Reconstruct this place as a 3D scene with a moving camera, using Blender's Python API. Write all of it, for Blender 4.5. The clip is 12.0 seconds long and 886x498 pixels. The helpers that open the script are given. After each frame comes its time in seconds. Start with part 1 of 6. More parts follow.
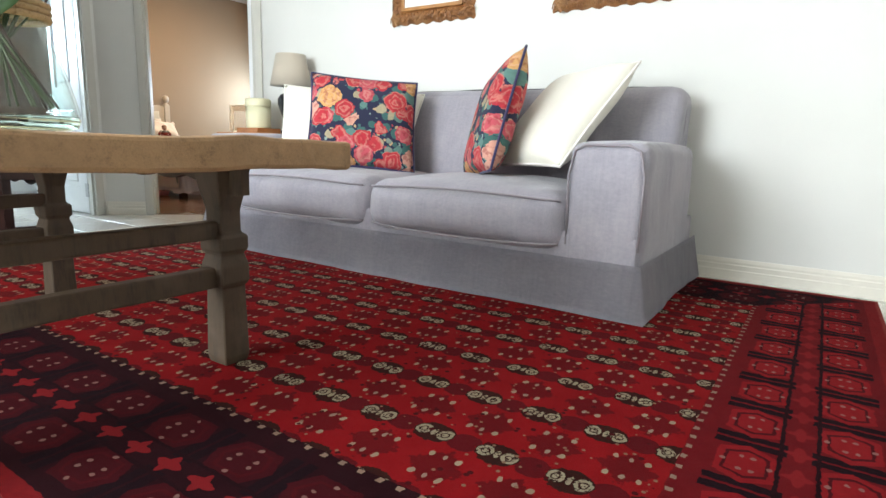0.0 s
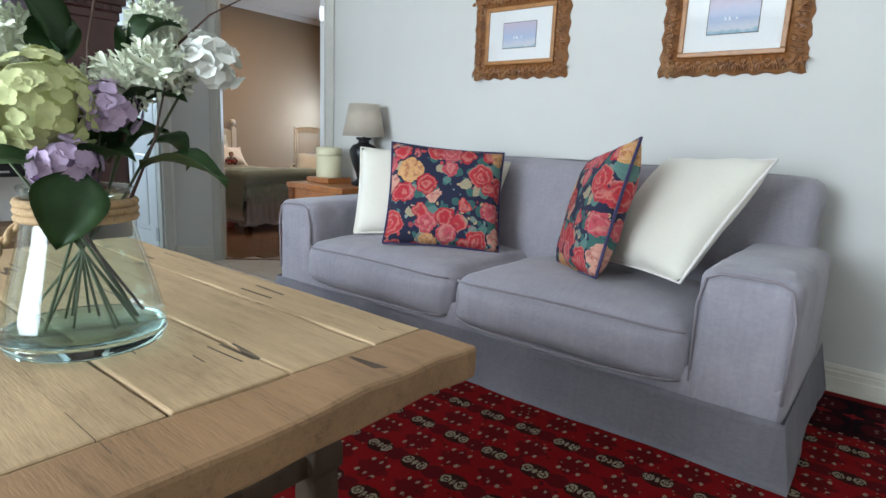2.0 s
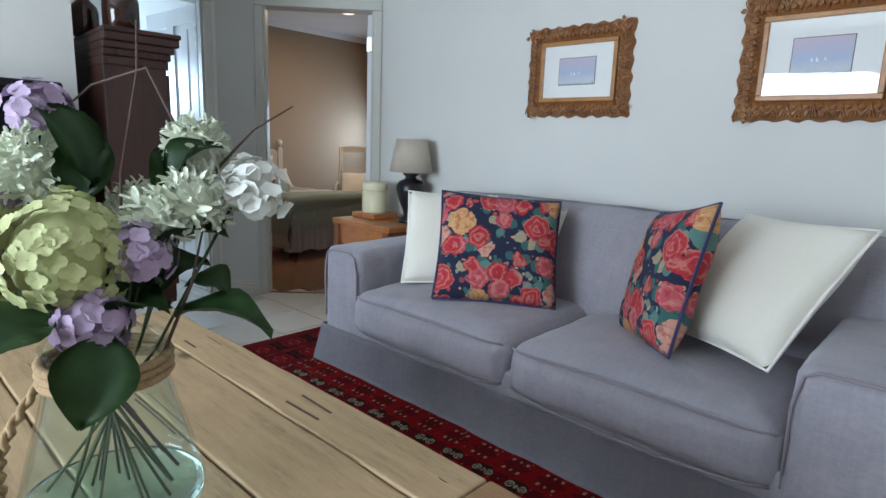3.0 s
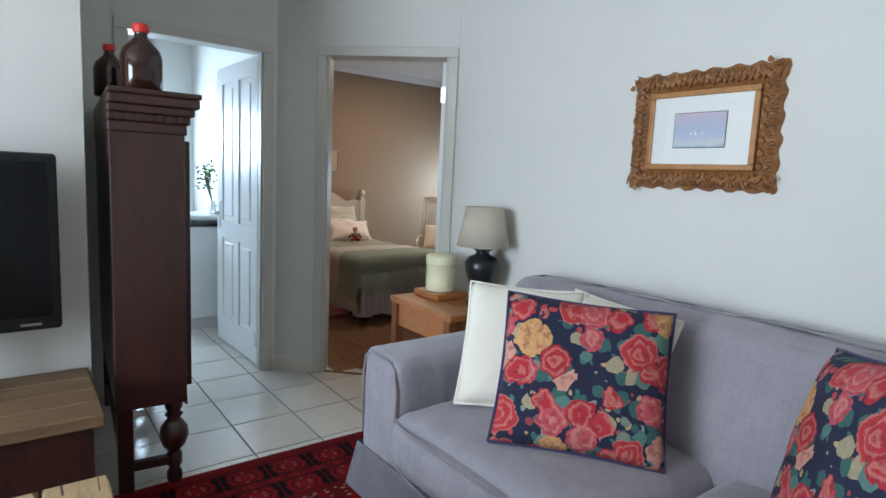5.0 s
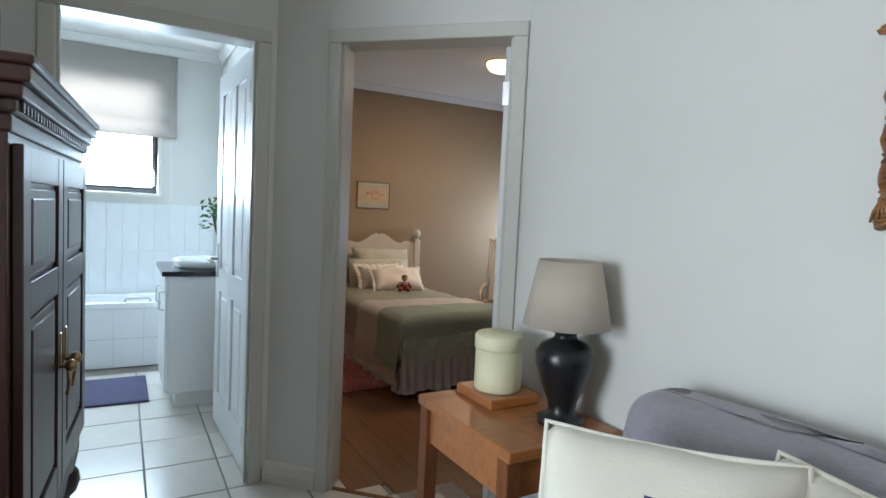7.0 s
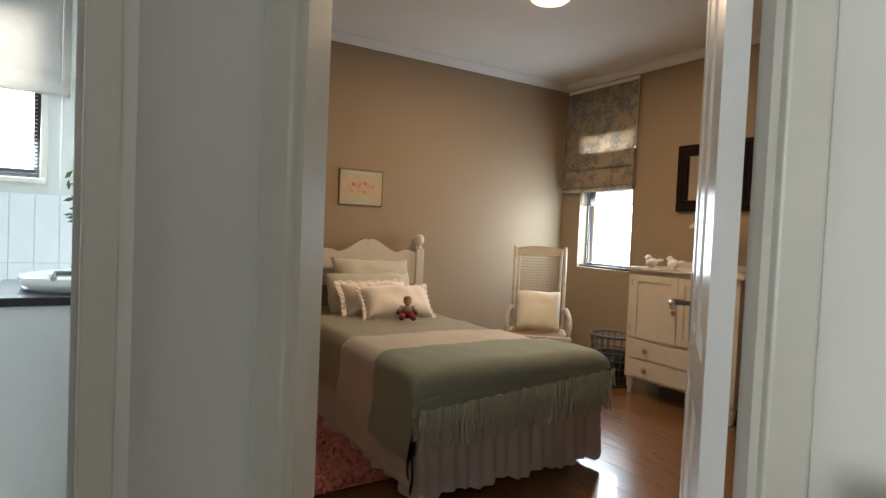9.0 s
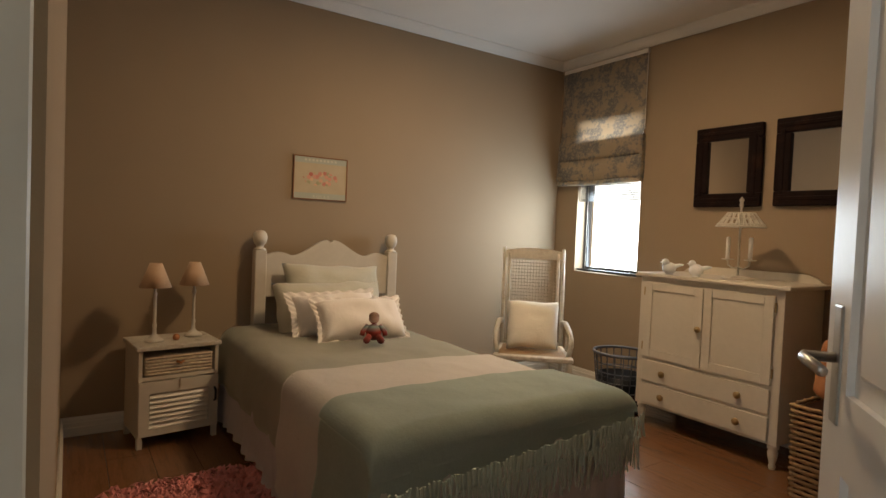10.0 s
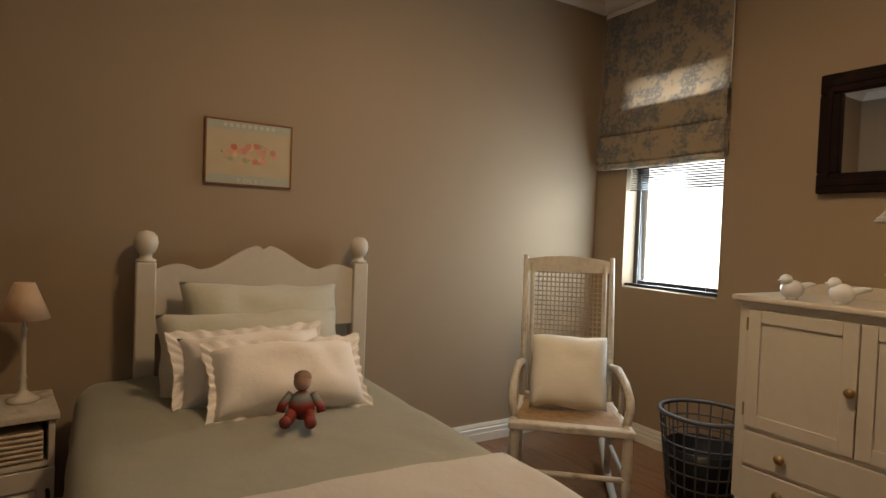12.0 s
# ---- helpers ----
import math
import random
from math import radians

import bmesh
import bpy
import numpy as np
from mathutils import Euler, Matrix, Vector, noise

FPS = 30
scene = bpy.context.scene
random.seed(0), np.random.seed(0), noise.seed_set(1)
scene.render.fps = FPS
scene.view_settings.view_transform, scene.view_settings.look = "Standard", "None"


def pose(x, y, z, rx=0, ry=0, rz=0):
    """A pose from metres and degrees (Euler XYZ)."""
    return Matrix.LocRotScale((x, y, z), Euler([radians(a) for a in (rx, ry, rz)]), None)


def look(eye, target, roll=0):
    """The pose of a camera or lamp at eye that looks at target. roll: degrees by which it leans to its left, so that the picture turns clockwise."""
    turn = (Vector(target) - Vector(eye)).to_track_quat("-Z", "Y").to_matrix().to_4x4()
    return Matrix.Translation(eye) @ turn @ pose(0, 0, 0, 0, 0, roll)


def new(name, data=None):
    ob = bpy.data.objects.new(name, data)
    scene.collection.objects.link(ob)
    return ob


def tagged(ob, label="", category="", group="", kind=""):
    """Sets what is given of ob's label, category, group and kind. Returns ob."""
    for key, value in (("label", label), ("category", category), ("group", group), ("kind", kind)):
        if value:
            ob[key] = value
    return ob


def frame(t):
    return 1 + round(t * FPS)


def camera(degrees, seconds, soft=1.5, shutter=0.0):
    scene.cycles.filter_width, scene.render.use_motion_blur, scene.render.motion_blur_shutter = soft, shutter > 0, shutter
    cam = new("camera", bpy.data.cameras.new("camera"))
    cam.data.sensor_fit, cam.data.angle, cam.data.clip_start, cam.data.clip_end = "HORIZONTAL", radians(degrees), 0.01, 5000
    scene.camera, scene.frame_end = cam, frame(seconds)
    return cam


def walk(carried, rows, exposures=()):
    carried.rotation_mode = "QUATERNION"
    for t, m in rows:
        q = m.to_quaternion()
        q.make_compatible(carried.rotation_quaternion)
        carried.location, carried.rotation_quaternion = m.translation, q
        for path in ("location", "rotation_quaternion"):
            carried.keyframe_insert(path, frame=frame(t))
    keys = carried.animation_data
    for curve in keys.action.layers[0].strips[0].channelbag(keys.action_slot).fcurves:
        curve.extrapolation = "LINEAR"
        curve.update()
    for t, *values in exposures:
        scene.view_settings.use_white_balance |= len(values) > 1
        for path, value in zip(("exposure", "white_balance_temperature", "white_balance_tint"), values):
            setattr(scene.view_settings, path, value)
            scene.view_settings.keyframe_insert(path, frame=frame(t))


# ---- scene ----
cam = camera(76.0, 12.0)
PATH = [
    (0, (0.18, -0.022, 0.588), (-0.903, 1.621, 0.228), 1.7),
    (0.5, (0.129, -0.008, 0.669), (-0.989, 1.61, 0.303), 1.9),
    (1, (0.067, 0.013, 0.75), (-1.085, 1.605, 0.38), 2.1),
    (1.5, (-0.029, 0.057, 0.844), (-1.217, 1.623, 0.472), 2.3),
    (2, (-0.141, 0.111, 0.954), (-1.361, 1.651, 0.58), 2.5),
    (2.5, (-0.217, 0.145, 1.053), (-1.494, 1.64, 0.685), 2.3),
    (3, (-0.303, 0.214, 1.153), (-1.634, 1.661, 0.786), 2.2),
    (3.5, (-0.413, 0.318, 1.281), (-1.795, 1.719, 0.922), 2.0),
    (3.7, (-0.466, 0.347, 1.318), (-1.858, 1.741, 0.975), 2.3),
    (5.5, (-0.796, 1.009, 1.313), (-2.438, 2.133, 1.105), 2.6),
    (6, (-0.962, 1.234, 1.299), (-2.639, 2.312, 1.133), 2.6),
    (6.5, (-1.234, 1.415, 1.307), (-2.947, 2.438, 1.162), 2.4),
    (7, (-1.591, 1.523, 1.302), (-3.326, 2.51, 1.179), 2.7),
    (7.2, (-1.746, 1.559, 1.296), (-3.479, 2.552, 1.188), 2.9),
    (8.8, (-2.912, 1.99, 1.161), (-4.627, 3.017, 1.097), 2.6),
    (9, (-3.06, 2.068, 1.159), (-4.763, 3.115, 1.094), 2.5),
    (9.5, (-3.349, 2.267, 1.154), (-5.036, 3.339, 1.09), 2.5),
    (10, (-3.661, 2.474, 1.166), (-5.328, 3.576, 1.099), 2.4),
    (10.5, (-3.93, 2.689, 1.156), (-5.593, 3.799, 1.098), 2.2),
    (11, (-4.177, 2.907, 1.165), (-5.842, 4.015, 1.111), 2.2),
    (11.5, (-4.41, 3.088, 1.155), (-6.09, 4.172, 1.099), 2.1),
    (12, (-4.633, 3.259, 1.158), (-6.335, 4.308, 1.099), 2.2),
]
EXPO = [(0.0, 0.68, 6450, 10), (0.5, 0.46, 6300, 10), (1.5, 0.15, 6100, 10), (2.5, -0.22, 5800, 10), (3.5, -0.42, 5750, 10), (5.5, -0.17, 5900, 10), (7.0, -0.27, 6050, 10), (9.0, -0.1, 6800, 10), (10.5, -0.4, 7300, 10), (12.0, -0.6, 7200, 10)]
walk(cam, [(t, look(eye, target, roll)) for t, eye, target, roll in PATH], EXPO)

# ---- world and light ----
world = bpy.data.worlds.new("world")
scene.world = world
world.use_nodes = True
wn = world.node_tree
sky = wn.nodes.new("ShaderNodeTexSky")
sky.sky_type, sky.sun_disc = "NISHITA", False
sky.sun_elevation, sky.sun_rotation = radians(48), radians(90)
wn.links.new(sky.outputs[0], wn.nodes["Background"].inputs[0])
wn.nodes["Background"].inputs[1].default_value = 0.12
sun_data = bpy.data.lights.new("sun", "SUN")
sun_data.energy, sun_data.angle, sun_data.color = 3.0, radians(0.6), (1, 0.95, 0.88)
sun = new("sun", sun_data)
sun.matrix_world = look((0, 0, 10), (-5.0, 0.0, 4.4))


def window_light(name, eye, target, w, h, watts, colour):
    d = bpy.data.lights.new(name, "AREA")
    d.shape, d.size, d.size_y, d.energy, d.color = "RECTANGLE", w, h, watts, colour
    ob = new(name, d)
    ob.matrix_world = look(eye, target)
    return ob


window_light("lounge_window_daylight", (-1.78, -2.37, 1.4), (-1.2, 0, 1.25), 1.74, 1.44, 185, (0.86, 0.95, 0.99))
window_light("bedroom_window_daylight", (-6.64, 6.0, 1.22), (-6.9, 4.6, 1.15), 0.58, 0.66, 25, (0.64, 0.82, 1.0))
window_light("bathroom_window_daylight", (-7.11, 1.37, 1.62), (-5, 1.4, 1.0), 0.8, 0.45, 85, (0.66, 0.85, 1.0))
bulb = bpy.data.lights.new("ceiling_bulb", "AREA")
bulb.shape, bulb.size, bulb.energy, bulb.color = "DISK", 0.27, 31, (1.0, 0.73, 0.47)
new("ceiling_bulb", bulb).location = (-5.64, 4.32, 2.54)


# ---- materials ----
class Nodes:
    def __init__(self, name):
        self.m = bpy.data.materials.new(name)
        self.m.use_nodes = True
        self.t = self.m.node_tree
        self.b = self.t.nodes["Principled BSDF"]
        self.co = self.t.nodes.new("ShaderNodeTexCoord").outputs["Object"]

    def node(self, kind, ins=None, **props):
        n = self.t.nodes.new(kind)
        if "operation" in props:
            n.operation = props["operation"]
        if "data_type" in props:
            n.data_type, n.blend_type = props["data_type"], props["blend_type"]
        for k, v in (ins or {}).items():
            self.put(n.inputs[k], v)
        return n

    def put(self, socket, v):
        if isinstance(v, bpy.types.NodeSocket):
            self.t.links.new(v, socket)
        else:
            socket.default_value = v

    def math(self, op, a, b=0.0, c=0.0):
        n = self.node("ShaderNodeMath", operation=op)
        self.put(n.inputs[0], a), self.put(n.inputs[1], b), self.put(n.inputs[2], c)
        return n.outputs[0]

    def noise(self, scale, detail=4.0, co=None, rough=0.55):
        return self.node("ShaderNodeTexNoise", {"Vector": co or self.co, "Scale": scale, "Detail": detail, "Roughness": rough}).outputs[0]

    def stretch(self, s, co=None):
        n = self.node("ShaderNodeMapping")
        self.put(n.inputs["Vector"], co or self.co)
        n.inputs["Scale"].default_value = s
        return n.outputs[0]

    def ramp(self, f, stops):
        r = self.node("ShaderNodeValToRGB", {0: f})
        e = r.color_ramp.elements
        while len(e) < len(stops):
            e.new(0.5)
        for el, (p, c) in zip(e, stops):
            el.position, el.color = p, (*c, 1)
        return r.outputs[0]

    def mix(self, f, a, b, mode="MIX"):
        n = self.node("ShaderNodeMix", data_type="RGBA", blend_type=mode)
        self.put(n.inputs[0], f)
        for i, v in ((6, a), (7, b)):
            self.put(n.inputs[i], v if isinstance(v, bpy.types.NodeSocket) else (*v, 1))
        return n.outputs[2]

    def bump(self, h, strength=0.3, distance=0.01):
        n = self.node("ShaderNodeBump", {"Height": h, "Strength": strength, "Distance": distance})
        self.put(self.b.inputs["Normal"], n.outputs[0])

    def done(self, colour, rough=0.6, metal=0.0, **more):
        self.put(self.b.inputs["Base Color"], colour if isinstance(colour, bpy.types.NodeSocket) else (*colour, 1))
        self.put(self.b.inputs["Roughness"], rough)
        self.put(self.b.inputs["Metallic"], metal)
        for k, v in more.items():
            self.put(self.b.inputs[k.replace("_", " ")], v)
        return self.m


def shade(c, k):
    return tuple(min(1, v * k) for v in c)


def plain(name, c, rough=0.5, metal=0.0, vary=0.12, grain=60, bump=0.1, dist=0.002, **more):
    n = Nodes(name)
    f = n.math("ADD", n.math("MULTIPLY", n.noise(3.0), 0.6), n.math("MULTIPLY", n.noise(grain), 0.4))
    n.bump(n.noise(grain), bump, dist)
    return n.done(n.ramp(f, [(0.3, shade(c, 1 - vary)), (0.7, shade(c, 1 + vary))]), rough, metal, **more)


def fabric(name, c, weave=500, vary=0.12, bump=0.35, rough=0.95, sheen=0.2):
    n = Nodes(name)
    a = n.noise(weave, 2, n.stretch((1, 0.15, 1)))
    b = n.noise(weave, 2, n.stretch((0.15, 1, 0.3)))
    w = n.math("ADD", n.math("MULTIPLY", a, 0.5), n.math("MULTIPLY", b, 0.5))
    f = n.math("ADD", n.math("MULTIPLY", n.noise(2.5, 5), 0.5), n.math("MULTIPLY", w, 0.5))
    n.bump(n.math("ADD", n.math("MULTIPLY", n.noise(7, 4), 2.6), n.math("MULTIPLY", w, 0.4)), bump, 0.008)
    return n.done(n.ramp(f, [(0.34, shade(c, 1 - vary)), (0.66, shade(c, 1 + vary))]), rough, Sheen_Weight=sheen)


def wood(name, c, dark, scale=(1, 14, 14), rough=0.45, wear=0.0, wearc=(0.5, 0.4, 0.3), coat=0.0):
    n = Nodes(name)
    v = n.stretch(scale)
    g = n.noise(3.5, 8, v, 0.65)
    fine = n.noise(30, 3, v)
    f = n.math("ADD", n.math("MULTIPLY", g, 0.7), n.math("MULTIPLY", fine, 0.3))
    col = n.ramp(f, [(0.3, dark), (0.5, c), (0.72, shade(c, 1.18))])
    if wear:
        col = n.mix(n.math("MULTIPLY", n.ramp(n.noise(7, 6), [(0.55, (0, 0, 0)), (0.68, (1, 1, 1))]), wear), col, wearc)
    n.bump(f, 0.35, 0.004)
    return n.done(col, rough, Coat_Weight=coat)


WALL_W = plain("lounge_wall_paint", (0.69, 0.68, 0.645), 0.85, vary=0.03, grain=220, bump=0.12)
WALL_B = plain("bedroom_wall_paint", (0.335, 0.248, 0.163), 0.85, vary=0.03, grain=220, bump=0.12)
CEIL = plain("ceiling_paint", (0.78, 0.76, 0.73), 0.9, vary=0.03, grain=150)
TRIM = plain("cream_gloss_paint", (0.74, 0.70, 0.62), 0.35, vary=0.05, grain=30, bump=0.05)
DOORW = plain("white_door_paint", (0.80, 0.80, 0.80), 0.3, vary=0.03, grain=25, bump=0.08)
FRAMEP = plain("grey_cream_frame_paint", (0.60, 0.585, 0.53), 0.4, vary=0.05, grain=30, bump=0.05)
TILE = plain("floor_tile_glaze", (0.62, 0.58, 0.52), 0.22, vary=0.07, grain=18, bump=0.05)
GROUT = plain("grout", (0.28, 0.25, 0.22), 0.9)
WTILE = plain("white_wall_tile_glaze", (0.82, 0.83, 0.84), 0.15, vary=0.03, grain=10, bump=0.03)
GROUTW = plain("white_grout", (0.6, 0.6, 0.6), 0.9)


def linen():
    n = Nodes("mauve_grey_linen")
    a = n.noise(420, 2, n.stretch((1, 0.12, 1)))
    b = n.noise(420, 2, n.stretch((0.12, 1, 0.2)))
    w = n.math("MULTIPLY", n.math("ADD", a, b), 0.5)
    slub = n.noise(90, 3, n.stretch((1, 0.1, 0.1)))
    f = n.math("ADD", n.math("MULTIPLY", n.noise(3.5, 6, rough=0.65), 0.45), n.math("ADD", n.math("MULTIPLY", w, 0.4), n.math("MULTIPLY", slub, 0.15)))
    crease = n.math("ADD", n.math("MULTIPLY", n.noise(4, 3, n.stretch((1.6, 1.6, 0.5))), 3.5), n.math("MULTIPLY", n.noise(11, 4), 1.4))
    n.bump(n.math("ADD", crease, n.math("MULTIPLY", w, 0.35)), 0.42, 0.01)
    return n.done(n.ramp(f, [(0.36, (0.235, 0.222, 0.257)), (0.5, (0.30, 0.278, 0.312)), (0.64, (0.365, 0.335, 0.36))]), 0.95, Sheen_Weight=0.25)


SOFA = linen()
SEAM = fabric("dark_mauve_piping", (0.23, 0.2, 0.22))
CREAM = fabric("cream_cotton", (0.80, 0.76, 0.66), vary=0.05)
WHITEC = fabric("white_cotton", (0.82, 0.77, 0.72), vary=0.04)
SAGE = fabric("sage_cotton", (0.56, 0.54, 0.44), vary=0.07)
BLANKET = fabric("cream_white_blanket", (0.86, 0.81, 0.75), weave=300, vary=0.05)
GREEN = fabric("sea_green_throw", (0.50, 0.57, 0.50), weave=300, vary=0.1)
SKIRTC = fabric("pale_lilac_valance", (0.82, 0.76, 0.76), vary=0.05)
PINK = fabric("pink_shag", (0.70, 0.26, 0.24), vary=0.3)
DARKW = wood("dark_mahogany", (0.042, 0.016, 0.012), (0.012, 0.005, 0.004), (3, 3, 0.6), 0.34, coat=0.08)


def plank_wood(name, c, dark):
    """Bleached pine with knots, cracks along the grain and dirt."""
    n = Nodes(name)
    v = n.stretch((1.1, 12, 12))
    g = n.noise(3.2, 8, v, 0.65)
    f = n.math("ADD", n.math("MULTIPLY", g, 0.65), n.math("MULTIPLY", n.noise(28, 3, v), 0.35))
    col = n.ramp(f, [(0.28, dark), (0.46, c), (0.72, shade(c, 1.3))])
    col = n.mix(n.math("MULTIPLY", n.ramp(n.noise(2.6, 5), [(0.48, (0, 0, 0)), (0.68, (1, 1, 1))]), 0.45), col, shade(dark, 0.95))
    k = n.node("ShaderNodeTexVoronoi", {"Vector": n.stretch((4.2, 7.5, 0.0)), "Scale": 1.0, "Randomness": 1.0})
    kd = n.math("ADD", k.outputs["Distance"], n.math("MULTIPLY", n.math("SUBTRACT", n.noise(30, 3), 0.5), 0.10))
    some = n.math("GREATER_THAN", n.node("ShaderNodeSeparateColor", {0: k.outputs["Color"]}).outputs[0], 0.45)
    knot = n.math("MULTIPLY", some, n.ramp(kd, [(0.05, (1, 1, 1)), (0.16, (0, 0, 0))]))
    col = n.mix(n.math("MULTIPLY", knot, 0.85), col, (0.045, 0.026, 0.013))
    crack = n.math("MULTIPLY", n.math("LESS_THAN", n.math("ABSOLUTE", n.math("SUBTRACT", n.noise(2.4, 0, n.stretch((0.3, 9, 0.3))), 0.5)), 0.012), n.math("GREATER_THAN", n.noise(3.5, 1), 0.56))
    col = n.mix(n.math("MULTIPLY", crack, 0.9), col, (0.035, 0.02, 0.01))
    n.bump(n.math("SUBTRACT", f, n.math("ADD", crack, n.math("MULTIPLY", knot, 0.5))), 0.45, 0.004)
    return n.done(col, 0.62)


TABLEW = plank_wood("weathered_pine", (0.41, 0.285, 0.155), (0.205, 0.125, 0.06))
TABLEE = plank_wood("worn_end_grain_pine", (0.27, 0.155, 0.072), (0.12, 0.065, 0.03))
TABLED = wood("aged_table_legs", (0.062, 0.038, 0.020), (0.026, 0.015, 0.009), (6, 6, 1.0), 0.7, 0.4, (0.12, 0.088, 0.06))
ORANGEW = wood("honey_pine", (0.42, 0.155, 0.042), (0.25, 0.08, 0.024), (8, 1, 8), 0.35, coat=0.3)
LAMINATE = wood("brown_laminate", (0.20, 0.095, 0.045), (0.13, 0.06, 0.028), (1, 10, 10), 0.22, coat=0.25)
PAINTW = plain("cream_furniture_paint", (0.62, 0.565, 0.475), 0.4, vary=0.06, grain=35)
CHIPPED = wood("chipped_white_paint", (0.60, 0.55, 0.46), (0.46, 0.40, 0.31), (2, 2, 2), 0.6, 0.7, (0.22, 0.14, 0.08))
GOLDW = wood("carved_gold_brown_wood", (0.28, 0.115, 0.035), (0.10, 0.04, 0.014), (5, 5, 5), 0.4, 0.5, (0.42, 0.24, 0.1))
LINER = wood("gilt_liner", (0.42, 0.2, 0.07), (0.25, 0.11, 0.04), (6, 6, 6), 0.35)
MATBOARD = plain("white_mat_board", (0.84, 0.84, 0.82), 0.9, vary=0.02)
BLACKC = plain("black_glazed_ceramic", (0.012, 0.012, 0.014), 0.3)
SHADE_T = fabric("taupe_lamp_shade", (0.52, 0.45, 0.36), vary=0.06)
SHADE_P = fabric("peach_lamp_shade", (0.60, 0.40, 0.25), vary=0.06)
CANDLE = plain("ivory_wax", (0.80, 0.75, 0.50), 0.5, vary=0.04)
STEEL = plain("brushed_steel", (0.55, 0.55, 0.55), 0.3, 1.0)
BRASS = plain("aged_brass", (0.45, 0.32, 0.16), 0.35, 1.0)
BLACKP = plain("black_plastic", (0.008, 0.008, 0.009), 0.35, Specular_IOR_Level=0.3)
BLACKF = plain("black_window_frame", (0.02, 0.02, 0.022), 0.4)
SCREEN = plain("dark_screen", (0.004, 0.004, 0.005), 0.12, vary=0.02, Specular_IOR_Level=0.2)
CANE = plain("woven_cane", (0.40, 0.30, 0.19), 0.7)
WICKER = wood("wicker", (0.34, 0.22, 0.12), (0.16, 0.09, 0.05), (9, 9, 9), 0.7)
WICKERL = wood("pale_wicker", (0.58, 0.48, 0.36), (0.36, 0.28, 0.19), (9, 9, 9), 0.7)
WIRE = plain("grey_wire", (0.12, 0.12, 0.13), 0.5, 0.6)
TERRA = plain("terracotta_cloth", (0.50, 0.22, 0.10), 0.9)
REDP = plain("red_cap", (0.65, 0.03, 0.02), 0.4)
ROPE = wood("jute_rope", (0.40, 0.27, 0.14), (0.2, 0.12, 0.06), (30, 30, 30), 0.9)
LEAF = plain("hydrangea_leaf", (0.045, 0.10, 0.03), 0.45, vary=0.5, grain=25)
STEM = plain("green_stem", (0.06, 0.08, 0.03), 0.6)
TWIG = plain("brown_twig", (0.10, 0.06, 0.045), 0.8)
PET_W = plain("white_petals", (0.75, 0.78, 0.62), 0.7, vary=0.15)
PET_R = plain("white_rose_petals", (0.80, 0.80, 0.74), 0.6, vary=0.08)
PET_G = plain("lime_petals", (0.56, 0.58, 0.27), 0.7, vary=0.18)
PET_P = plain("mauve_petals", (0.44, 0.33, 0.47), 0.7, vary=0.22)
NAVYC = fabric("navy_mat", (0.035, 0.03, 0.09))
PORC = plain("white_porcelain", (0.85, 0.86, 0.86), 0.12, vary=0.02)
GRANITE = plain("black_granite", (0.015, 0.016, 0.02), 0.15, grain=300)
MIRROR = plain("mirror_glass", (0.92, 0.92, 0.9), 0.02, 1.0, vary=0.0, bump=0.0)
DARKF = wood("distressed_dark_frame", (0.013, 0.006, 0.005), (0.006, 0.003, 0.003), (5, 5, 5), 0.7, 0.15, (0.10, 0.04, 0.02))
DARKF.node_tree.nodes["Principled BSDF"].inputs["Specular IOR Level"].default_value = 0.12


def glass(name, colour=(1, 1, 1), ior=1.45, rough=0.0):
    n = Nodes(name)
    return n.done(colour, rough, Transmission_Weight=1.0, IOR=ior)


def thin_pane(name, tint=(1, 1, 1)):
    """Flat glazing: clear, with a mirror gloss that grows at a slant."""
    n = Nodes(name)
    clear = n.node("ShaderNodeBsdfTransparent", {"Color": (*tint, 1)})
    gloss = n.node("ShaderNodeBsdfGlossy", {"Roughness": 0.02})
    facing = n.node("ShaderNodeLayerWeight", {"Blend": 0.5}).outputs["Facing"]
    slant = n.math("ADD", 0.035, n.math("MULTIPLY", n.math("POWER", facing, 4.0), 0.6))
    mx = n.node("ShaderNodeMixShader", {0: slant, 1: clear.outputs[0], 2: gloss.outputs[0]})
    n.t.links.new(mx.outputs[0], n.t.nodes["Material Output"].inputs[0])
    return n.m


GLASS = thin_pane("clear_glass")
VASEB = thin_pane("thin_aqua_glass", (0.94, 0.985, 0.975))
VASEG = glass("aqua_glass", (0.72, 0.96, 0.93), 1.3)
BROWNG = plain("brown_jug_glass", (0.028, 0.008, 0.004), 0.12, Coat_Weight=0.2)


def glow(name, colour, strength):
    n = Nodes(name)
    return n.done(colour, 0.5, Emission_Color=(*colour, 1), Emission_Strength=strength)


LAMPG = glow("lit_lamp_glass", (1.0, 0.78, 0.5), 3.0)
OUTSIDE = glow("bright_outdoors", (0.95, 0.98, 1.0), 6.0)


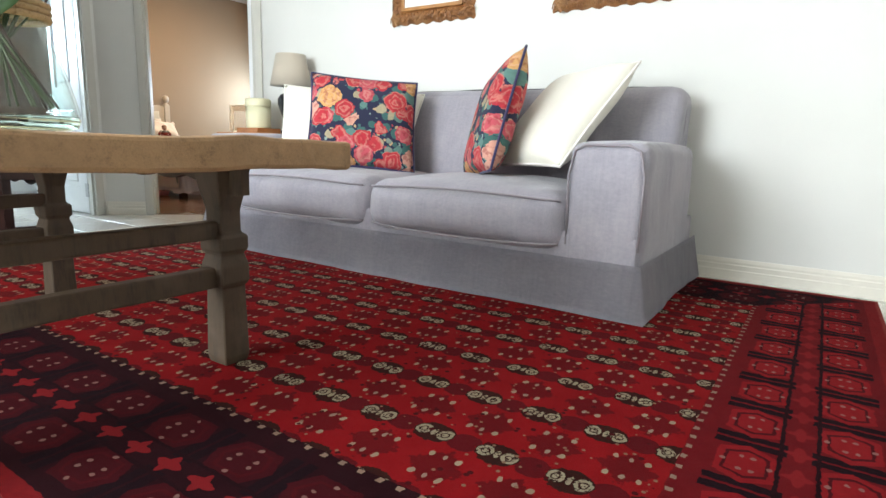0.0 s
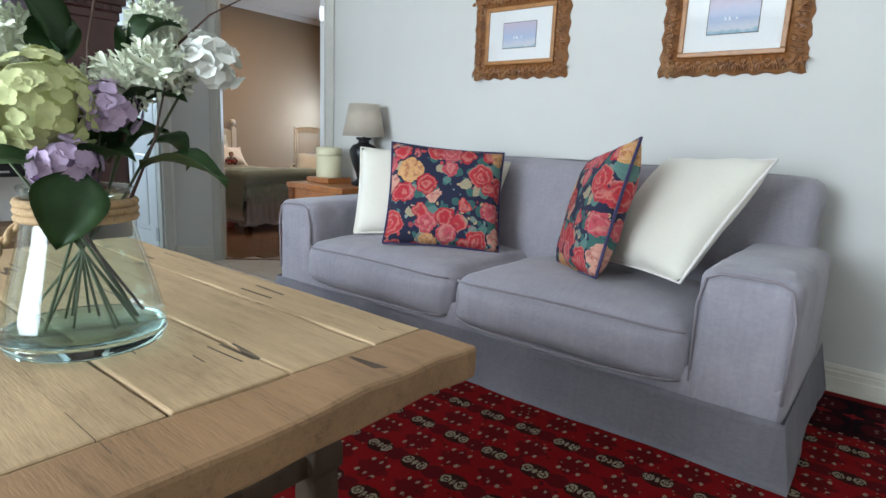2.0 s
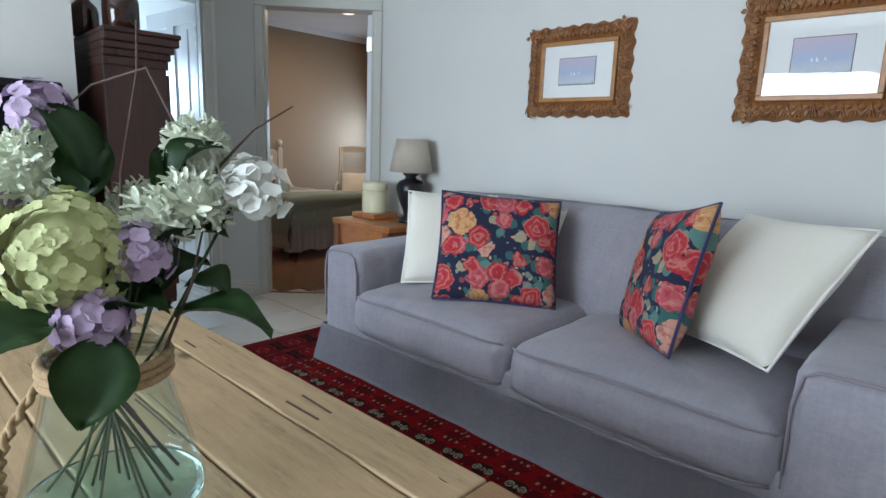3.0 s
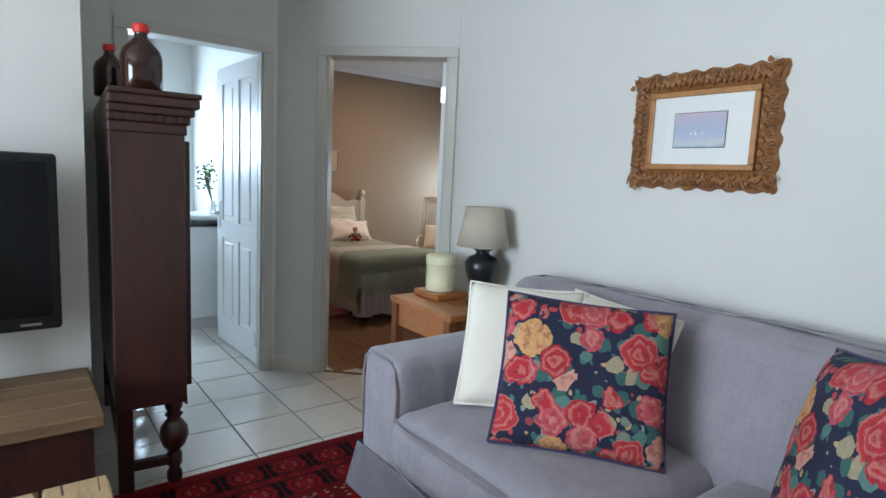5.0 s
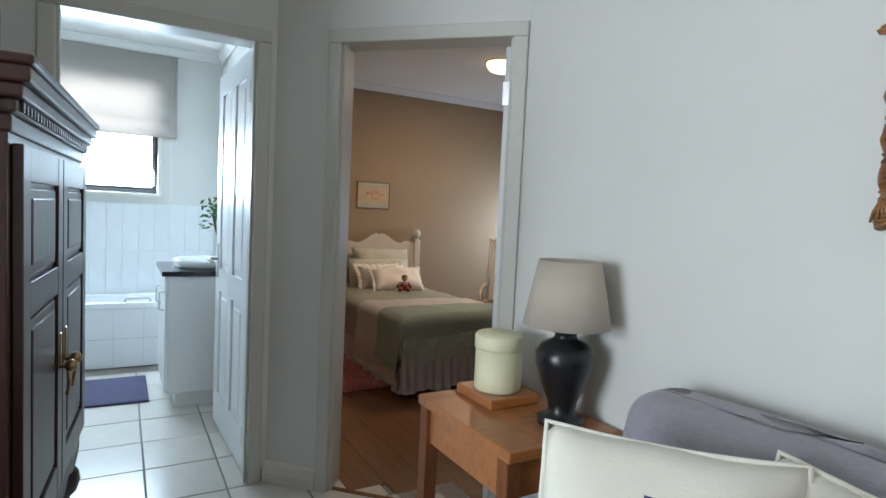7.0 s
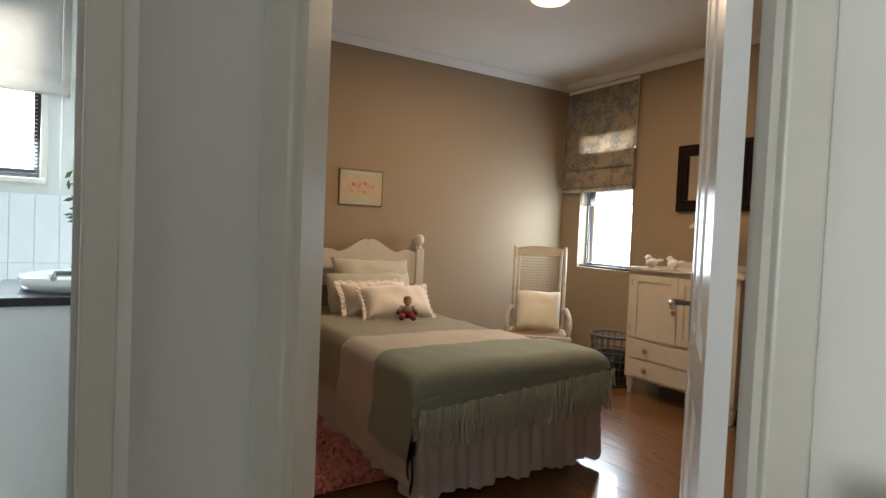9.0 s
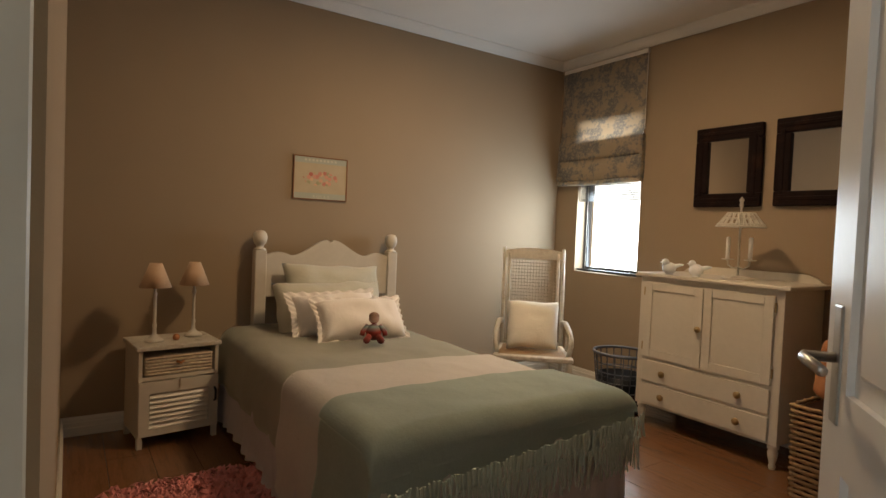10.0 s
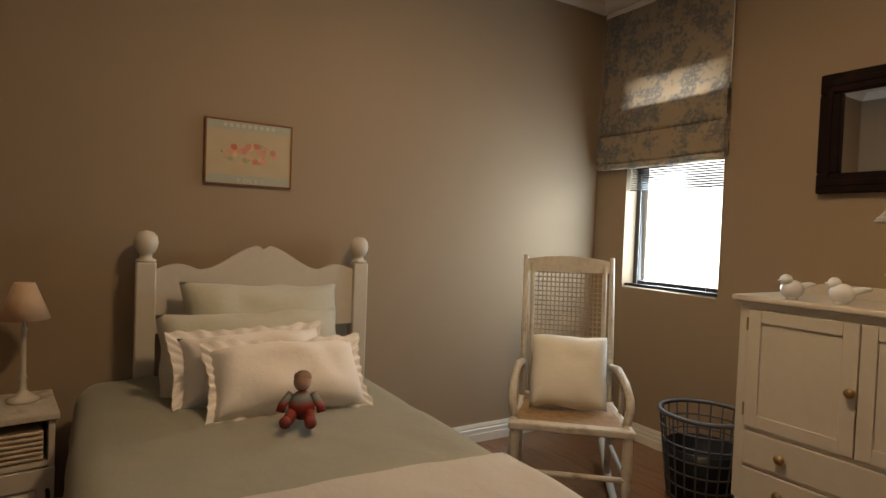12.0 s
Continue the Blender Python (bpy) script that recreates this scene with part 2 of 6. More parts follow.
def rug_material():
    n = Nodes("red_turkmen_rug")
    s = n.node("ShaderNodeSeparateXYZ", {0: n.co})
    wob = n.math("MULTIPLY", n.math("SUBTRACT", n.noise(60), 0.5), 0.012)
    x, y = n.math("ADD", s.outputs[0], wob), n.math("ADD", s.outputs[1], wob)
    X0, X1, Y0, Y1 = -3.12, 0.43, 0.27, 2.84

    def cell(v, off, pitch):
        f = n.math("FRACT", n.math("DIVIDE", n.math("SUBTRACT", v, off), pitch))
        return n.math("MULTIPLY", n.math("SUBTRACT", f, 0.5), pitch)

    def oval(u, v, rx, ry):
        return n.math("ADD", n.math("POWER", n.math("ABSOLUTE", n.math("DIVIDE", u, rx)), 2.0), n.math("POWER", n.math("ABSOLUTE", n.math("DIVIDE", v, ry)), 2.0))

    less = lambda a, b: n.math("LESS_THAN", a, b)
    both = lambda a, b: n.math("MULTIPLY", a, b)
    u, v = cell(x, -0.272 - 0.0725, 0.145), cell(y, 0.872 - 0.103, 0.206)
    red = n.mix(n.noise(14, 4), (0.30, 0.004, 0.007), (0.43, 0.010, 0.013))
    col = n.mix(less(n.math("ADD", oval(u, v, 0.047, 0.037), n.math("MULTIPLY", n.math("SUBTRACT", n.noise(110, 2), 0.5), 0.7)), 1.0), red, (0.055, 0.012, 0.008))
    au = n.math("SUBTRACT", n.math("ABSOLUTE", u), 0.026)
    ring = oval(au, v, 0.0165, 0.02)
    col = n.mix(both(less(ring, 1.0), n.math("GREATER_THAN", ring, 0.3)), col, (0.50, 0.42, 0.28))
    col = n.mix(less(oval(au, v, 0.006, 0.008), 1.0), col, (0.50, 0.42, 0.28))
    col = n.mix(less(oval(u, v, 0.006, 0.014), 1.0), col, (0.5, 0.42, 0.28))
    col = n.mix(n.math("MULTIPLY", less(n.noise(130, 2), 0.42), less(oval(u, v, 0.045, 0.034), 1.0)), col, (0.04, 0.012, 0.008))
    u2, v2 = cell(x, -0.272, 0.145), cell(y, 0.872, 0.206)
    col = n.mix(less(n.math("ADD", n.math("ADD", n.math("ABSOLUTE", u2), n.math("ABSOLUTE", v2)), n.math("MULTIPLY", n.noise(90, 2), 0.05)), 0.084), col, (0.20, 0.006, 0.009))
    d1 = n.math("SUBTRACT", n.math("ABSOLUTE", u2), 0.03)
    d2 = n.math("SUBTRACT", n.math("ABSOLUTE", v2), 0.034)
    col = n.mix(less(oval(d1, d2, 0.006, 0.009), 1.0), col, (0.52, 0.38, 0.25))
    col = n.mix(less(oval(u2, d2, 0.005, 0.008), 1.0), col, (0.45, 0.30, 0.22))
    v3 = n.math("SUBTRACT", n.math("ABSOLUTE", cell(y, 0.872, 0.206)), 0.09)
    col = n.mix(less(oval(u2, v3, 0.03, 0.02), 1.0), col, (0.16, 0.006, 0.01))
    fleck = n.node("ShaderNodeTexVoronoi", {"Vector": n.stretch((1, 1, 0)), "Scale": 42.0})
    pick = n.node("ShaderNodeSeparateColor", {0: fleck.outputs["Color"]})
    col = n.mix(n.math("MULTIPLY", less(fleck.outputs["Distance"], 0.17), n.math("GREATER_THAN", pick.outputs[0], 0.55)), col, (0.36, 0.20, 0.12))
    col = n.mix(n.math("MULTIPLY", less(fleck.outputs["Distance"], 0.25), less(pick.outputs[0], 0.25)), col, (0.10, 0.006, 0.008))
    # border bands
    dx = n.math("MINIMUM", n.math("SUBTRACT", x, X0), n.math("SUBTRACT", X1, x))
    dy = n.math("MINIMUM", n.math("SUBTRACT", y, Y0), n.math("SUBTRACT", Y1, y))
    d = n.math("MINIMUM", dx, dy)
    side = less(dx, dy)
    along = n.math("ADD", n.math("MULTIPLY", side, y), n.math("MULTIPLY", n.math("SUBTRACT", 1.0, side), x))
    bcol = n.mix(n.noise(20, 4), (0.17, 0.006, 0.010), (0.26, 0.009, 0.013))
    # Long borders: the shade beside the table is put into a darker ground colour.
    long_shade = n.math("SUBTRACT", 1.0, side)
    bcol = n.mix(long_shade, bcol, n.mix(n.noise(20, 4), (0.018, 0.003, 0.006), (0.04, 0.004, 0.008)))
    for mid, wide in ((0.135, 0.052), (0.305, 0.052)):
        a1 = cell(along, 0.05, 0.196)
        b1 = n.math("SUBTRACT", d, mid)
        aa, bb = n.math("ABSOLUTE", a1), n.math("ABSOLUTE", b1)
        blk = n.math("MAXIMUM", n.math("DIVIDE", aa, 0.094), n.math("DIVIDE", bb, wide + 0.012))
        bcol = n.mix(n.math("MULTIPLY", less(blk, 1.0), n.math("GREATER_THAN", aa, 0.07)), bcol, (0.014, 0.004, 0.008))
        hx = n.math("MAXIMUM", n.math("DIVIDE", bb, wide), n.math("DIVIDE", n.math("ADD", aa, n.math("MULTIPLY", bb, 0.55)), 0.078))
        # hexagons on the long borders get the same painted shade
        bcol = n.mix(less(hx, 1.0), bcol, n.mix(long_shade, n.mix(n.noise(40, 3), (0.30, 0.009, 0.014), (0.44, 0.016, 0.020)), (0.08, 0.004, 0.008)))
        bcol = n.mix(less(n.math("ABSOLUTE", n.math("SUBTRACT", hx, 0.7)), 0.06), bcol, (0.10, 0.004, 0.008))
        dots = oval(n.math("SUBTRACT", aa, 0.026), n.math("SUBTRACT", bb, 0.010), 0.006, 0.005)
        bcol = n.mix(n.math("MULTIPLY", n.math("MINIMUM", 1.0, n.math("ADD", less(dots, 1.0), less(oval(a1, n.math("SUBTRACT", bb, 0.04), 0.006, 0.005), 1.0))), 0.8), bcol, (0.42, 0.24, 0.20))
    a2, b2 = cell(along, 0.0, 0.098), n.math("SUBTRACT", d, 0.22)
    star = n.math("MINIMUM", oval(a2, b2, 0.034, 0.011), oval(a2, b2, 0.011, 0.026))
    bcol = n.mix(less(star, 1.0), bcol, (0.33, 0.016, 0.02))
    bcol = n.mix(less(n.math("ABSOLUTE", n.math("SUBTRACT", n.math("ABSOLUTE", b2), 0.032)), 0.004), bcol, (0.02, 0.003, 0.006))
    bcol = n.mix(less(d, 0.05), bcol, n.mix(n.noise(60, 3), (0.22, 0.008, 0.012), (0.36, 0.016, 0.018)))
    zig = less(n.math("ABSOLUTE", n.math("SUBTRACT", d, 0.407)), 0.006)
    bcol = n.mix(both(zig, less(n.math("FRACT", n.math("DIVIDE", along, 0.045)), 0.3)), bcol, (0.42, 0.28, 0.2))
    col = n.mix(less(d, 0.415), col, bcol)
    col = n.mix(less(d, 0.012), col, (0.35, 0.06, 0.05))
    col = n.mix(n.math("MULTIPLY", n.noise(350, 2), 0.35), col, (0.02, 0.004, 0.004))
    n.bump(n.noise(500, 2), 0.6, 0.004)
    return n.done(col, 0.97, Specular_IOR_Level=0.15)


def floral_material():
    n = Nodes("navy_rose_print")
    warp = n.node("ShaderNodeVectorMath", operation="ADD")
    nz = n.node("ShaderNodeTexNoise", {"Vector": n.co, "Scale": 22.0, "Detail": 3.0}).outputs["Color"]
    sc = n.node("ShaderNodeVectorMath", {0: nz}, operation="SCALE")
    sc.inputs["Scale"].default_value = 0.035
    n.put(warp.inputs[0], n.co), n.put(warp.inputs[1], sc.outputs[0])
    flat = n.stretch((1, 1, 0.0), warp.outputs[0])

    def vor(scale, rnd=0.8):
        k = n.node("ShaderNodeTexVoronoi", {"Vector": flat, "Scale": scale, "Randomness": rnd})
        return k.outputs["Distance"], n.node("ShaderNodeSeparateColor", {0: k.outputs["Color"]}).outputs[0]

    col = n.mix(n.noise(5), (0.010, 0.011, 0.032), (0.018, 0.020, 0.055))
    d3, c3 = vor(34.0)
    small = n.ramp(c3, [(0.0, (0.05, 0.13, 0.12)), (0.4, (0.45, 0.30, 0.16)), (0.6, (0.42, 0.05, 0.06)), (0.8, (0.20, 0.27, 0.24))])
    small.node.color_ramp.interpolation = "CONSTANT"
    col = n.mix(n.math("MULTIPLY", n.math("LESS_THAN", d3, 0.36), n.math("GREATER_THAN", n.noise(11, 2, flat), 0.47)), col, small)
    d2, c2 = vor(17.0)
    leaf = n.ramp(c2, [(0.0, (0.04, 0.13, 0.11)), (0.35, (0.12, 0.24, 0.20)), (0.6, (0.24, 0.28, 0.22)), (0.8, (0.46, 0.37, 0.22)), (0.92, (0.36, 0.04, 0.05))])
    leaf.node.color_ramp.interpolation = "CONSTANT"
    leaf = n.mix(n.math("MULTIPLY", n.noise(70, 3, flat), 0.6), leaf, (0.03, 0.06, 0.07))
    col = n.mix(n.math("MULTIPLY", n.math("LESS_THAN", d2, 0.50), n.math("GREATER_THAN", n.noise(9, 2, flat), 0.36)), col, leaf)
    d1, c1 = vor(9.8, 0.8)
    petals = n.math("ADD", d1, n.math("MULTIPLY", n.math("SUBTRACT", n.noise(24, 4, flat), 0.5), 0.4))
    flower = n.ramp(c1, [(0.0, (0.40, 0.018, 0.03)), (0.3, (0.46, 0.07, 0.09)), (0.5, (0.56, 0.30, 0.11)), (0.64, (0.55, 0.27, 0.20)), (0.78, (0.42, 0.025, 0.035))])
    flower.node.color_ramp.interpolation = "CONSTANT"
    fold = n.math("SINE", n.math("MULTIPLY", petals, 34.0))
    fc = n.mix(n.math("MULTIPLY", n.ramp(fold, [(0.0, (0, 0, 0)), (1.0, (1, 1, 1))]), 0.38), flower, (0.62, 0.38, 0.28))
    fc = n.mix(n.math("MULTIPLY", n.ramp(n.noise(48, 4, flat), [(0.5, (0, 0, 0)), (0.62, (1, 1, 1))]), 0.55), fc, (0.22, 0.012, 0.02))
    fc = n.mix(n.math("LESS_THAN", petals, 0.06), fc, (0.30, 0.20, 0.06))
    col = n.mix(n.math("LESS_THAN", petals, n.math("ADD", 0.48, n.math("MULTIPLY", c1, 0.16))), col, fc)
    n.bump(n.noise(400, 2), 0.2, 0.003)
    return n.done(col, 0.9)


def toile_material():
    n = Nodes("blue_grey_toile")
    f = n.math("ADD", n.math("MULTIPLY", n.noise(8, 2), 0.6), n.math("MULTIPLY", n.noise(45, 5), 0.4))
    col = n.ramp(f, [(0.47, (0.72, 0.62, 0.48)), (0.52, (0.52, 0.48, 0.43)), (0.57, (0.36, 0.35, 0.35)), (0.62, (0.66, 0.58, 0.46))])
    n.bump(n.noise(300), 0.2, 0.002)
    m = n.done(col, 0.95)
    tr = n.node("ShaderNodeBsdfTranslucent", {"Color": col})
    mx = n.node("ShaderNodeMixShader", {0: 0.38, 1: n.b.outputs[0], 2: tr.outputs[0]})
    n.t.links.new(mx.outputs[0], n.t.nodes["Material Output"].inputs[0])
    return m


def seascape_material():
    n = Nodes("pastel_seascape")
    s = n.node("ShaderNodeSeparateXYZ", {0: n.co})
    f = n.math("ADD", n.math("MULTIPLY", s.outputs[2], 5.0), n.math("ADD", 0.30, n.math("MULTIPLY", n.noise(30, 5), 0.3)))
    return n.done(n.ramp(f, [(-0.0, (0.16, 0.30, 0.42)), (0.12, (0.35, 0.50, 0.58)), (0.17, (0.62, 0.62, 0.66)), (0.4, (0.42, 0.50, 0.66)), (0.75, (0.55, 0.48, 0.58))]), 0.7)


def rose_sign_material():
    n = Nodes("faded_rose_print")
    s = n.node("ShaderNodeSeparateXYZ", {0: n.co})
    v = n.node("ShaderNodeTexVoronoi", {"Vector": n.co, "Scale": 38.0})
    c = n.node("ShaderNodeSeparateColor", {0: v.outputs["Color"]}).outputs[0]
    rose = n.ramp(c, [(0.0, (0.45, 0.09, 0.06)), (0.35, (0.62, 0.28, 0.2)), (0.6, (0.68, 0.42, 0.25)), (0.8, (0.35, 0.33, 0.18))])
    r = n.math("ADD", n.math("POWER", n.math("DIVIDE", s.outputs[1], 0.12), 2.0), n.math("POWER", n.math("DIVIDE", s.outputs[2], 0.05), 2.0))
    base = n.mix(n.noise(12, 5), (0.44, 0.35, 0.22), (0.54, 0.44, 0.29))
    base = n.mix(n.math("GREATER_THAN", n.math("ABSOLUTE", s.outputs[2]), 0.095), base, (0.40, 0.41, 0.33))
    inside = n.math("LESS_THAN", n.math("ADD", r, n.math("MULTIPLY", n.noise(40), 0.9)), 1.35)
    return n.done(n.mix(n.math("MULTIPLY", inside, n.math("LESS_THAN", v.outputs["Distance"], 0.55)), base, rose), 0.7)


RUG, FLORAL, TOILE, SEA, ROSES = rug_material(), floral_material(), toile_material(), seascape_material(), rose_sign_material()


# ---- geometry helpers ----
def part(name, bm, material, parent=None, label="", smooth=False):
    bmesh.ops.recalc_face_normals(bm, faces=bm.faces)
    me = bpy.data.meshes.new(name)
    bm.to_mesh(me)
    bm.free()
    if smooth:
        me.polygons.foreach_set("use_smooth", [True] * len(me.polygons))
    me.materials.append(material)
    ob = new(name, me)
    ob.parent = parent
    if label:
        ob["label"] = label
    return ob


def thing(name, m, label, category, group="", kind=""):
    ob = new(name)
    ob.empty_display_size = 0.05
    ob.matrix_world = m
    return tagged(ob, label, category, group, kind)


def box(bm, x0, x1, y0, y1, z0, z1, bevel=0.0, seg=2):
    made = bmesh.ops.create_cube(bm, size=1.0, matrix=Matrix.LocRotScale(((x0 + x1) / 2, (y0 + y1) / 2, (z0 + z1) / 2), None, (abs(x1 - x0), abs(y1 - y0), abs(z1 - z0))))
    if bevel:
        edges = list({e for v in made["verts"] for e in v.link_edges})
        bmesh.ops.bevel(bm, geom=edges, offset=bevel, segments=seg, affect="EDGES", profile=0.5)


def bx(*a, **k):
    bm = bmesh.new()
    box(bm, *a, **k)
    return bm


def lathe(bm, profile, seg=32, at=(0, 0, 0)):
    rings = []
    for r, z in profile:
        rings.append([bm.verts.new((at[0] + r * math.cos(2 * math.pi * i / seg), at[1] + r * math.sin(2 * math.pi * i / seg), at[2] + z)) for i in range(seg)])
    for a, b in zip(rings, rings[1:]):
        for i in range(seg):
            bm.faces.new((a[i], a[(i + 1) % seg], b[(i + 1) % seg], b[i]))
    for ring, end in ((rings[0], profile[0]), (rings[-1], profile[-1])):
        if end[0] > 1e-4:
            bm.faces.new(ring)
    return bm


def turned(profile, seg=32, at=(0, 0, 0)):
    return lathe(bmesh.new(), profile, seg, at)


def tube(bm, pts, r, seg=8, r1=None):
    pts = [Vector(p) for p in pts]
    rings = []
    for i, p in enumerate(pts):
        d = (pts[min(i + 1, len(pts) - 1)] - pts[max(i - 1, 0)]).normalized()
        a = d.orthogonal().normalized() if i == 0 else (prev - d * prev.dot(d)).normalized()
        prev = a
        b = d.cross(a)
        rr = r if r1 is None else r + (r1 - r) * i / (len(pts) - 1)
        rings.append([bm.verts.new(p + rr * (math.cos(2 * math.pi * k / seg) * a + math.sin(2 * math.pi * k / seg) * b)) for k in range(seg)])
    for s, t in zip(rings, rings[1:]):
        for k in range(seg):
            bm.faces.new((s[k], s[(k + 1) % seg], t[(k + 1) % seg], t[k]))
    bm.faces.new(rings[0]), bm.faces.new(rings[-1])
    return bm


def rod(*pts, r=0.01, seg=8, r1=None):
    return tube(bmesh.new(), pts, r, seg, r1)


def ball(bm, c, r, seg=12, squash=(1, 1, 1)):
    bmesh.ops.create_uvsphere(bm, u_segments=seg, v_segments=max(6, seg * 2 // 3), radius=1, matrix=Matrix.LocRotScale(c, None, Vector(squash) * r))
    return bm


def soft(x0, x1, y0, y1, z0, z1, r, n=14, puff=(0, 0, 0), rough=0.004, grain=6.0, seed=0.0):
    """A padded block: rounded edges, swollen faces, a little uneven."""
    bm = bmesh.new()
    bmesh.ops.create_grid(bm, x_segments=1, y_segments=1, size=1)
    bm.clear()
    c, h = Vector(((x0 + x1) / 2, (y0 + y1) / 2, (z0 + z1) / 2)), Vector(((x1 - x0) / 2, (y1 - y0) / 2, (z1 - z0) / 2))
    seen = {}

    def vert(u):
        key = tuple(round(k, 5) for k in u)
        if key not in seen:
            p = Vector([u[i] * h[i] for i in range(3)])
            inner = Vector([max(-(h[i] - r), min(h[i] - r, p[i])) for i in range(3)])
            out = p - inner
            p = inner + (out.normalized() * r if out.length > 1e-6 else out)
            for i in range(3):
                j, k = (i + 1) % 3, (i + 2) % 3
                p[i] += puff[i] * u[i] * (1 - u[j] ** 2) * (1 - u[k] ** 2)
            q = p + c
            q += rough * noise.noise_vector(q * grain + Vector((seed, seed, seed))) + 0.4 * rough * noise.noise_vector(q * grain * 3.1)
            seen[key] = bm.verts.new(q)
        return seen[key]

    g = [math.sin(math.pi / 2 * (-1 + 2 * i / n)) for i in range(n + 1)]
    for axis in range(3):
        for s in (-1, 1):
            for i in range(n):
                for j in range(n):
                    q = []
                    for a, b in ((i, j), (i + 1, j), (i + 1, j + 1), (i, j + 1)):
                        u = [0, 0, 0]
                        u[axis], u[(axis + 1) % 3], u[(axis + 2) % 3] = s, g[a], g[b]
                        q.append(vert(u))
                    bm.faces.new(q)
    return bm


def pillow(w, h, t, n=22, ear=0.03, rough=0.006, seed=0.0):
    """A stuffed square in the xy plane, thickness along z, with pointed corners."""
    bm = bmesh.new()
    rows = {}
    for s in (1, -1):
        for i in range(n + 1):
            for j in range(n + 1):
                u, v = -1 + 2 * i / n, -1 + 2 * j / n
                edge = abs(u) > 0.999 or abs(v) > 0.999
                if edge and s == -1:
                    rows[s, i, j] = rows[1, i, j]
                    continue
                z = s * t / 2 * ((1 - u ** 4) * (1 - v ** 4)) ** 0.6
                p = Vector((u * w / 2 * (1 - ear * 1.6 * (1 - v * v)), v * h / 2 * (1 - ear * 1.6 * (1 - u * u)), z))
                p += rough * noise.noise_vector(p * 9 + Vector((seed, 0, s)))
                rows[s, i, j] = bm.verts.new(p)
    for s in (1, -1):
        for i in range(n):
            for j in range(n):
                f = [rows[s, i, j], rows[s, i + 1, j], rows[s, i + 1, j + 1], rows[s, i, j + 1]]
                if len(set(f)) == 4 and not (s == -1 and all(k in (rows[1, i, j], rows[1, i + 1, j], rows[1, i + 1, j + 1], rows[1, i, j + 1]) for k in f)):
                    bm.faces.new(f)
    return bm


def basis(origin, ex, ey):
    """A pose whose x and y axes run along ex and ey."""
    ex = Vector(ex).normalized()
    ez = ex.cross(Vector(ey)).normalized()
    ey = ez.cross(ex)
    return Matrix(((ex.x, ey.x, ez.x, origin[0]), (ex.y, ey.y, ez.y, origin[1]), (ex.z, ey.z, ez.z, origin[2]), (0, 0, 0, 1)))


# ---- structure ----
H = 2.605


def wall(name, p, q, thick, material, openings=(), height=H, label=""):
    """From p to q in the plan, the room on its right hand, thickness to the left; openings are (from, to, sill, head) along it."""
    p, q = Vector((*p, 0)), Vector((*q, 0))
    length = (q - p).length
    bm = bmesh.new()
    cuts = sorted({0.0, length, *[o[0] for o in openings], *[o[1] for o in openings]})
    for a, b in zip(cuts, cuts[1:]):
        hole = [o for o in openings if o[0] <= a + 1e-6 and o[1] >= b - 1e-6]
        spans = [(0, height)] if not hole else [(0, hole[0][2]), (hole[0][3], height)]
        for z0, z1 in spans:
            if z1 - z0 > 1e-4:
                box(bm, a, b, 0, thick, z0, z1)
    ob = part(name, bm, material)
    ob.matrix_world = Matrix.Translation(p) @ Matrix.Rotation(math.atan2((q - p).y, (q - p).x), 4, "Z")
    return tagged(ob, label, "wall", kind="structure")


D = math.sqrt(0.5)
wall("wall_north", (-3.46, 2.94), (2.2, 2.94), 0.12, WALL_W, label="smooth off-white painted lounge wall behind the sofa")
wall("wall_diagonal", (-4.27, 2.13), (-3.46, 2.94), 0.12, WALL_W, [(0.285, 1.125, 0, 2.07)], label="off-white diagonal wall with the bedroom doorway")
wall("wall_bathroom_door", (-4.27, 1.0), (-4.27, 2.13), 0.12, WALL_W, [(0.255, 1.085, 0, 2.07)], label="off-white wall with the bathroom doorway")
wall("wall_return", (-3.25, 1.0), (-4.27, 1.0), 0.12, WALL_W, label="off-white wall behind the dark cabinet")
wall("wall_west", (-3.25, -2.4), (-3.25, 0.999), 0.12, WALL_W, label="off-white lounge wall behind the television")
wall("wall_south", (2.2, -2.4), (-3.25, -2.4), 0.12, WALL_W, [(3.09, 4.87, 0.65, 2.15)], label="off-white wall with the wide glazed opening")
wall("wall_east", (2.2, 2.94), (2.2, -2.4), 0.12, WALL_W, label="off-white end wall of the lounge")
wall("wall_bedroom_west", (-7.18, 2.45), (-7.18, 6.07), 0.17, WALL_B, label="beige bedroom wall behind the bed")
wall("wall_bedroom_north", (-7.18, 5.945), (-3.2, 5.945), 0.2, WALL_B, [(0.235, 0.845, 0.875, 2.07)], label="beige bedroom wall with a small window")
wall("wall_bedroom_east", (-3.2, 5.945), (-3.2, 3.06), 0.12, WALL_B, label="beige bedroom wall beside the door")
wall("wall_bedroom_south", (-4.47, 2.45), (-7.18, 2.45), 0.06, WALL_B, label="beige bedroom wall beside the nightstand")
wall("wall_bathroom_north", (-7.1, 2.3), (-4.39, 2.3), 0.088, WALL_W, label="off-white bathroom wall beside the basin")
wall("wall_bathroom_west", (-7.1, 0.2), (-7.1, 2.3), 0.16, WALL_W, [(0.75, 1.59, 1.36, 2.3)], label="pale bathroom wall with a window over the bath")
wall("wall_bathroom_south", (-4.39, 0.2), (-7.1, 0.2), 0.12, WALL_W, label="pale bathroom wall")
wall("wall_bathroom_east", (-4.39, 1.0), (-4.39, 0.2), 0.12, WALL_W, label="pale bathroom wall behind the door side")
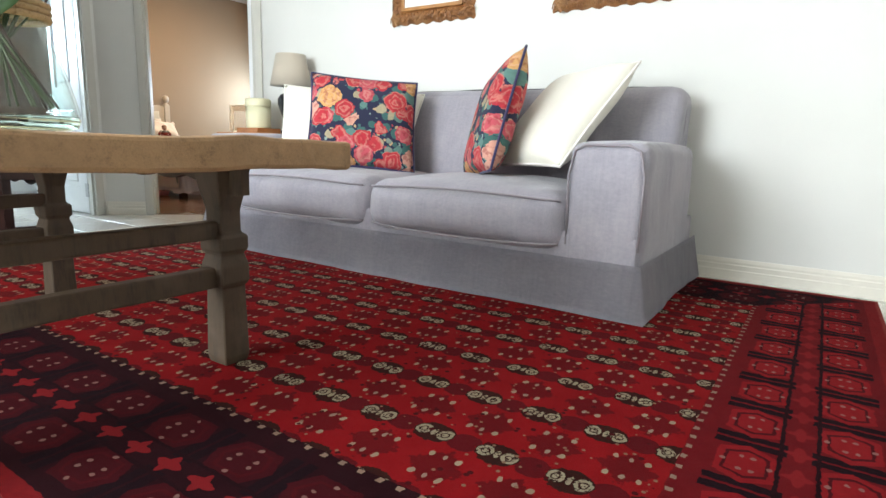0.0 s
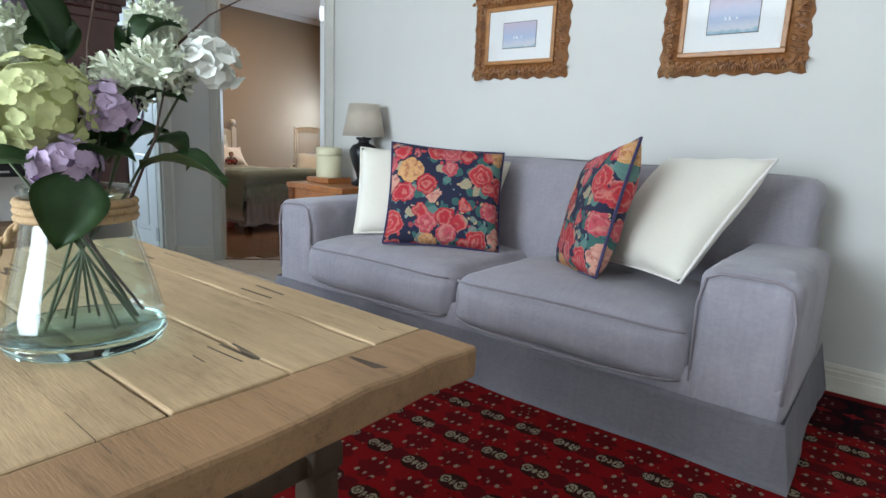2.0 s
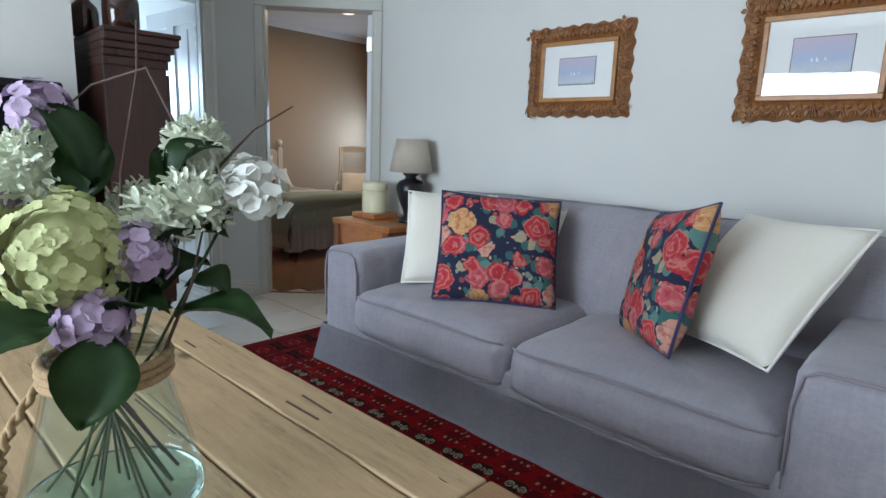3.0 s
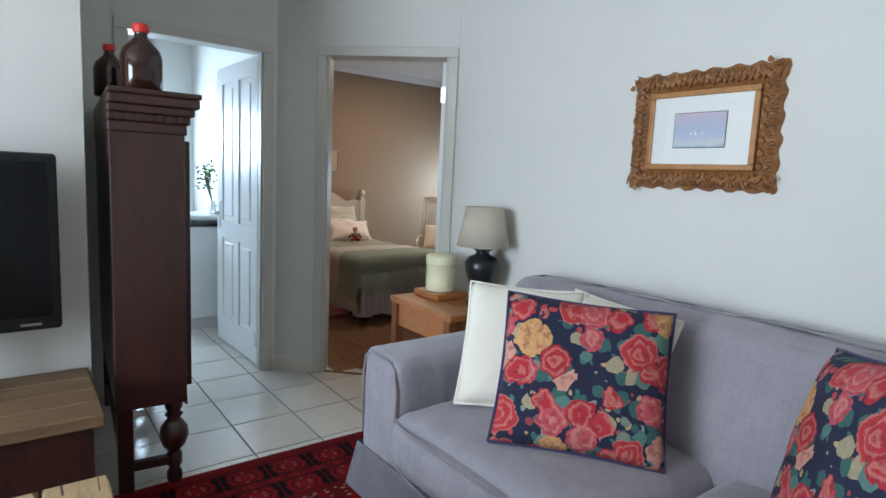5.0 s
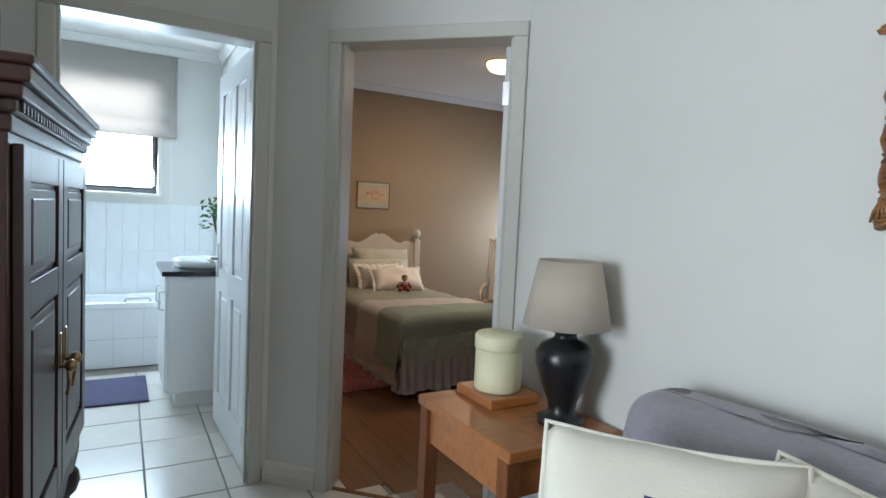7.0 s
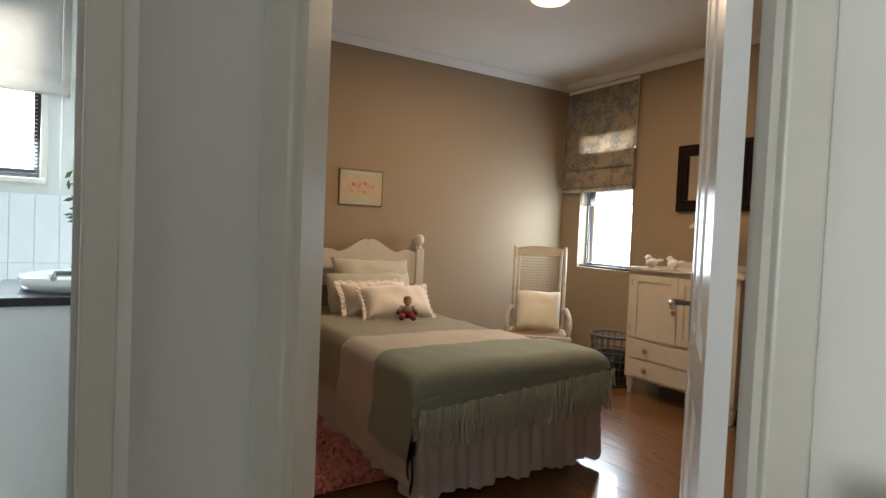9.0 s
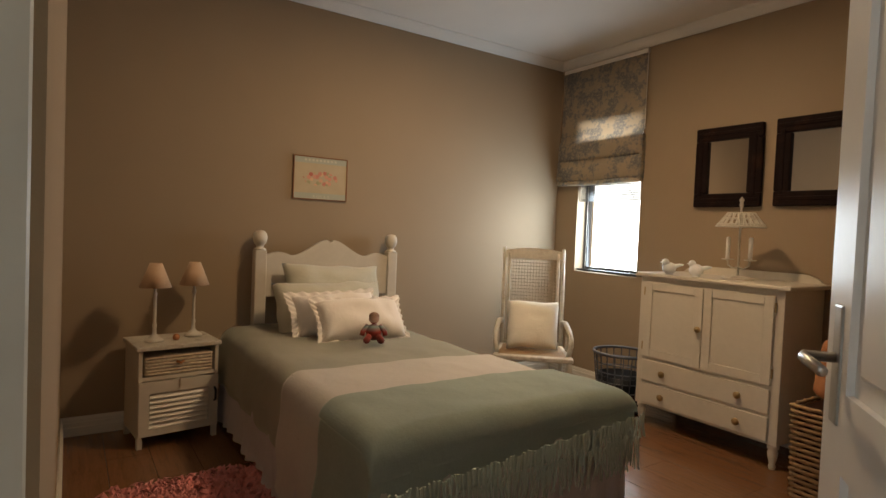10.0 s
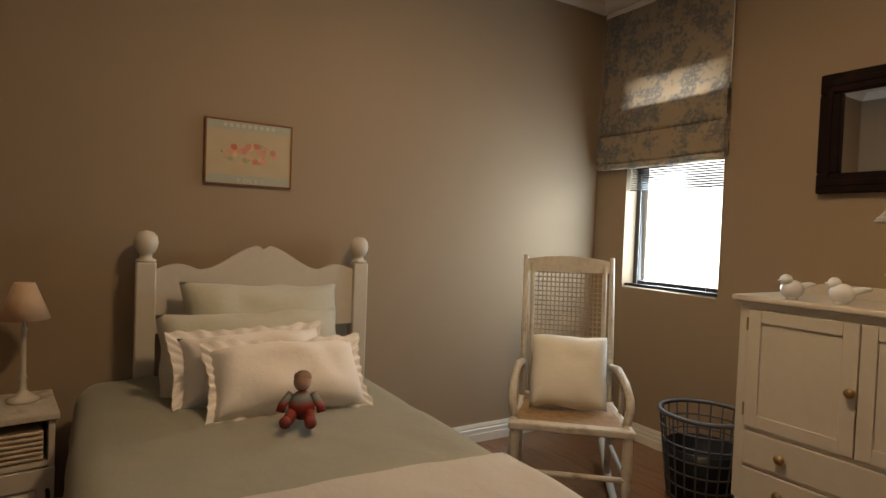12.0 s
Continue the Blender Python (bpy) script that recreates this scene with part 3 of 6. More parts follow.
# bedroom side of the north and diagonal walls
wall("wall_bedroom_lounge", (-3.2, 3.065), (-3.40, 3.065), 0.004, WALL_B, label="beige bedroom face of the dividing wall")
for nm, a in (("ceiling_lounge", (-4.39, 2.32, -2.52, 3.06)), ("ceiling_bedroom", (-7.35, -3.08, 3.061, 6.15)), ("ceiling_bedroom_entry", (-7.35, -4.4, 2.36, 3.06)), ("ceiling_bathroom", (-7.26, -4.391, 0.08, 2.359))):
    tagged(part(nm, bx(a[0], a[1], a[2], a[3], H, H + 0.12), CEIL), "flat white painted ceiling", "ceiling", kind="structure")
tagged(part("floor", bx(-7.4, 2.4, -2.6, 6.2, -0.15, -0.008), GROUT), "grey grout bed under tiles and boards", "floor", kind="structure")
bpy.data.objects["floor"]["label"] = "pale ceramic tile and brown board floor"
tagged(part("ground", bx(-60, 60, -60, 60, -0.4, -0.16), plain("garden_ground", (0.2, 0.18, 0.12), 0.9)), "bare garden ground round the house", "ground", kind="structure")


def skirting(p, q, name="baseboard", material=TRIM, h=0.1):
    """Stepped skirting board; the room is on the right hand from p to q."""
    p, q = Vector((*p, 0)), Vector((*q, 0))
    ln = (q - p).length
    bm = bmesh.new()
    prof = [(0.0, 0.0), (-0.018, 0.0), (-0.018, 0.045), (-0.015, 0.05), (-0.015, 0.07), (-0.011, 0.075), (-0.011, 0.085), (-0.006, h), (0.0, h)]
    ends = [[bm.verts.new((s, y, z)) for y, z in prof] for s in (0, ln)]
    for i in range(len(prof)):
        j = (i + 1) % len(prof)
        bm.faces.new((ends[0][i], ends[1][i], ends[1][j], ends[0][j]))
    bm.faces.new(ends[0]), bm.faces.new(ends[1])
    ob = part(name, bm, material)
    ob.matrix_world = Matrix.Translation(p) @ Matrix.Rotation(math.atan2((q - p).y, (q - p).x), 4, "Z")
    return tagged(ob, "moulded cream painted skirting board", "skirting board", kind="structure")


def along(s, o=0.0):
    return (-4.27 + D * s + D * o, 2.13 + D * s - D * o)


skirting((-3.45, 2.94), (2.2, 2.94))
skirting((-4.27, 2.112), (-4.27, 2.13))
skirting(along(0.0), along(0.265))
skirting((-7.18, 2.45), (-7.18, 5.945))
skirting((-7.18, 5.945), (-3.2, 5.945))
skirting((-4.47, 2.45), (-7.18, 2.45))
skirting((-3.25, -2.4), (-3.25, 1.0))


def cornice(p, q, w=0.062):
    p, q = Vector((*p, 0)), Vector((*q, 0))
    ln = (q - p).length
    bm = bmesh.new()
    prof = [(0.0, H), (0.0, H - w), (-0.012, H - w), (-0.016, H - w + 0.012), (-0.026, H - 0.04), (-0.042, H - 0.022), (-w + 0.01, H - 0.012), (-w, H - 0.01), (-w, H)]
    ends = [[bm.verts.new((s, y, z - 0.001)) for y, z in prof] for s in (0, ln)]
    for i in range(len(prof) - 1):
        bm.faces.new((ends[0][i], ends[1][i], ends[1][i + 1], ends[0][i + 1]))
    ob = part("cornice", bm, CEIL, smooth=True)
    ob.matrix_world = Matrix.Translation(p) @ Matrix.Rotation(math.atan2((q - p).y, (q - p).x), 4, "Z")
    tagged(ob, "coved white plaster ceiling cornice", "cornice", kind="structure")


cornice((-7.18, 2.45), (-7.18, 5.945)), cornice((-7.18, 5.945), (-3.2, 5.945)), cornice((-4.47, 2.45), (-7.18, 2.45)), cornice((-3.2, 5.945), (-3.2, 3.06))
cornice((-7.1, 0.2), (-7.1, 2.3)), cornice((-7.1, 2.3), (-4.39, 2.3))


def door_frame(name, m, s0, s1, top=2.09, wall_t=0.12, label=""):
    """Steel-look frame round an opening; local x along the wall, y into it, both faces."""
    f = thing(name, m, label, "door frame", kind="structure")
    w = 0.06
    for nm, a, b, z0, z1 in (("jamb", s0, s0 + w, 0, top - w), ("jamb", s1 - w, s1, 0, top - w), ("head", s0, s1, top - w, top)):
        bm = bmesh.new()
        box(bm, a, b, -0.014, wall_t + 0.014, z0, z1, 0.006)
        if nm == "jamb":
            inner = (b - 0.002, b + 0.012) if a == s0 else (a - 0.012, a + 0.002)
            box(bm, inner[0], inner[1], 0.012, 0.06, z0, z1)
        part(nm, bm, FRAMEP, f)
    return f


def panel_door(name, m, w, h, label, handle_x, handle_z=0.98, hinge_x=0.0, t=0.04):
    """Four-panel leaf; local x along the leaf from the hinge, y its thickness."""
    d = thing(name, m, label, "door", kind="structure")
    bm = bmesh.new()
    st, midz = 0.11, 0.80
    box(bm, 0, st, 0, t, 0.008, h), box(bm, w - st, w, 0, t, 0.008, h)
    box(bm, w / 2 - 0.05, w / 2 + 0.05, 0, t, 0.2, h - 0.12)
    box(bm, st, w - st, 0, t, 0.008, 0.2), box(bm, st, w - st, 0, t, h - 0.12, h), box(bm, st, w - st, 0, t, midz, midz + 0.13)
    part("leaf", bm, DOORW, d)
    for x0, x1 in ((st, w / 2 - 0.05), (w / 2 + 0.05, w - st)):
        for z0, z1 in ((0.2, midz), (midz + 0.13, h - 0.12)):
            bm = bmesh.new()
            box(bm, x0, x1, t * 0.3, t * 0.7, z0, z1)
            box(bm, x0 + 0.035, x1 - 0.035, t * 0.1, t * 0.9, z0 + 0.035, z1 - 0.035, 0.008)
            part("panel", bm, DOORW, d)
    for s in (-1, 1):
        y = -0.004 if s < 0 else t + 0.004
        hd = part("handle_plate", bx(handle_x - 0.02, handle_x + 0.02, min(y, t / 2), max(y, t / 2), handle_z - 0.11, handle_z + 0.09, 0.004), STEEL, d, "satin steel back plate")
        yy = -0.05 if s < 0 else t + 0.05
        sign = -1 if handle_x > w / 2 else 1
        part("lever", rod((handle_x, t / 2, handle_z), (handle_x, yy, handle_z), (handle_x + sign * 0.02, yy + 0.004 * s, handle_z), (handle_x + sign * 0.11, yy, handle_z - 0.004), r=0.009), STEEL, hd, smooth=True)
    for z in (0.18, h - 0.2):
        bm = bmesh.new()
        box(bm, -0.012, 0.03, -0.003, t + 0.003, z - 0.05, z + 0.05)
        tube(bm, [(-0.008, -0.006, z - 0.05), (-0.008, -0.006, z + 0.05)], 0.007)
        part("hinge", bm, STEEL, d)
    return d


door_frame("door_frame_1", Matrix.Translation((-4.27, 2.13, 0)) @ Matrix.Rotation(radians(45), 4, "Z"), 0.265, 1.143, label="cream painted frame of the bedroom doorway")
door_frame("door_frame_2", Matrix.Translation((-4.27, 1.0, 0)) @ Matrix.Rotation(radians(90), 4, "Z"), 0.235, 1.105, label="cream painted frame of the bathroom doorway")
# bathroom door stands open along the bathroom's side wall; bedroom door stands open into the bedroom
panel_door("door_1", Matrix.Translation((-4.37, 2.082, 0)) @ Matrix.Rotation(radians(182), 4, "Z"), 0.80, 2.03, "white four-panel door standing open into the bathroom", 0.74)
hx, hy = along(1.07, -0.13)
panel_door("door_2", Matrix.Translation((hx, hy, 0)) @ Matrix.Rotation(math.atan2(0.803, -0.596), 4, "Z"), 0.80, 2.03, "white four-panel door standing open into the bedroom", 0.74)


# ---- lounge ----
def sofa():
    s = thing("sofa", pose(0, 0, 0), "two-seat sofa in a mauve-grey linen slipcover with a floor-length skirt", "sofa")
    part("base", soft(-2.675, -0.31, 1.908, 2.86, 0.04, 0.30, 0.02, 30, rough=0.005), SOFA, s, smooth=True)
    # flared skirt
    bm = bmesh.new()
    ring = []
    path = [(-2.690, 2.86), (-2.690, 1.897), (-0.295, 1.897), (-0.295, 2.86)]
    cols = []
    for (ax, ay), (bx_, by) in zip(path, path[1:]):
        n = 40
        for i in range(n + (1 if (bx_, by) == path[-1] else 0)):
            cols.append((ax + (bx_ - ax) * i / n, ay + (by - ay) * i / n))
    nx, ny = -1.48, 2.39
    for k, (x, y) in enumerate(cols):
        col = []
        for j in range(9):
            f = j / 8
            out = 0.002 + 0.034 * f + (0.022 * noise.noise((x * 2.3, y * 2.3, 1.7)) + 0.008 * noise.noise((x * 8, y * 8, 4))) * f ** 1.5
            ox = -1 if x < -2.68 else (1 if x > -0.30 else 0)
            oy = -1 if y < 1.92 else 0
            col.append(bm.verts.new((x + ox * out, y + oy * out, 0.205 - 0.193 * f - 0.004 * f * noise.noise((x * 4, y * 4, 8)))))
        ring.append(col)
    for a, b in zip(ring, ring[1:]):
        for j in range(8):
            bm.faces.new((a[j], b[j], b[j + 1], a[j + 1]))
    bmesh.ops.solidify(bm, geom=bm.faces[:], thickness=0.005)
    part("skirt", bm, SOFA, s, "loose linen skirt reaching the floor", smooth=True)
    for x0, x1, k in ((-2.685, -2.42, 1), (-0.575, -0.30, 2)):
        a = part("arm", soft(x0, x1, 1.905, 2.70, 0.03, 0.615, 0.045, 26, (0.004, 0.003, 0.012), 0.006, 5, k), SOFA, s, smooth=True)
        xi, xo = (x0 + 0.03, x1 - 0.03)
        bm = bmesh.new()
        tube(bm, [(xi - 0.02, 1.912, 0.25), (xi - 0.024, 1.908, 0.5), (xi - 0.005, 1.908, 0.585), (xi + 0.03, 1.908, 0.604), (xo - 0.03, 1.908, 0.604), (xo + 0.005, 1.908, 0.585), (xo + 0.024, 1.908, 0.5), (xo + 0.02, 1.912, 0.25)], 0.005, 6)
        part("piping", bm, SEAM, a, smooth=True)
    # raked back
    bm = soft(-2.62, -0.36, 2.58, 2.88, 0.30, 0.875, 0.07, 26, (0.0, 0.02, 0.015), 0.007, 4, 3)
    for v in bm.verts:
        v.co.y += -0.06 + 0.14 * (v.co.z - 0.3) / 0.57 if v.co.y < 2.73 else 0
    part("backrest", bm, SOFA, s, smooth=True)
    for x0, x1, k in ((-2.43, -1.505, 5), (-1.495, -0.57, 9)):
        c = part("seat_cushion", soft(x0, x1, 1.87, 2.60, 0.215, 0.435, 0.075, 24, (0.006, 0.03, 0.035), 0.008, 4, k), SOFA, s, "plump linen seat cushion with piped edges", smooth=True)
        for z, dy in ((0.402, 0.004), (0.245, 0.004)):
            pts = []
            for i in range(25):
                u = -1 + i / 12
                pts.append((x0 + 0.02 + (x1 - x0 - 0.04) * (u + 1) / 2, 1.872 - 0.026 * (1 - u * u) + (0.03 * u ** 8) , z + (0.018 if z > 0.3 else -0.01) * (1 - u * u)))
            part("piping", rod(*pts, r=0.005, seg=6), SEAM, c, smooth=True)
    return s


sofa()


def throw_pillow(name, origin, ex, ey, w, h, t, material, label, seed, trim=None):
    """Scatter cushion with a seam round its edge; ex and ey run along its sides."""
    p = thing(name, basis(origin, ex, ey), label, "cushion", "cushions on the sofa")
    part("cover", pillow(w, h, t, seed=seed), material, p, smooth=True)
    pts = []
    e = 0.03 * 1.6
    for k in range(4 * 12 + 1):
        side, i = divmod(k, 12)
        a = -1 + i / 6
        u, v = ((a, -1), (1, a), (-a, 1), (-1, -a), (-1, -1))[side]
        pts.append((u * w / 2 * (1 - e * (1 - v * v)), v * h / 2 * (1 - e * (1 - u * u)), 0))
    part("edge_seam", rod(*pts, r=0.006, seg=6), trim or material, p, smooth=True)
    return p


throw_pillow("floral_cushion", (-1.83, 2.24, 0.69), (0.40, 0.36, -0.03), (-0.06, 0.18, 0.44), 0.55, 0.50, 0.16, FLORAL, "square navy cushion with a red and cream rose print", 1.0, NAVYC)
throw_pillow("floral_cushion", (-1.085, 2.28, 0.70), (0.34, -0.38, 0.09), (0.03, 0.19, 0.5), 0.52, 0.53, 0.16, FLORAL, "navy rose-print cushion propped at an angle on the sofa", 4.0, NAVYC)
throw_pillow("cream_cushion", (-2.20, 2.33, 0.68), (0.33, 0.30, -0.01), (-0.14, 0.195, 0.44), 0.46, 0.49, 0.14, CREAM, "plain cream cotton cushion leaning on the sofa arm", 2.0)
throw_pillow("cream_cushion", (-0.80, 2.36, 0.72), (0.45, -0.28, 0.02), (0.05, 0.40, 0.41), 0.53, 0.56, 0.17, CREAM, "plump cream cushion with a frayed white edge", 3.0, WHITEC)
throw_pillow("cream_cushion", (-1.95, 2.52, 0.66), (0.45, 0.02, -0.03), (-0.02, 0.17, 0.45), 0.46, 0.46, 0.12, CREAM, "cream cushion tucked behind the rose-print cushion", 6.0)


def carved_frame(bm, w, h, band, depth, seed):
    """Deeply carved scroll frame in the xz plane, front towards -y."""
    corner = [(-w / 2, -h / 2), (w / 2, -h / 2), (w / 2, h / 2), (-w / 2, h / 2)]
    prof_n = 9
    cols = []
    for k in range(4):
        (ax, az), (bx_, bz) = corner[k], corner[(k + 1) % 4]
        ln = math.hypot(bx_ - ax, bz - az)
        n = int(ln / 0.008)
        for i in range(n):
            f = i / n
            px, pz = ax + (bx_ - ax) * f, az + (bz - az) * f
            col = []
            for j in range(prof_n):
                g = j / (prof_n - 1)
                sx, sz = 1 - 2 * band * g / w, 1 - 2 * band * g / h
                s = f * ln
                scroll = math.sin(s * 120 + 14 * g + seed) * math.sin(s * 70 - 17 * g)
                lump = 0.5 + 0.5 * scroll
                grow = 0.005 * (1 - g) ** 2 * (math.sin(s * 75 + seed) + noise.noise((s * 45, k, seed)))
                y = -depth * (math.sin(math.pi * min(1, 0.12 + g * 0.95)) ** 0.7) * (0.62 + 0.38 * lump) - 0.005 * noise.noise((s * 60, g * 9, seed + k))
                if j == 0:
                    y = 0.0
                x, z = px * sx, pz * sz
                if k in (0, 2):
                    z += grow * (-1 if k == 0 else 1)
                else:
                    x += grow * (1 if k == 1 else -1)
                col.append(bm.verts.new((x, y, z)))
            cols.append(col)
    for a, b in zip(cols, cols[1:] + cols[:1]):
        for j in range(prof_n - 1):
            bm.faces.new((a[j], b[j], b[j + 1], a[j + 1]))


def sea_picture(x, z, w, h, band, label, seed):
    p = thing("framed_picture", pose(x, 2.938, z), label, "picture", "seascapes over the sofa")
    bm = bmesh.new()
    carved_frame(bm, w, h, band, 0.034, seed)
    rnd = random.Random(int(seed * 10))
    for k in range(4):
        ln = w if k % 2 == 0 else h
        m = int(ln / 0.045)
        for i in range(m):
            s = -ln / 2 + ln * (i + 0.5) / m
            def at(a, o, yy):
                q = ((a, -h / 2 + o), (w / 2 - o, a), (-a, h / 2 - o), (-w / 2 + o, -a))[k]
                return (q[0], yy, q[1])
            for f in (-0.9, -0.3, 0.3, 0.9):
                tube(bm, [at(s, band * 0.8, -0.026), at(s + f * 0.012, band * 0.45, -0.036), at(s + f * 0.024, band * 0.16, -0.024)], 0.0038, 5, 0.003)
            curl = [at(s + 0.0225 + 0.011 * (1 - j / 12) * math.cos(j * 0.9), band * 0.6 + 0.011 * (1 - j / 12) * math.sin(j * 0.9), -0.036) for j in range(12)]
            tube(bm, curl, 0.004, 5)
    part("frame", bm, GOLDW, p, "carved gold-brown wooden scroll frame", smooth=True)
    iw, ih = w - 2 * band, h - 2 * band
    bm = bmesh.new()
    for a, b, c, d in ((-iw / 2 - 0.004, iw / 2 + 0.004, -ih / 2 - 0.004, -ih / 2 + 0.018), (-iw / 2 - 0.004, iw / 2 + 0.004, ih / 2 - 0.018, ih / 2 + 0.004), (-iw / 2 - 0.004, -iw / 2 + 0.018, -ih / 2 + 0.018, ih / 2 - 0.018), (iw / 2 - 0.018, iw / 2 + 0.004, -ih / 2 + 0.018, ih / 2 - 0.018)):
        box(bm, a, b, -0.02, -0.004, c, d, 0.004)
    part("liner", bm, LINER, p, "smooth gilt inner slip")
    mw, mh = iw - 0.036, ih - 0.036
    part("mat_board", bx(-mw / 2, mw / 2, -0.010, -0.004, -mh / 2, mh / 2), MATBOARD, p, "white mount")
    pw, ph = mw * 0.52, mh * 0.50
    part("mount_line", bx(-pw / 2 - 0.003, pw / 2 + 0.003, -0.0115, -0.009, -ph / 2 - 0.003, ph / 2 + 0.003), TWIG, p)
    pic = part("painting", bx(-pw / 2, pw / 2, -0.0128, -0.0112, -ph / 2, ph / 2), SEA, p, "pastel seascape with two white sails")
    for sx, sz, k in ((-0.035, -0.018, 0.5), (-0.018, -0.02, 0.6), (0.012, -0.016, 0.4)):
        bm = bmesh.new()
        v = [bm.verts.new((sx + dx * k, -0.0133, sz + dz * k)) for dx, dz in ((0, 0), (0.02, 0), (0.002, 0.036))]
        bm.faces.new(v)
        part("sail", bm, MATBOARD, pic)
    part("glass_pane", bx(-mw / 2, mw / 2, -0.0165, -0.0145, -mh / 2, mh / 2), GLASS, p)


sea_picture(-1.90, 1.547, 0.60, 0.465, 0.082, "small pastel seascape in a carved gold-brown frame", 0.3)
sea_picture(-0.815, 1.545, 0.60, 0.50, 0.085, "pastel seascape in a heavy carved gold-brown frame", 2.1)


def rug():
    X0, X1, Y0, Y1 = -3.12, 0.43, 0.27, 2.84
    bm = bmesh.new()
    nx, ny = 70, 50
    g = [[bm.verts.new((X0 + (X1 - X0) * i / nx, Y0 + (Y1 - Y0) * j / ny, 0.010 + 0.002 * noise.noise((i * 0.4, j * 0.4, 0)))) for j in range(ny + 1)] for i in range(nx + 1)]
    for i in range(nx):
        for j in range(ny):
            bm.faces.new((g[i][j], g[i + 1][j], g[i + 1][j + 1], g[i][j + 1]))
    bmesh.ops.solidify(bm, geom=bm.faces[:], thickness=0.009)
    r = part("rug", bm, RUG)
    tagged(r, "deep red Turkmen rug with dark guls and patterned border", "rug")
    fr = bmesh.new()
    for xe, s in ((X0, -1), (X1, 1)):
        for k in range(420):
            y = Y0 + (Y1 - Y0) * (k + random.random() * 0.6) / 420
            ln = random.uniform(0.02, 0.045)
            a = [fr.verts.new(p) for p in ((xe, y, 0.009), (xe, y + 0.003, 0.009), (xe + s * ln, y + random.uniform(-0.006, 0.008), 0.003))]
            fr.faces.new(a)
    tagged(part("fringe", fr, WHITEC, r, "short pale fringe"), kind="stuff")


rug()


def coffee_table():
    """Rustic plank table; top corner nearest the sofa at its east end."""
    X0, X1, Y0, Y1, Z = -2.15, -0.70, 0.02, 0.93, 0.59
    t = thing("coffee_table", pose(0, 0, 0), "rustic weathered pine table with worn plank top and dark legs", "table")
    edges = [Y0, 0.19, 0.43, 0.62, 0.80, Y1]
    for k, (a, b) in enumerate(zip(edges, edges[1:])):
        bm = bmesh.new()
        box(bm, X0, X1 - 0.135, a + 0.002, b - 0.002, Z - 0.055, Z - 0.001 * (k % 2), 0.005, 2)
        bmesh.ops.subdivide_edges(bm, edges=[e for e in bm.edges if e.calc_length() > 0.5], cuts=30)
        for v in bm.verts:
            v.co.z += 0.003 * noise.noise((v.co.x * 4, v.co.y * 9, k))
            v.co.y += 0.003 * noise.noise((v.co.x * 6, k, 3.0))
        part("plank", bm, TABLEW, t)
    bm = bmesh.new()
    box(bm, X1 - 0.132, X1, Y0, Y1, Z - 0.058, Z + 0.001, 0.008, 2)
    bmesh.ops.subdivide_edges(bm, edges=[e for e in bm.edges if e.calc_length() > 0.5], cuts=26)
    for v in bm.verts:
        v.co += 0.005 * noise.noise_vector(v.co * 9) * (1.4 if v.co.x > X1 - 0.02 else 0.4)
    part("end_board", bm, TABLEE, t, "worn cross board at the table's end")
    for y in (0.86, 0.09):
        bm = bmesh.new()
        n = 44
        top, low = [], []
        for i in range(n + 1):
            x = X0 + 0.1 + (X1 - X0 - 0.38) * i / n
            top.append(((x, y - 0.012, Z - 0.055), (x, y + 0.012, Z - 0.055)))
            low.append(Z - 0.095 - 0.014 * abs(math.sin(i * 0.55)) - (0.03 if i < 4 or i > n - 4 else 0))
        vs = [[bm.verts.new(top[i][0]), bm.verts.new(top[i][1]), bm.verts.new((*top[i][1][:2], low[i])), bm.verts.new((*top[i][0][:2], low[i]))] for i in range(n + 1)]
        for a, b in zip(vs, vs[1:]):
            for q in range(4):
                bm.faces.new((a[q], b[q], b[(q + 1) % 4], a[(q + 1) % 4]))
        bm.faces.new(vs[0]), bm.faces.new(vs[-1])
        part("apron", bm, TABLED, t, "scalloped dark apron")
    WX = -2.02
    for x in (-1.07, WX):
        for y in (0.86, 0.09):
            bm = bmesh.new()
            lv = [(0.535, 0.055), (0.46, 0.042), (0.40, 0.030), (0.345, 0.030), (0.335, 0.042), (0.30, 0.042), (0.29, 0.034), (0.26, 0.042), (0.215, 0.042), (0.205, 0.034), (0.02, 0.038), (0.0, 0.034)]
            rings = [[bm.verts.new((x + sx * r, y + sy * r, z + 0.012)) for sx, sy in ((-1, -1), (1, -1), (1, 1), (-1, 1))] for z, r in lv]
            for a, b in zip(rings, rings[1:]):
                for q in range(4):
                    bm.faces.new((a[q], a[(q + 1) % 4], b[(q + 1) % 4], b[q]))
            bm.faces.new(rings[0]), bm.faces.new(rings[-1])
            bmesh.ops.bevel(bm, geom=bm.edges[:], offset=0.003, segments=1, affect="EDGES")
            part("leg", bm, TABLED, t)
    for x in (-1.07, WX):
        for z, h in ((0.365, 0.022), (0.245, 0.026)):
            bm = bmesh.new()
            box(bm, x - 0.02, x + 0.02, 0.118, 0.832, z - h, z + h, 0.006)
            bmesh.ops.subdivide_edges(bm, edges=[e for e in bm.edges if e.calc_length() > 0.4], cuts=16)
            for v in bm.verts:
                v.co += 0.003 * noise.noise_vector(v.co * 8)
            part("stretcher", bm, TABLED, t, "worn cross rail between the legs")


coffee_table()


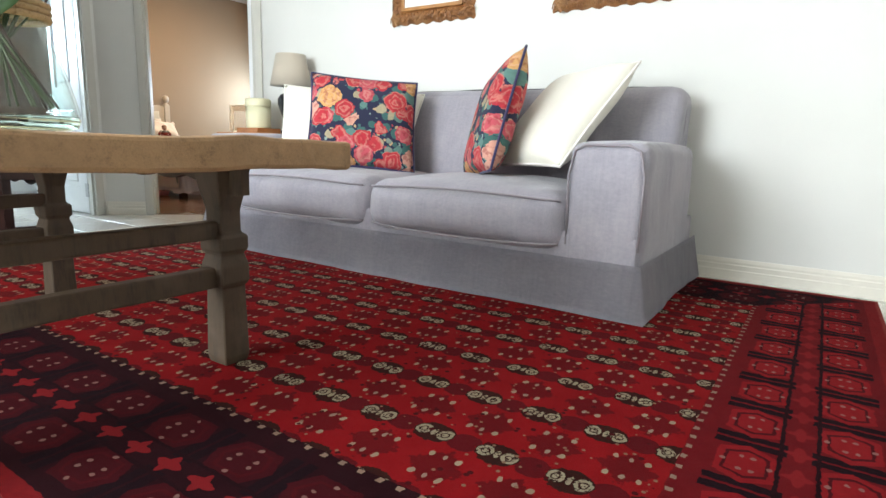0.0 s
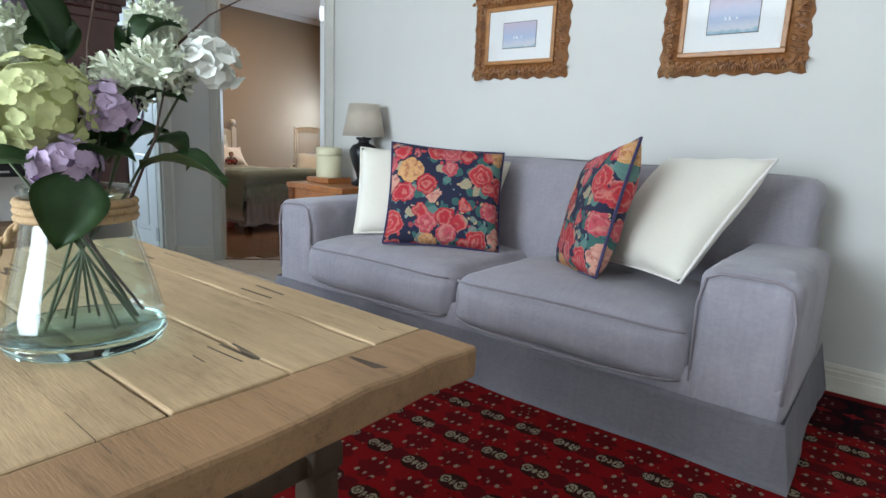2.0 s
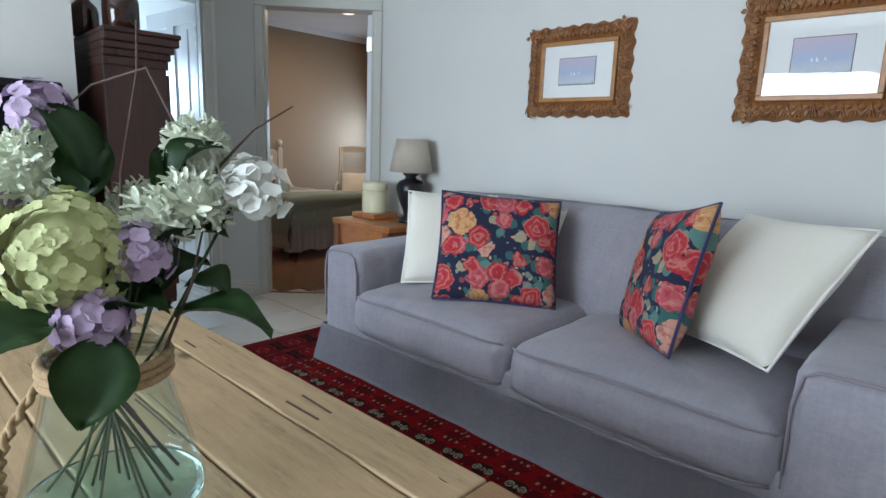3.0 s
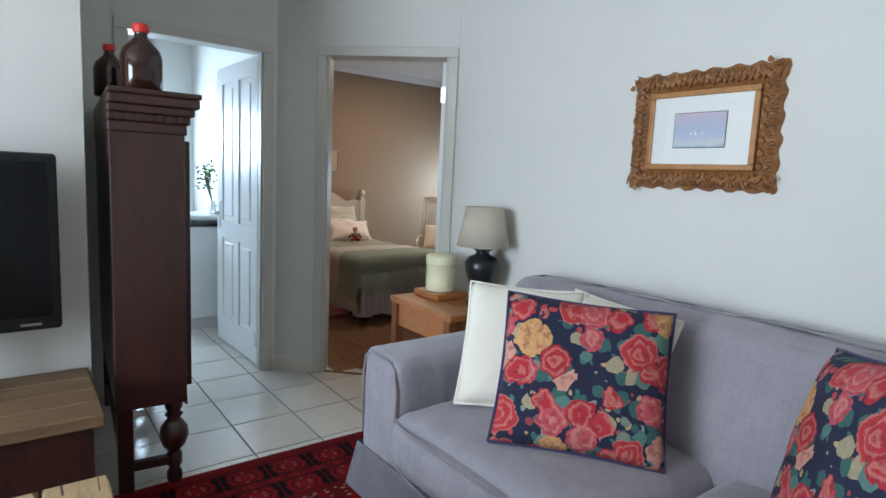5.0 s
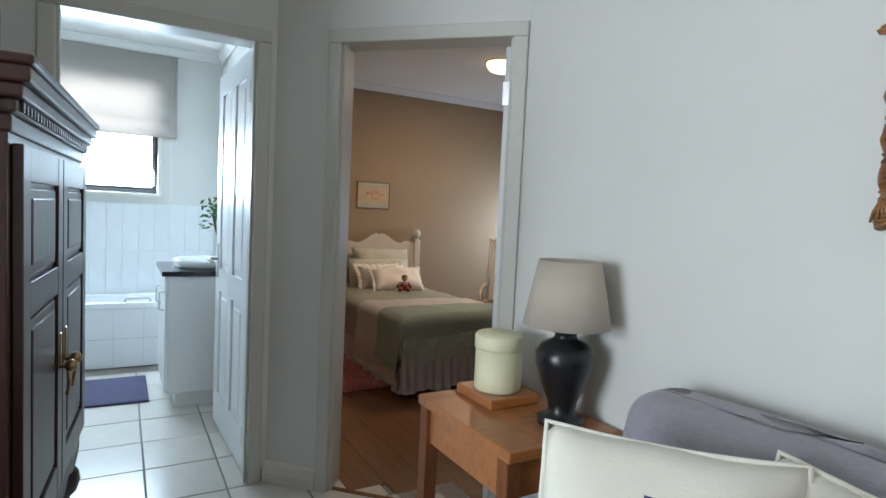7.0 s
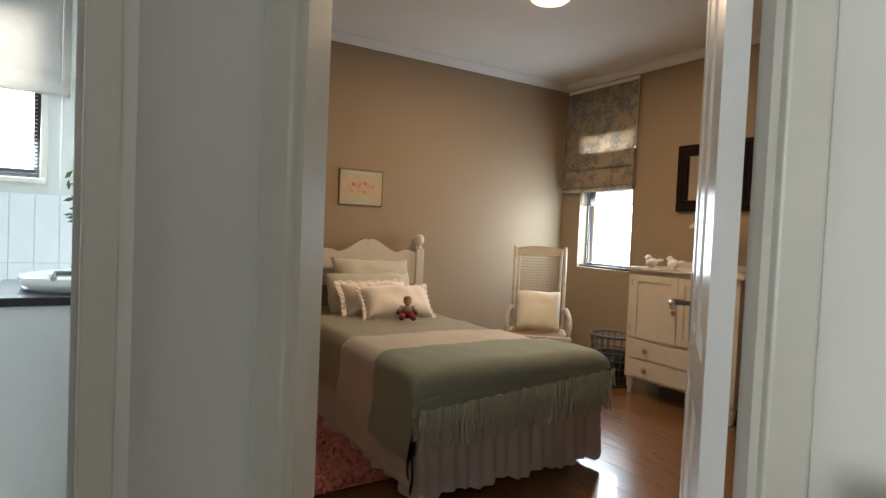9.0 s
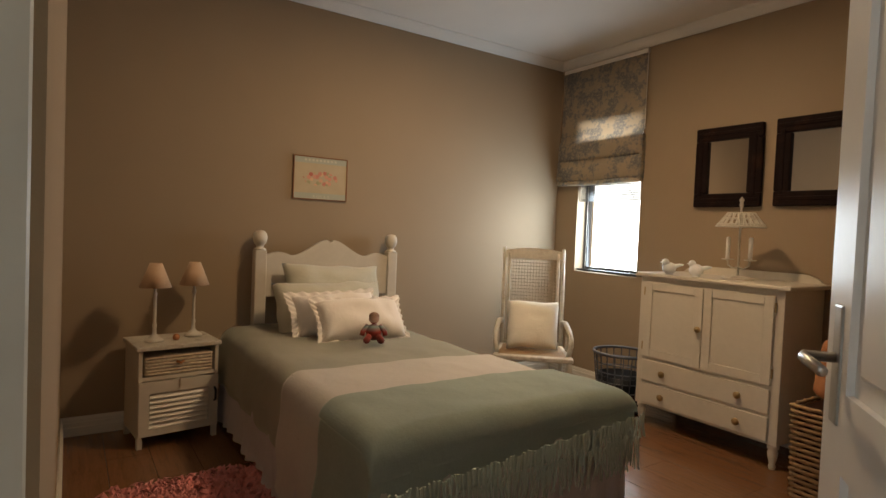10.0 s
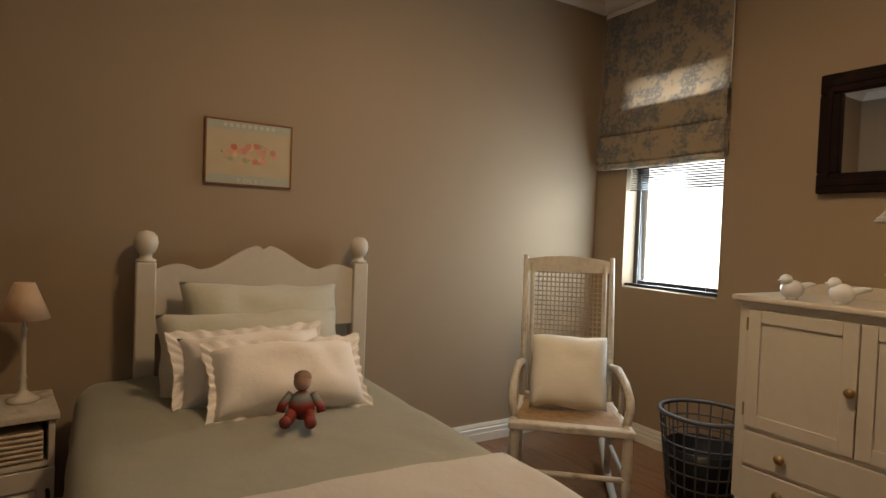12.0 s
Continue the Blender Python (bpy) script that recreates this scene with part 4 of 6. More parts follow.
def vase():
    cx, cy, z0 = -1.18, 0.459, 0.594
    v = thing("flower_vase", pose(cx, cy, z0), "aqua glass vase with jute rope holding hydrangeas on the table", "vase")
    prof = [(0.122, 0.029), (0.124, 0.032), (0.12, 0.05), (0.105, 0.11), (0.088, 0.17), (0.077, 0.215), (0.074, 0.24), (0.082, 0.262), (0.080, 0.264), (0.070, 0.24), (0.073, 0.215), (0.083, 0.17), (0.10, 0.11), (0.115, 0.05), (0.119, 0.029)]
    g = part("glass_body", turned(prof, 48), VASEB, v, "pale aqua glass body", smooth=True)
    g.visible_shadow = False
    base = part("glass_base", turned([(0.0, 0.0), (0.10, 0.0), (0.118, 0.006), (0.123, 0.02), (0.121, 0.028), (0.08, 0.025), (0.0, 0.023)], 48), VASEG, v, "thick aqua glass foot", smooth=True)
    base.visible_shadow = False
    bm = bmesh.new()
    for k in range(3):
        tube(bm, [(0.082 * math.cos(a), 0.082 * math.sin(a), 0.215 + 0.012 * k) for a in [2 * math.pi * i / 32 for i in range(33)]], 0.0068, 7)
    part("rope_collar", bm, ROPE, v, "twisted jute rope round the neck", smooth=True)
    bm = bmesh.new()
    for q in range(2):
        pts = []
        for i in range(46):
            f = i / 45
            base = Vector((-0.07 + 0.02 * f, -0.05 - 0.075 * f - 0.035 * math.sin(math.pi * f), 0.215 - 0.205 * f))
            a = f * 34 + q * math.pi
            pts.append(base + Vector((0.005 * math.cos(a), 0.005 * math.sin(a), 0.002 * math.sin(a))))
        tube(bm, pts, 0.0055, 6)
    part("rope_handle", bm, ROPE, v, "hanging twisted rope handle", smooth=True)
    rnd = random.Random(5)
    heads = [(-0.036, -0.031, 0.385, 0.088, PET_G, "lime green hydrangea head"), (-0.18, -0.037, 0.49, 0.07, PET_W, "shaggy white bloom"), (-0.048, 0.165, 0.535, 0.050, PET_W, "shaggy white bloom"), (0.02, 0.13, 0.455, 0.056, PET_W, "shaggy white bloom"), (0.058, 0.205, 0.475, 0.05, PET_R, "white rose-like bloom"), (0.005, 0.078, 0.43, 0.045, PET_W, "small white bloom"), (0.018, 0.047, 0.385, 0.045, PET_P, "mauve hydrangea cluster"), (0.02, -0.02, 0.297, 0.048, PET_P, "mauve hydrangea cluster"), (-0.21, -0.01, 0.585, 0.045, PET_P, "mauve hydrangea cluster"), (-0.20, -0.10, 0.44, 0.06, PET_P, "mauve hydrangea cluster"), (-0.12, 0.10, 0.42, 0.06, PET_W, "shaggy white bloom"), (-0.11, -0.14, 0.40, 0.07, PET_G, "pale green hydrangea head")]
    for x, y, z, r, mt, lb in heads:
        bm = bmesh.new()
        count, petals, lo, hi, thin = (int(330 * (r / 0.05) ** 2), 1, 0.014, 0.022, 0.20) if mt is PET_W else (75, 1, 0.018, 0.030, 0.6) if mt is PET_R else (int(150 * (r / 0.08) ** 2), 4, 0.011, 0.015, 0.6)
        for k in range(count):
            a, c = rnd.uniform(0, 2 * math.pi), rnd.uniform(-0.7, 1)
            s = math.sqrt(1 - c * c)
            nrm = Vector((s * math.cos(a), s * math.sin(a), c))
            ctr = Vector((x, y, z)) + nrm * r * (rnd.uniform(0.55, 0.9) if petals == 1 else rnd.uniform(0.84, 1.08))
            e1 = nrm.orthogonal().normalized()
            e1.rotate(Matrix.Rotation(rnd.uniform(0, 6), 3, nrm))
            e2 = nrm.cross(e1)
            lift = 0.8 if mt is PET_W else 0.25
            for q in range(petals):
                d, p = (e1, e2, -e1, -e2)[q], (e2, -e1, -e2, e1)[q]
                sz = rnd.uniform(lo, hi)
                if petals == 1:
                    d = (d + nrm * rnd.uniform(0.4, 1.6) * lift).normalized()
                at = lambda u, v, h: bm.verts.new(ctr + d * sz * u + p * sz * v + nrm * sz * h)
                root, tip = at(0.04, 0, 0), at(1.12, 0, 0.12)
                l1, l2 = at(0.42, thin, 0.16), at(0.9, thin * 0.8, 0.22)
                r1, r2 = at(0.42, -thin, 0.16), at(0.9, -thin * 0.8, 0.22)
                mid = at(0.66, 0, 0.04)
                for f in ((root, l1, mid), (l1, l2, mid), (l2, tip, mid), (tip, r2, mid), (r2, r1, mid), (r1, root, mid)):
                    bm.faces.new(f)
        ball(bm, (x, y, z), r * (0.62 if petals == 1 else 0.8), 10)
        part("flower_head", bm, mt, v, lb, smooth=True)
        part("stem", rod((x * 0.9, y * 0.9, z), (x * 0.3, y * 0.3, 0.24), (-x * 0.5, -y * 0.4, 0.045), r=0.0024, seg=6), STEM, v, smooth=True)
    for k in range(4):
        a = rnd.uniform(0, 6.28)
        part("stem", rod((0.03 * math.cos(a), 0.03 * math.sin(a), 0.3), (0.02 * math.cos(a), 0.02 * math.sin(a), 0.22), (0.085 * math.cos(a + 2.6), 0.085 * math.sin(a + 2.6), 0.045), r=0.0028, seg=6), TWIG if k % 3 == 0 else STEM, v, smooth=True)
    for line in (((-0.02, 0.03, 0.3), (-0.075, 0.058, 0.495), (-0.133, 0.11, 0.655), (-0.18, 0.13, 0.74)), ((-0.03, 0.06, 0.3), (-0.07, 0.146, 0.56), (-0.12, 0.12, 0.66), (-0.19, 0.06, 0.63), (-0.24, 0.02, 0.58)), ((0.0, 0.05, 0.3), (-0.003, 0.18, 0.51), (0.0, 0.24, 0.57), (0.02, 0.30, 0.61)), ((0.03, 0.06, 0.22), (0.06, 0.10, 0.34), (0.05, 0.13, 0.44))):
        part("twig", rod(*line, r=0.003, seg=6, r1=0.0014), TWIG, v, smooth=True)
    leaves = [((-0.10, 0.02, 0.47), (-0.20, -0.03, 0.59), 0.045), ((0.045, 0.08, 0.29), (0.145, 0.165, 0.265), 0.042), ((0.05, -0.01, 0.285), (0.075, -0.055, 0.185), 0.05), ((-0.01, 0.07, 0.36), (0.06, 0.15, 0.40), 0.042), ((-0.07, -0.035, 0.29), (-0.15, -0.11, 0.26), 0.06), ((0.03, 0.10, 0.33), (0.05, 0.15, 0.29), 0.04), ((-0.03, 0.10, 0.44), (-0.09, 0.12, 0.52), 0.035), ((-0.02, 0.11, 0.47), (0.0, 0.18, 0.53), 0.03), ((-0.1, 0.06, 0.35), (-0.2, 0.12, 0.33), 0.06), ((0.02, -0.06, 0.30), (0.02, -0.16, 0.26), 0.055), ((-0.08, -0.12, 0.32), (-0.16, -0.22, 0.34), 0.06), ((-0.04, 0.08, 0.30), (-0.02, 0.16, 0.34), 0.05), ((0.0, 0.04, 0.30), (0.06, 0.06, 0.34), 0.05), ((-0.12, 0.0, 0.44), (-0.16, 0.06, 0.53), 0.04), ((0.01, 0.02, 0.27), (0.07, 0.06, 0.30), 0.05)]
    for b, e, wd in leaves:
        b, e = Vector(b), Vector(e)
        d = (e - b)
        side = d.cross(Vector((0.35, 0.2, 1))).normalized()
        up = side.cross(d).normalized()
        bm = bmesh.new()
        rows = []
        for i in range(9):
            f = i / 8
            wv = wd * 1.1 * math.sin(math.pi * min(1, f * 0.97 + 0.02)) ** 0.8 * (1.15 - 0.5 * f)
            mid = b + d * 1.1 * f + up * (0.03 * math.sin(math.pi * f))
            rows.append([bm.verts.new(mid + side * wv * k + up * (0.018 * abs(k) + 0.004 * math.sin(9 * f + 3 * k))) for k in (-1, -0.5, 0, 0.5, 1)])
        for r0, r1 in zip(rows, rows[1:]):
            for k in range(4):
                bm.faces.new((r0[k], r0[k + 1], r1[k + 1], r1[k]))
        bmesh.ops.solidify(bm, geom=bm.faces[:], thickness=0.0012)
        part("leaf", bm, LEAF, v, smooth=True)


vase()


def cabinet():
    m = Matrix.Translation((-3.075, 1.315, 0)) @ Matrix.Rotation(math.atan2(0.075, -1.17), 4, "Z")
    c = thing("cabinet", m, "tall dark mahogany two-door cabinet on turned ball legs", "cabinet")
    # local x along the front away from the lounge, y from front to back is +y after the turn
    W, Dp, z0, z1 = 1.10, 0.255, 0.36, 1.50
    part("body", bx(0.0, W, 0.0, Dp, z0, z1, 0.004), DARKW, c)
    for a, b, o in ((1.43, 1.47, 0.008), (1.469, 1.50, 0.018), (1.499, 1.53, 0.032), (1.529, 1.565, 0.048), (1.564, 1.585, 0.055)):
        part("moulding", bx(-o, W + o, -o, Dp + 0.004, a, b, 0.006), DARKW, c, "stepped mahogany cornice moulding")
    for k in range(30):
        part("dentil", bx(0.02 + k * 0.036, 0.038 + k * 0.036, -0.024, -0.008, 1.475, 1.496), DARKW, c)
    for k in range(7):
        part("dentil", bx(-0.024, -0.008, 0.01 + k * 0.034, 0.028 + k * 0.034, 1.475, 1.496), DARKW, c)
    for x0, x1, hx_ in ((0.03, 0.545, 0.505), (0.555, 1.07, 0.60)):
        bm = bmesh.new()
        st = 0.075
        box(bm, x0 + 0.004, x1 - 0.004, -0.004, -0.001, 0.424, 1.406)
        d = part("door", bm, DARKW, c)
        for a in (x0, x1 - st):
            part("stile", bx(a, a + st, -0.022, -0.001, 0.42, 1.41, 0.002, 1), DARKW, d)
        for a, b in ((0.42, 0.51), (1.02, 1.10), (1.33, 1.41)):
            part("rail", bx(x0 + st, x1 - st, -0.0215, -0.001, a, b, 0.002, 1), DARKW, d)
        for a, b in ((0.51, 1.02), (1.10, 1.33)):
            bm = bmesh.new()
            box(bm, x0 + st, x1 - st, -0.010, -0.002, a, b)
            box(bm, x0 + st + 0.012, x1 - st - 0.012, -0.016, -0.004, a + 0.012, b - 0.012, 0.005)
            box(bm, x0 + st + 0.035, x1 - st - 0.035, -0.020, -0.006, a + 0.035, b - 0.035, 0.006)
            part("panel", bm, DARKW, d)
        part("key_plate", bx(hx_ - 0.012, hx_ + 0.012, -0.026, -0.02, 0.80, 0.90, 0.003), BRASS, d, "brass escutcheon")
        bm = ball(bmesh.new(), (hx_, -0.05, 0.80), 0.018)
        tube(bm, [(hx_, -0.02, 0.80), (hx_, -0.05, 0.80)], 0.007)
        tube(bm, [(hx_, -0.042, 0.79), (hx_ + 0.012, -0.046, 0.75), (hx_, -0.04, 0.71)], 0.005)
        part("handle", bm, BRASS, d, "ornate brass drop handle", smooth=True)
    bm = bmesh.new()
    n = 40
    top = [bm.verts.new((0.03 + (W - 0.06) * i / n, -0.006, 0.37)) for i in range(n + 1)]
    low = [bm.verts.new((0.03 + (W - 0.06) * i / n, -0.006, 0.335 - 0.03 * abs(math.sin(i * math.pi / 10)))) for i in range(n + 1)]
    for i in range(n):
        bm.faces.new((top[i], top[i + 1], low[i + 1], low[i]))
    bmesh.ops.solidify(bm, geom=bm.faces[:], thickness=0.02)
    part("apron", bm, DARKW, c)
    leg = [(0.0, 0.0), (0.022, 0.0), (0.03, 0.02), (0.03, 0.05), (0.02, 0.07), (0.03, 0.085), (0.03, 0.13), (0.022, 0.14), (0.026, 0.15), (0.045, 0.17), (0.057, 0.21), (0.052, 0.245), (0.034, 0.27), (0.024, 0.285), (0.036, 0.30), (0.024, 0.315), (0.034, 0.33), (0.034, 0.37), (0.0, 0.37)]
    for x in (0.045, W - 0.045):
        part("leg", turned(leg, 24, (x, 0.045, 0)), DARKW, c, "turned leg with a ball", smooth=True)
        part("leg", bx(x - 0.028, x + 0.028, Dp - 0.06, Dp - 0.005, 0, 0.37, 0.003), DARKW, c)
        part("stretcher", bx(x - 0.018, x + 0.018, 0.06, Dp - 0.04, 0.09, 0.125, 0.003), DARKW, c)
    part("stretcher", bx(0.06, W - 0.06, Dp - 0.045, Dp - 0.015, 0.09, 0.125, 0.003), DARKW, c)


cabinet()


def jug(x, y, k, label):
    j = thing("jug", Matrix.Translation((x, y, 1.586)) @ Matrix.Scale(k, 4), label, "jug", "brown jugs on the cabinet")
    part("body", turned([(0.0, 0.0), (0.068, 0.0), (0.075, 0.008), (0.076, 0.14), (0.068, 0.17), (0.045, 0.195), (0.026, 0.215), (0.022, 0.235), (0.026, 0.24), (0.0, 0.24)], 28), BROWNG, j, smooth=True)
    part("cap", turned([(0.0, 0.236), (0.028, 0.236), (0.03, 0.242), (0.03, 0.262), (0.026, 0.268), (0.0, 0.268)], 24), REDP, j, "red screw cap")
    part("handle", rod((-0.022, 0, 0.225), (-0.05, 0, 0.228), (-0.068, 0, 0.21), (-0.066, 0, 0.18), (-0.056, 0, 0.165), r=0.008), BROWNG, j, smooth=True)


jug(-3.26, 1.20, 1.0, "brown glass jug with a red cap on the cabinet")
jug(-3.50, 1.12, 0.8, "smaller brown glass jug with a red cap behind")


def television():
    s = thing("tv_stand", pose(-2.76, 0.0, 0), "low rustic timber chest under the television", "tv stand")
    TW = 0.13
    for k in range(4):
        part("top_board", bx(-0.46 + TW * k, -0.455 + TW * (k + 1) - 0.01, -0.75, 0.985, 0.475, 0.52 - 0.001 * (k % 2), 0.006), wood("rough_pine_boards", (0.17, 0.10, 0.05), (0.08, 0.045, 0.022), (11, 1, 11), 0.6, 0.3, (0.12, 0.07, 0.04)) if k == 0 else bpy.data.materials["rough_pine_boards"], s)
    part("body", bx(-0.44, -0.48 + 4 * TW, -0.72, 0.955, 0.06, 0.474, 0.004), DARKW, s)
    for x in (-0.40, -0.52 + 4 * TW):
        for y in (-0.68, 0.88):
            part("foot", bx(x - 0.035, x + 0.035, y - 0.035, y + 0.035, 0, 0.06, 0.004), DARKW, s)
    t = thing("television", Matrix.Translation((-3.06, 0.50, 0.521)) @ Matrix.Rotation(radians(92), 4, "Z"), "black flat-screen television on the timber chest", "television")
    part("foot", turned([(0.0, 0), (0.20, 0), (0.20, 0.008), (0.04, 0.022), (0.0, 0.022)], 40), BLACKP, t, smooth=True)
    part("neck", bx(-0.05, 0.05, -0.012, 0.03, 0.02, 0.22, 0.006), BLACKP, t)
    part("casing", bx(-0.40, 0.40, -0.02, 0.05, 0.205, 0.815, 0.012), BLACKP, t, "glossy black casing")
    part("screen", bx(-0.37, 0.37, -0.024, -0.019, 0.255, 0.785), SCREEN, t, "dark screen")
    part("badge", bx(0.28, 0.34, -0.0225, -0.019, 0.224, 0.232), STEEL, t)


television()


def side_table():
    s = thing("side_table", pose(-3.13, 2.705, 0), "small honey pine side table beside the sofa", "side table")
    for k in range(3):
        part("top_board", bx(-0.285, 0.285, -0.22 + 0.147 * k, -0.075 + 0.147 * k, 0.60, 0.635, 0.004), ORANGEW, s)
    for a in ((-0.255, -0.235, -0.16, 0.16), (0.235, 0.255, -0.16, 0.16), (-0.22, 0.22, -0.20, -0.18), (-0.22, 0.22, 0.18, 0.20)):
        part("apron", bx(a[0], a[1], a[2], a[3], 0.47, 0.60, 0.003), ORANGEW, s)
    for x in (-0.245, 0.245):
        for y in (-0.19, 0.19):
            part("leg", bx(x - 0.026, x + 0.026, y - 0.026, y + 0.026, 0, 0.60, 0.004), DARKTAN, s)
    l = thing("table_lamp", pose(-2.975, 2.785, 0.636), "black ceramic urn lamp with a taupe cone shade", "lamp")
    part("base", turned([(0.0, 0.0), (0.075, 0.0), (0.078, 0.02), (0.055, 0.03), (0.042, 0.045), (0.05, 0.08), (0.075, 0.14), (0.093, 0.20), (0.094, 0.235), (0.075, 0.265), (0.04, 0.28), (0.034, 0.295), (0.055, 0.31), (0.05, 0.318), (0.0, 0.32)], 36), BLACKC, l, smooth=True)
    bm = turned([(0.142, 0.325), (0.100, 0.535), (0.098, 0.535), (0.140, 0.325)], 48)
    part("shade", bm, SHADE_T, l, "taupe fabric shade", smooth=True)
    part("stem", rod((0, 0, 0.31), (0, 0, 0.52), r=0.006), BRASS, l)
    tr = thing("wooden_tray", pose(-3.27, 2.735, 0.636), "square honey pine block under the candle", "tray")
    part("block", bx(-0.115, 0.115, -0.105, 0.105, 0, 0.035, 0.005), ORANGEW, tr)
    c = thing("pillar_candle", pose(-3.27, 2.735, 0.672), "thick ivory lidded canister on a wooden block", "canister")
    part("body", turned([(0.0, 0.0), (0.083, 0.0), (0.086, 0.006), (0.086, 0.15), (0.0, 0.15)], 36), CANDLE, c, smooth=True)
    part("lid", turned([(0.0, 0.151), (0.089, 0.151), (0.09, 0.156), (0.09, 0.195), (0.082, 0.205), (0.0, 0.207)], 36), CANDLE, c, smooth=True)


DARKTAN = wood("brown_pine_legs", (0.22, 0.075, 0.024), (0.12, 0.04, 0.015), (8, 8, 1), 0.4)
side_table()
# lounge window behind the walk
sd = thing("window_1", pose(-1.78, -2.46, 0), "wide white framed lounge window", "window", kind="structure")
for x in (-0.862, 0.0, 0.862):
    part("stile", bx(x - 0.028, x + 0.028, -0.02, 0.02, 0.65, 2.15, 0.003), DOORW, sd)
for z in (0.68, 2.12):
    for x in (-0.431, 0.431):
        part("rail", bx(x - 0.403, x + 0.403, -0.02, 0.02, z - 0.03, z + 0.03, 0.003), DOORW, sd)


# ---- bedroom ----
def sheet(x0, x1, y0, y1, top, drop_l, drop_r, drop_foot, material, name, label, parent=None, r=0.07, n=0.03, lift=0.0, wave=0.006, seed=0.0, skew=0.0, tilt=0.0):
    """A cloth over the bed: flat on top, rounded over the sides and foot, hanging to its drops."""
    L, R = y0 - lift, y1 + lift
    ss = [x0 + (x1 - x0) * i / 36 for i in range(37)] + [x1 + drop_foot * i / 14 for i in range(1, 15)] if drop_foot else [x0 + (x1 - x0) * i / 36 for i in range(37)]
    w = R - L
    ts = [-drop_l * (1 - i / 12) for i in range(12)] + [w * i / 40 for i in range(41)] + [w + drop_r * i / 12 for i in range(1, 13)]
    bm = bmesh.new()

    def bend(d):
        # distance past an edge -> (outward, down), with a rounded shoulder
        if d <= -r:
            return d, 0.0
        a = (d + r) / (r * 1.25)
        if a < math.pi / 2:
            return -r + r * 1.0 * math.sin(a), r * (1 - math.cos(a))
        return 0.0, r + (d + r - r * 1.25 * math.pi / 2)

    g = []
    for s in ss:
        row = []
        for t in ts:
            dx = s - x1 if drop_foot else -1.0
            dl, dr = -t, t - w
            ox, zx = bend(dx)
            if dl > dr:
                oy, zy = bend(dl)
                y = L - oy
            else:
                oy, zy = bend(dr)
                y = R + oy
            x = x1 + ox if drop_foot else s
            x -= skew * max(0.0, 1 - max(0.0, t) / w) * max(0.0, (x1 - s) / (x1 - x0))
            down = max(zx, zy) if min(zx, zy) < 0.02 else max(zx, zy) + 0.12 * min(zx, zy)
            down += tilt * (1 - min(1.0, max(0.0, t / w))) * min(1.0, zx / 0.1)
            hang = min(1.0, down / 0.3)
            fold = wave * hang * (math.sin(s * 23 + seed) + math.sin(t * 27 + 1.3 * seed)) + 0.5 * wave * noise.noise((s * 5, t * 5, seed))
            if zx > zy:
                x += fold + 0.02 * hang
            elif zy > 0.01:
                y += (fold + 0.02 * hang) * (-1 if dl > dr else 1)
            z = top + lift - down + 0.007 * noise.noise((s * 3, t * 3, seed)) + 0.006 * noise.noise((s * 7 + t * 4, t * 9 - s * 3, seed)) + 0.012 * (1 - min(1, abs(t / w - 0.5) * 2) ** 2)
            row.append(bm.verts.new((x, y, max(0.012, z))))
        g.append(row)
    for a, b in zip(g, g[1:]):
        for j in range(len(ts) - 1):
            bm.faces.new((a[j], a[j + 1], b[j + 1], b[j]))
    bmesh.ops.solidify(bm, geom=bm.faces[:], thickness=0.006)
    return part(name, bm, material, parent, label, smooth=True)


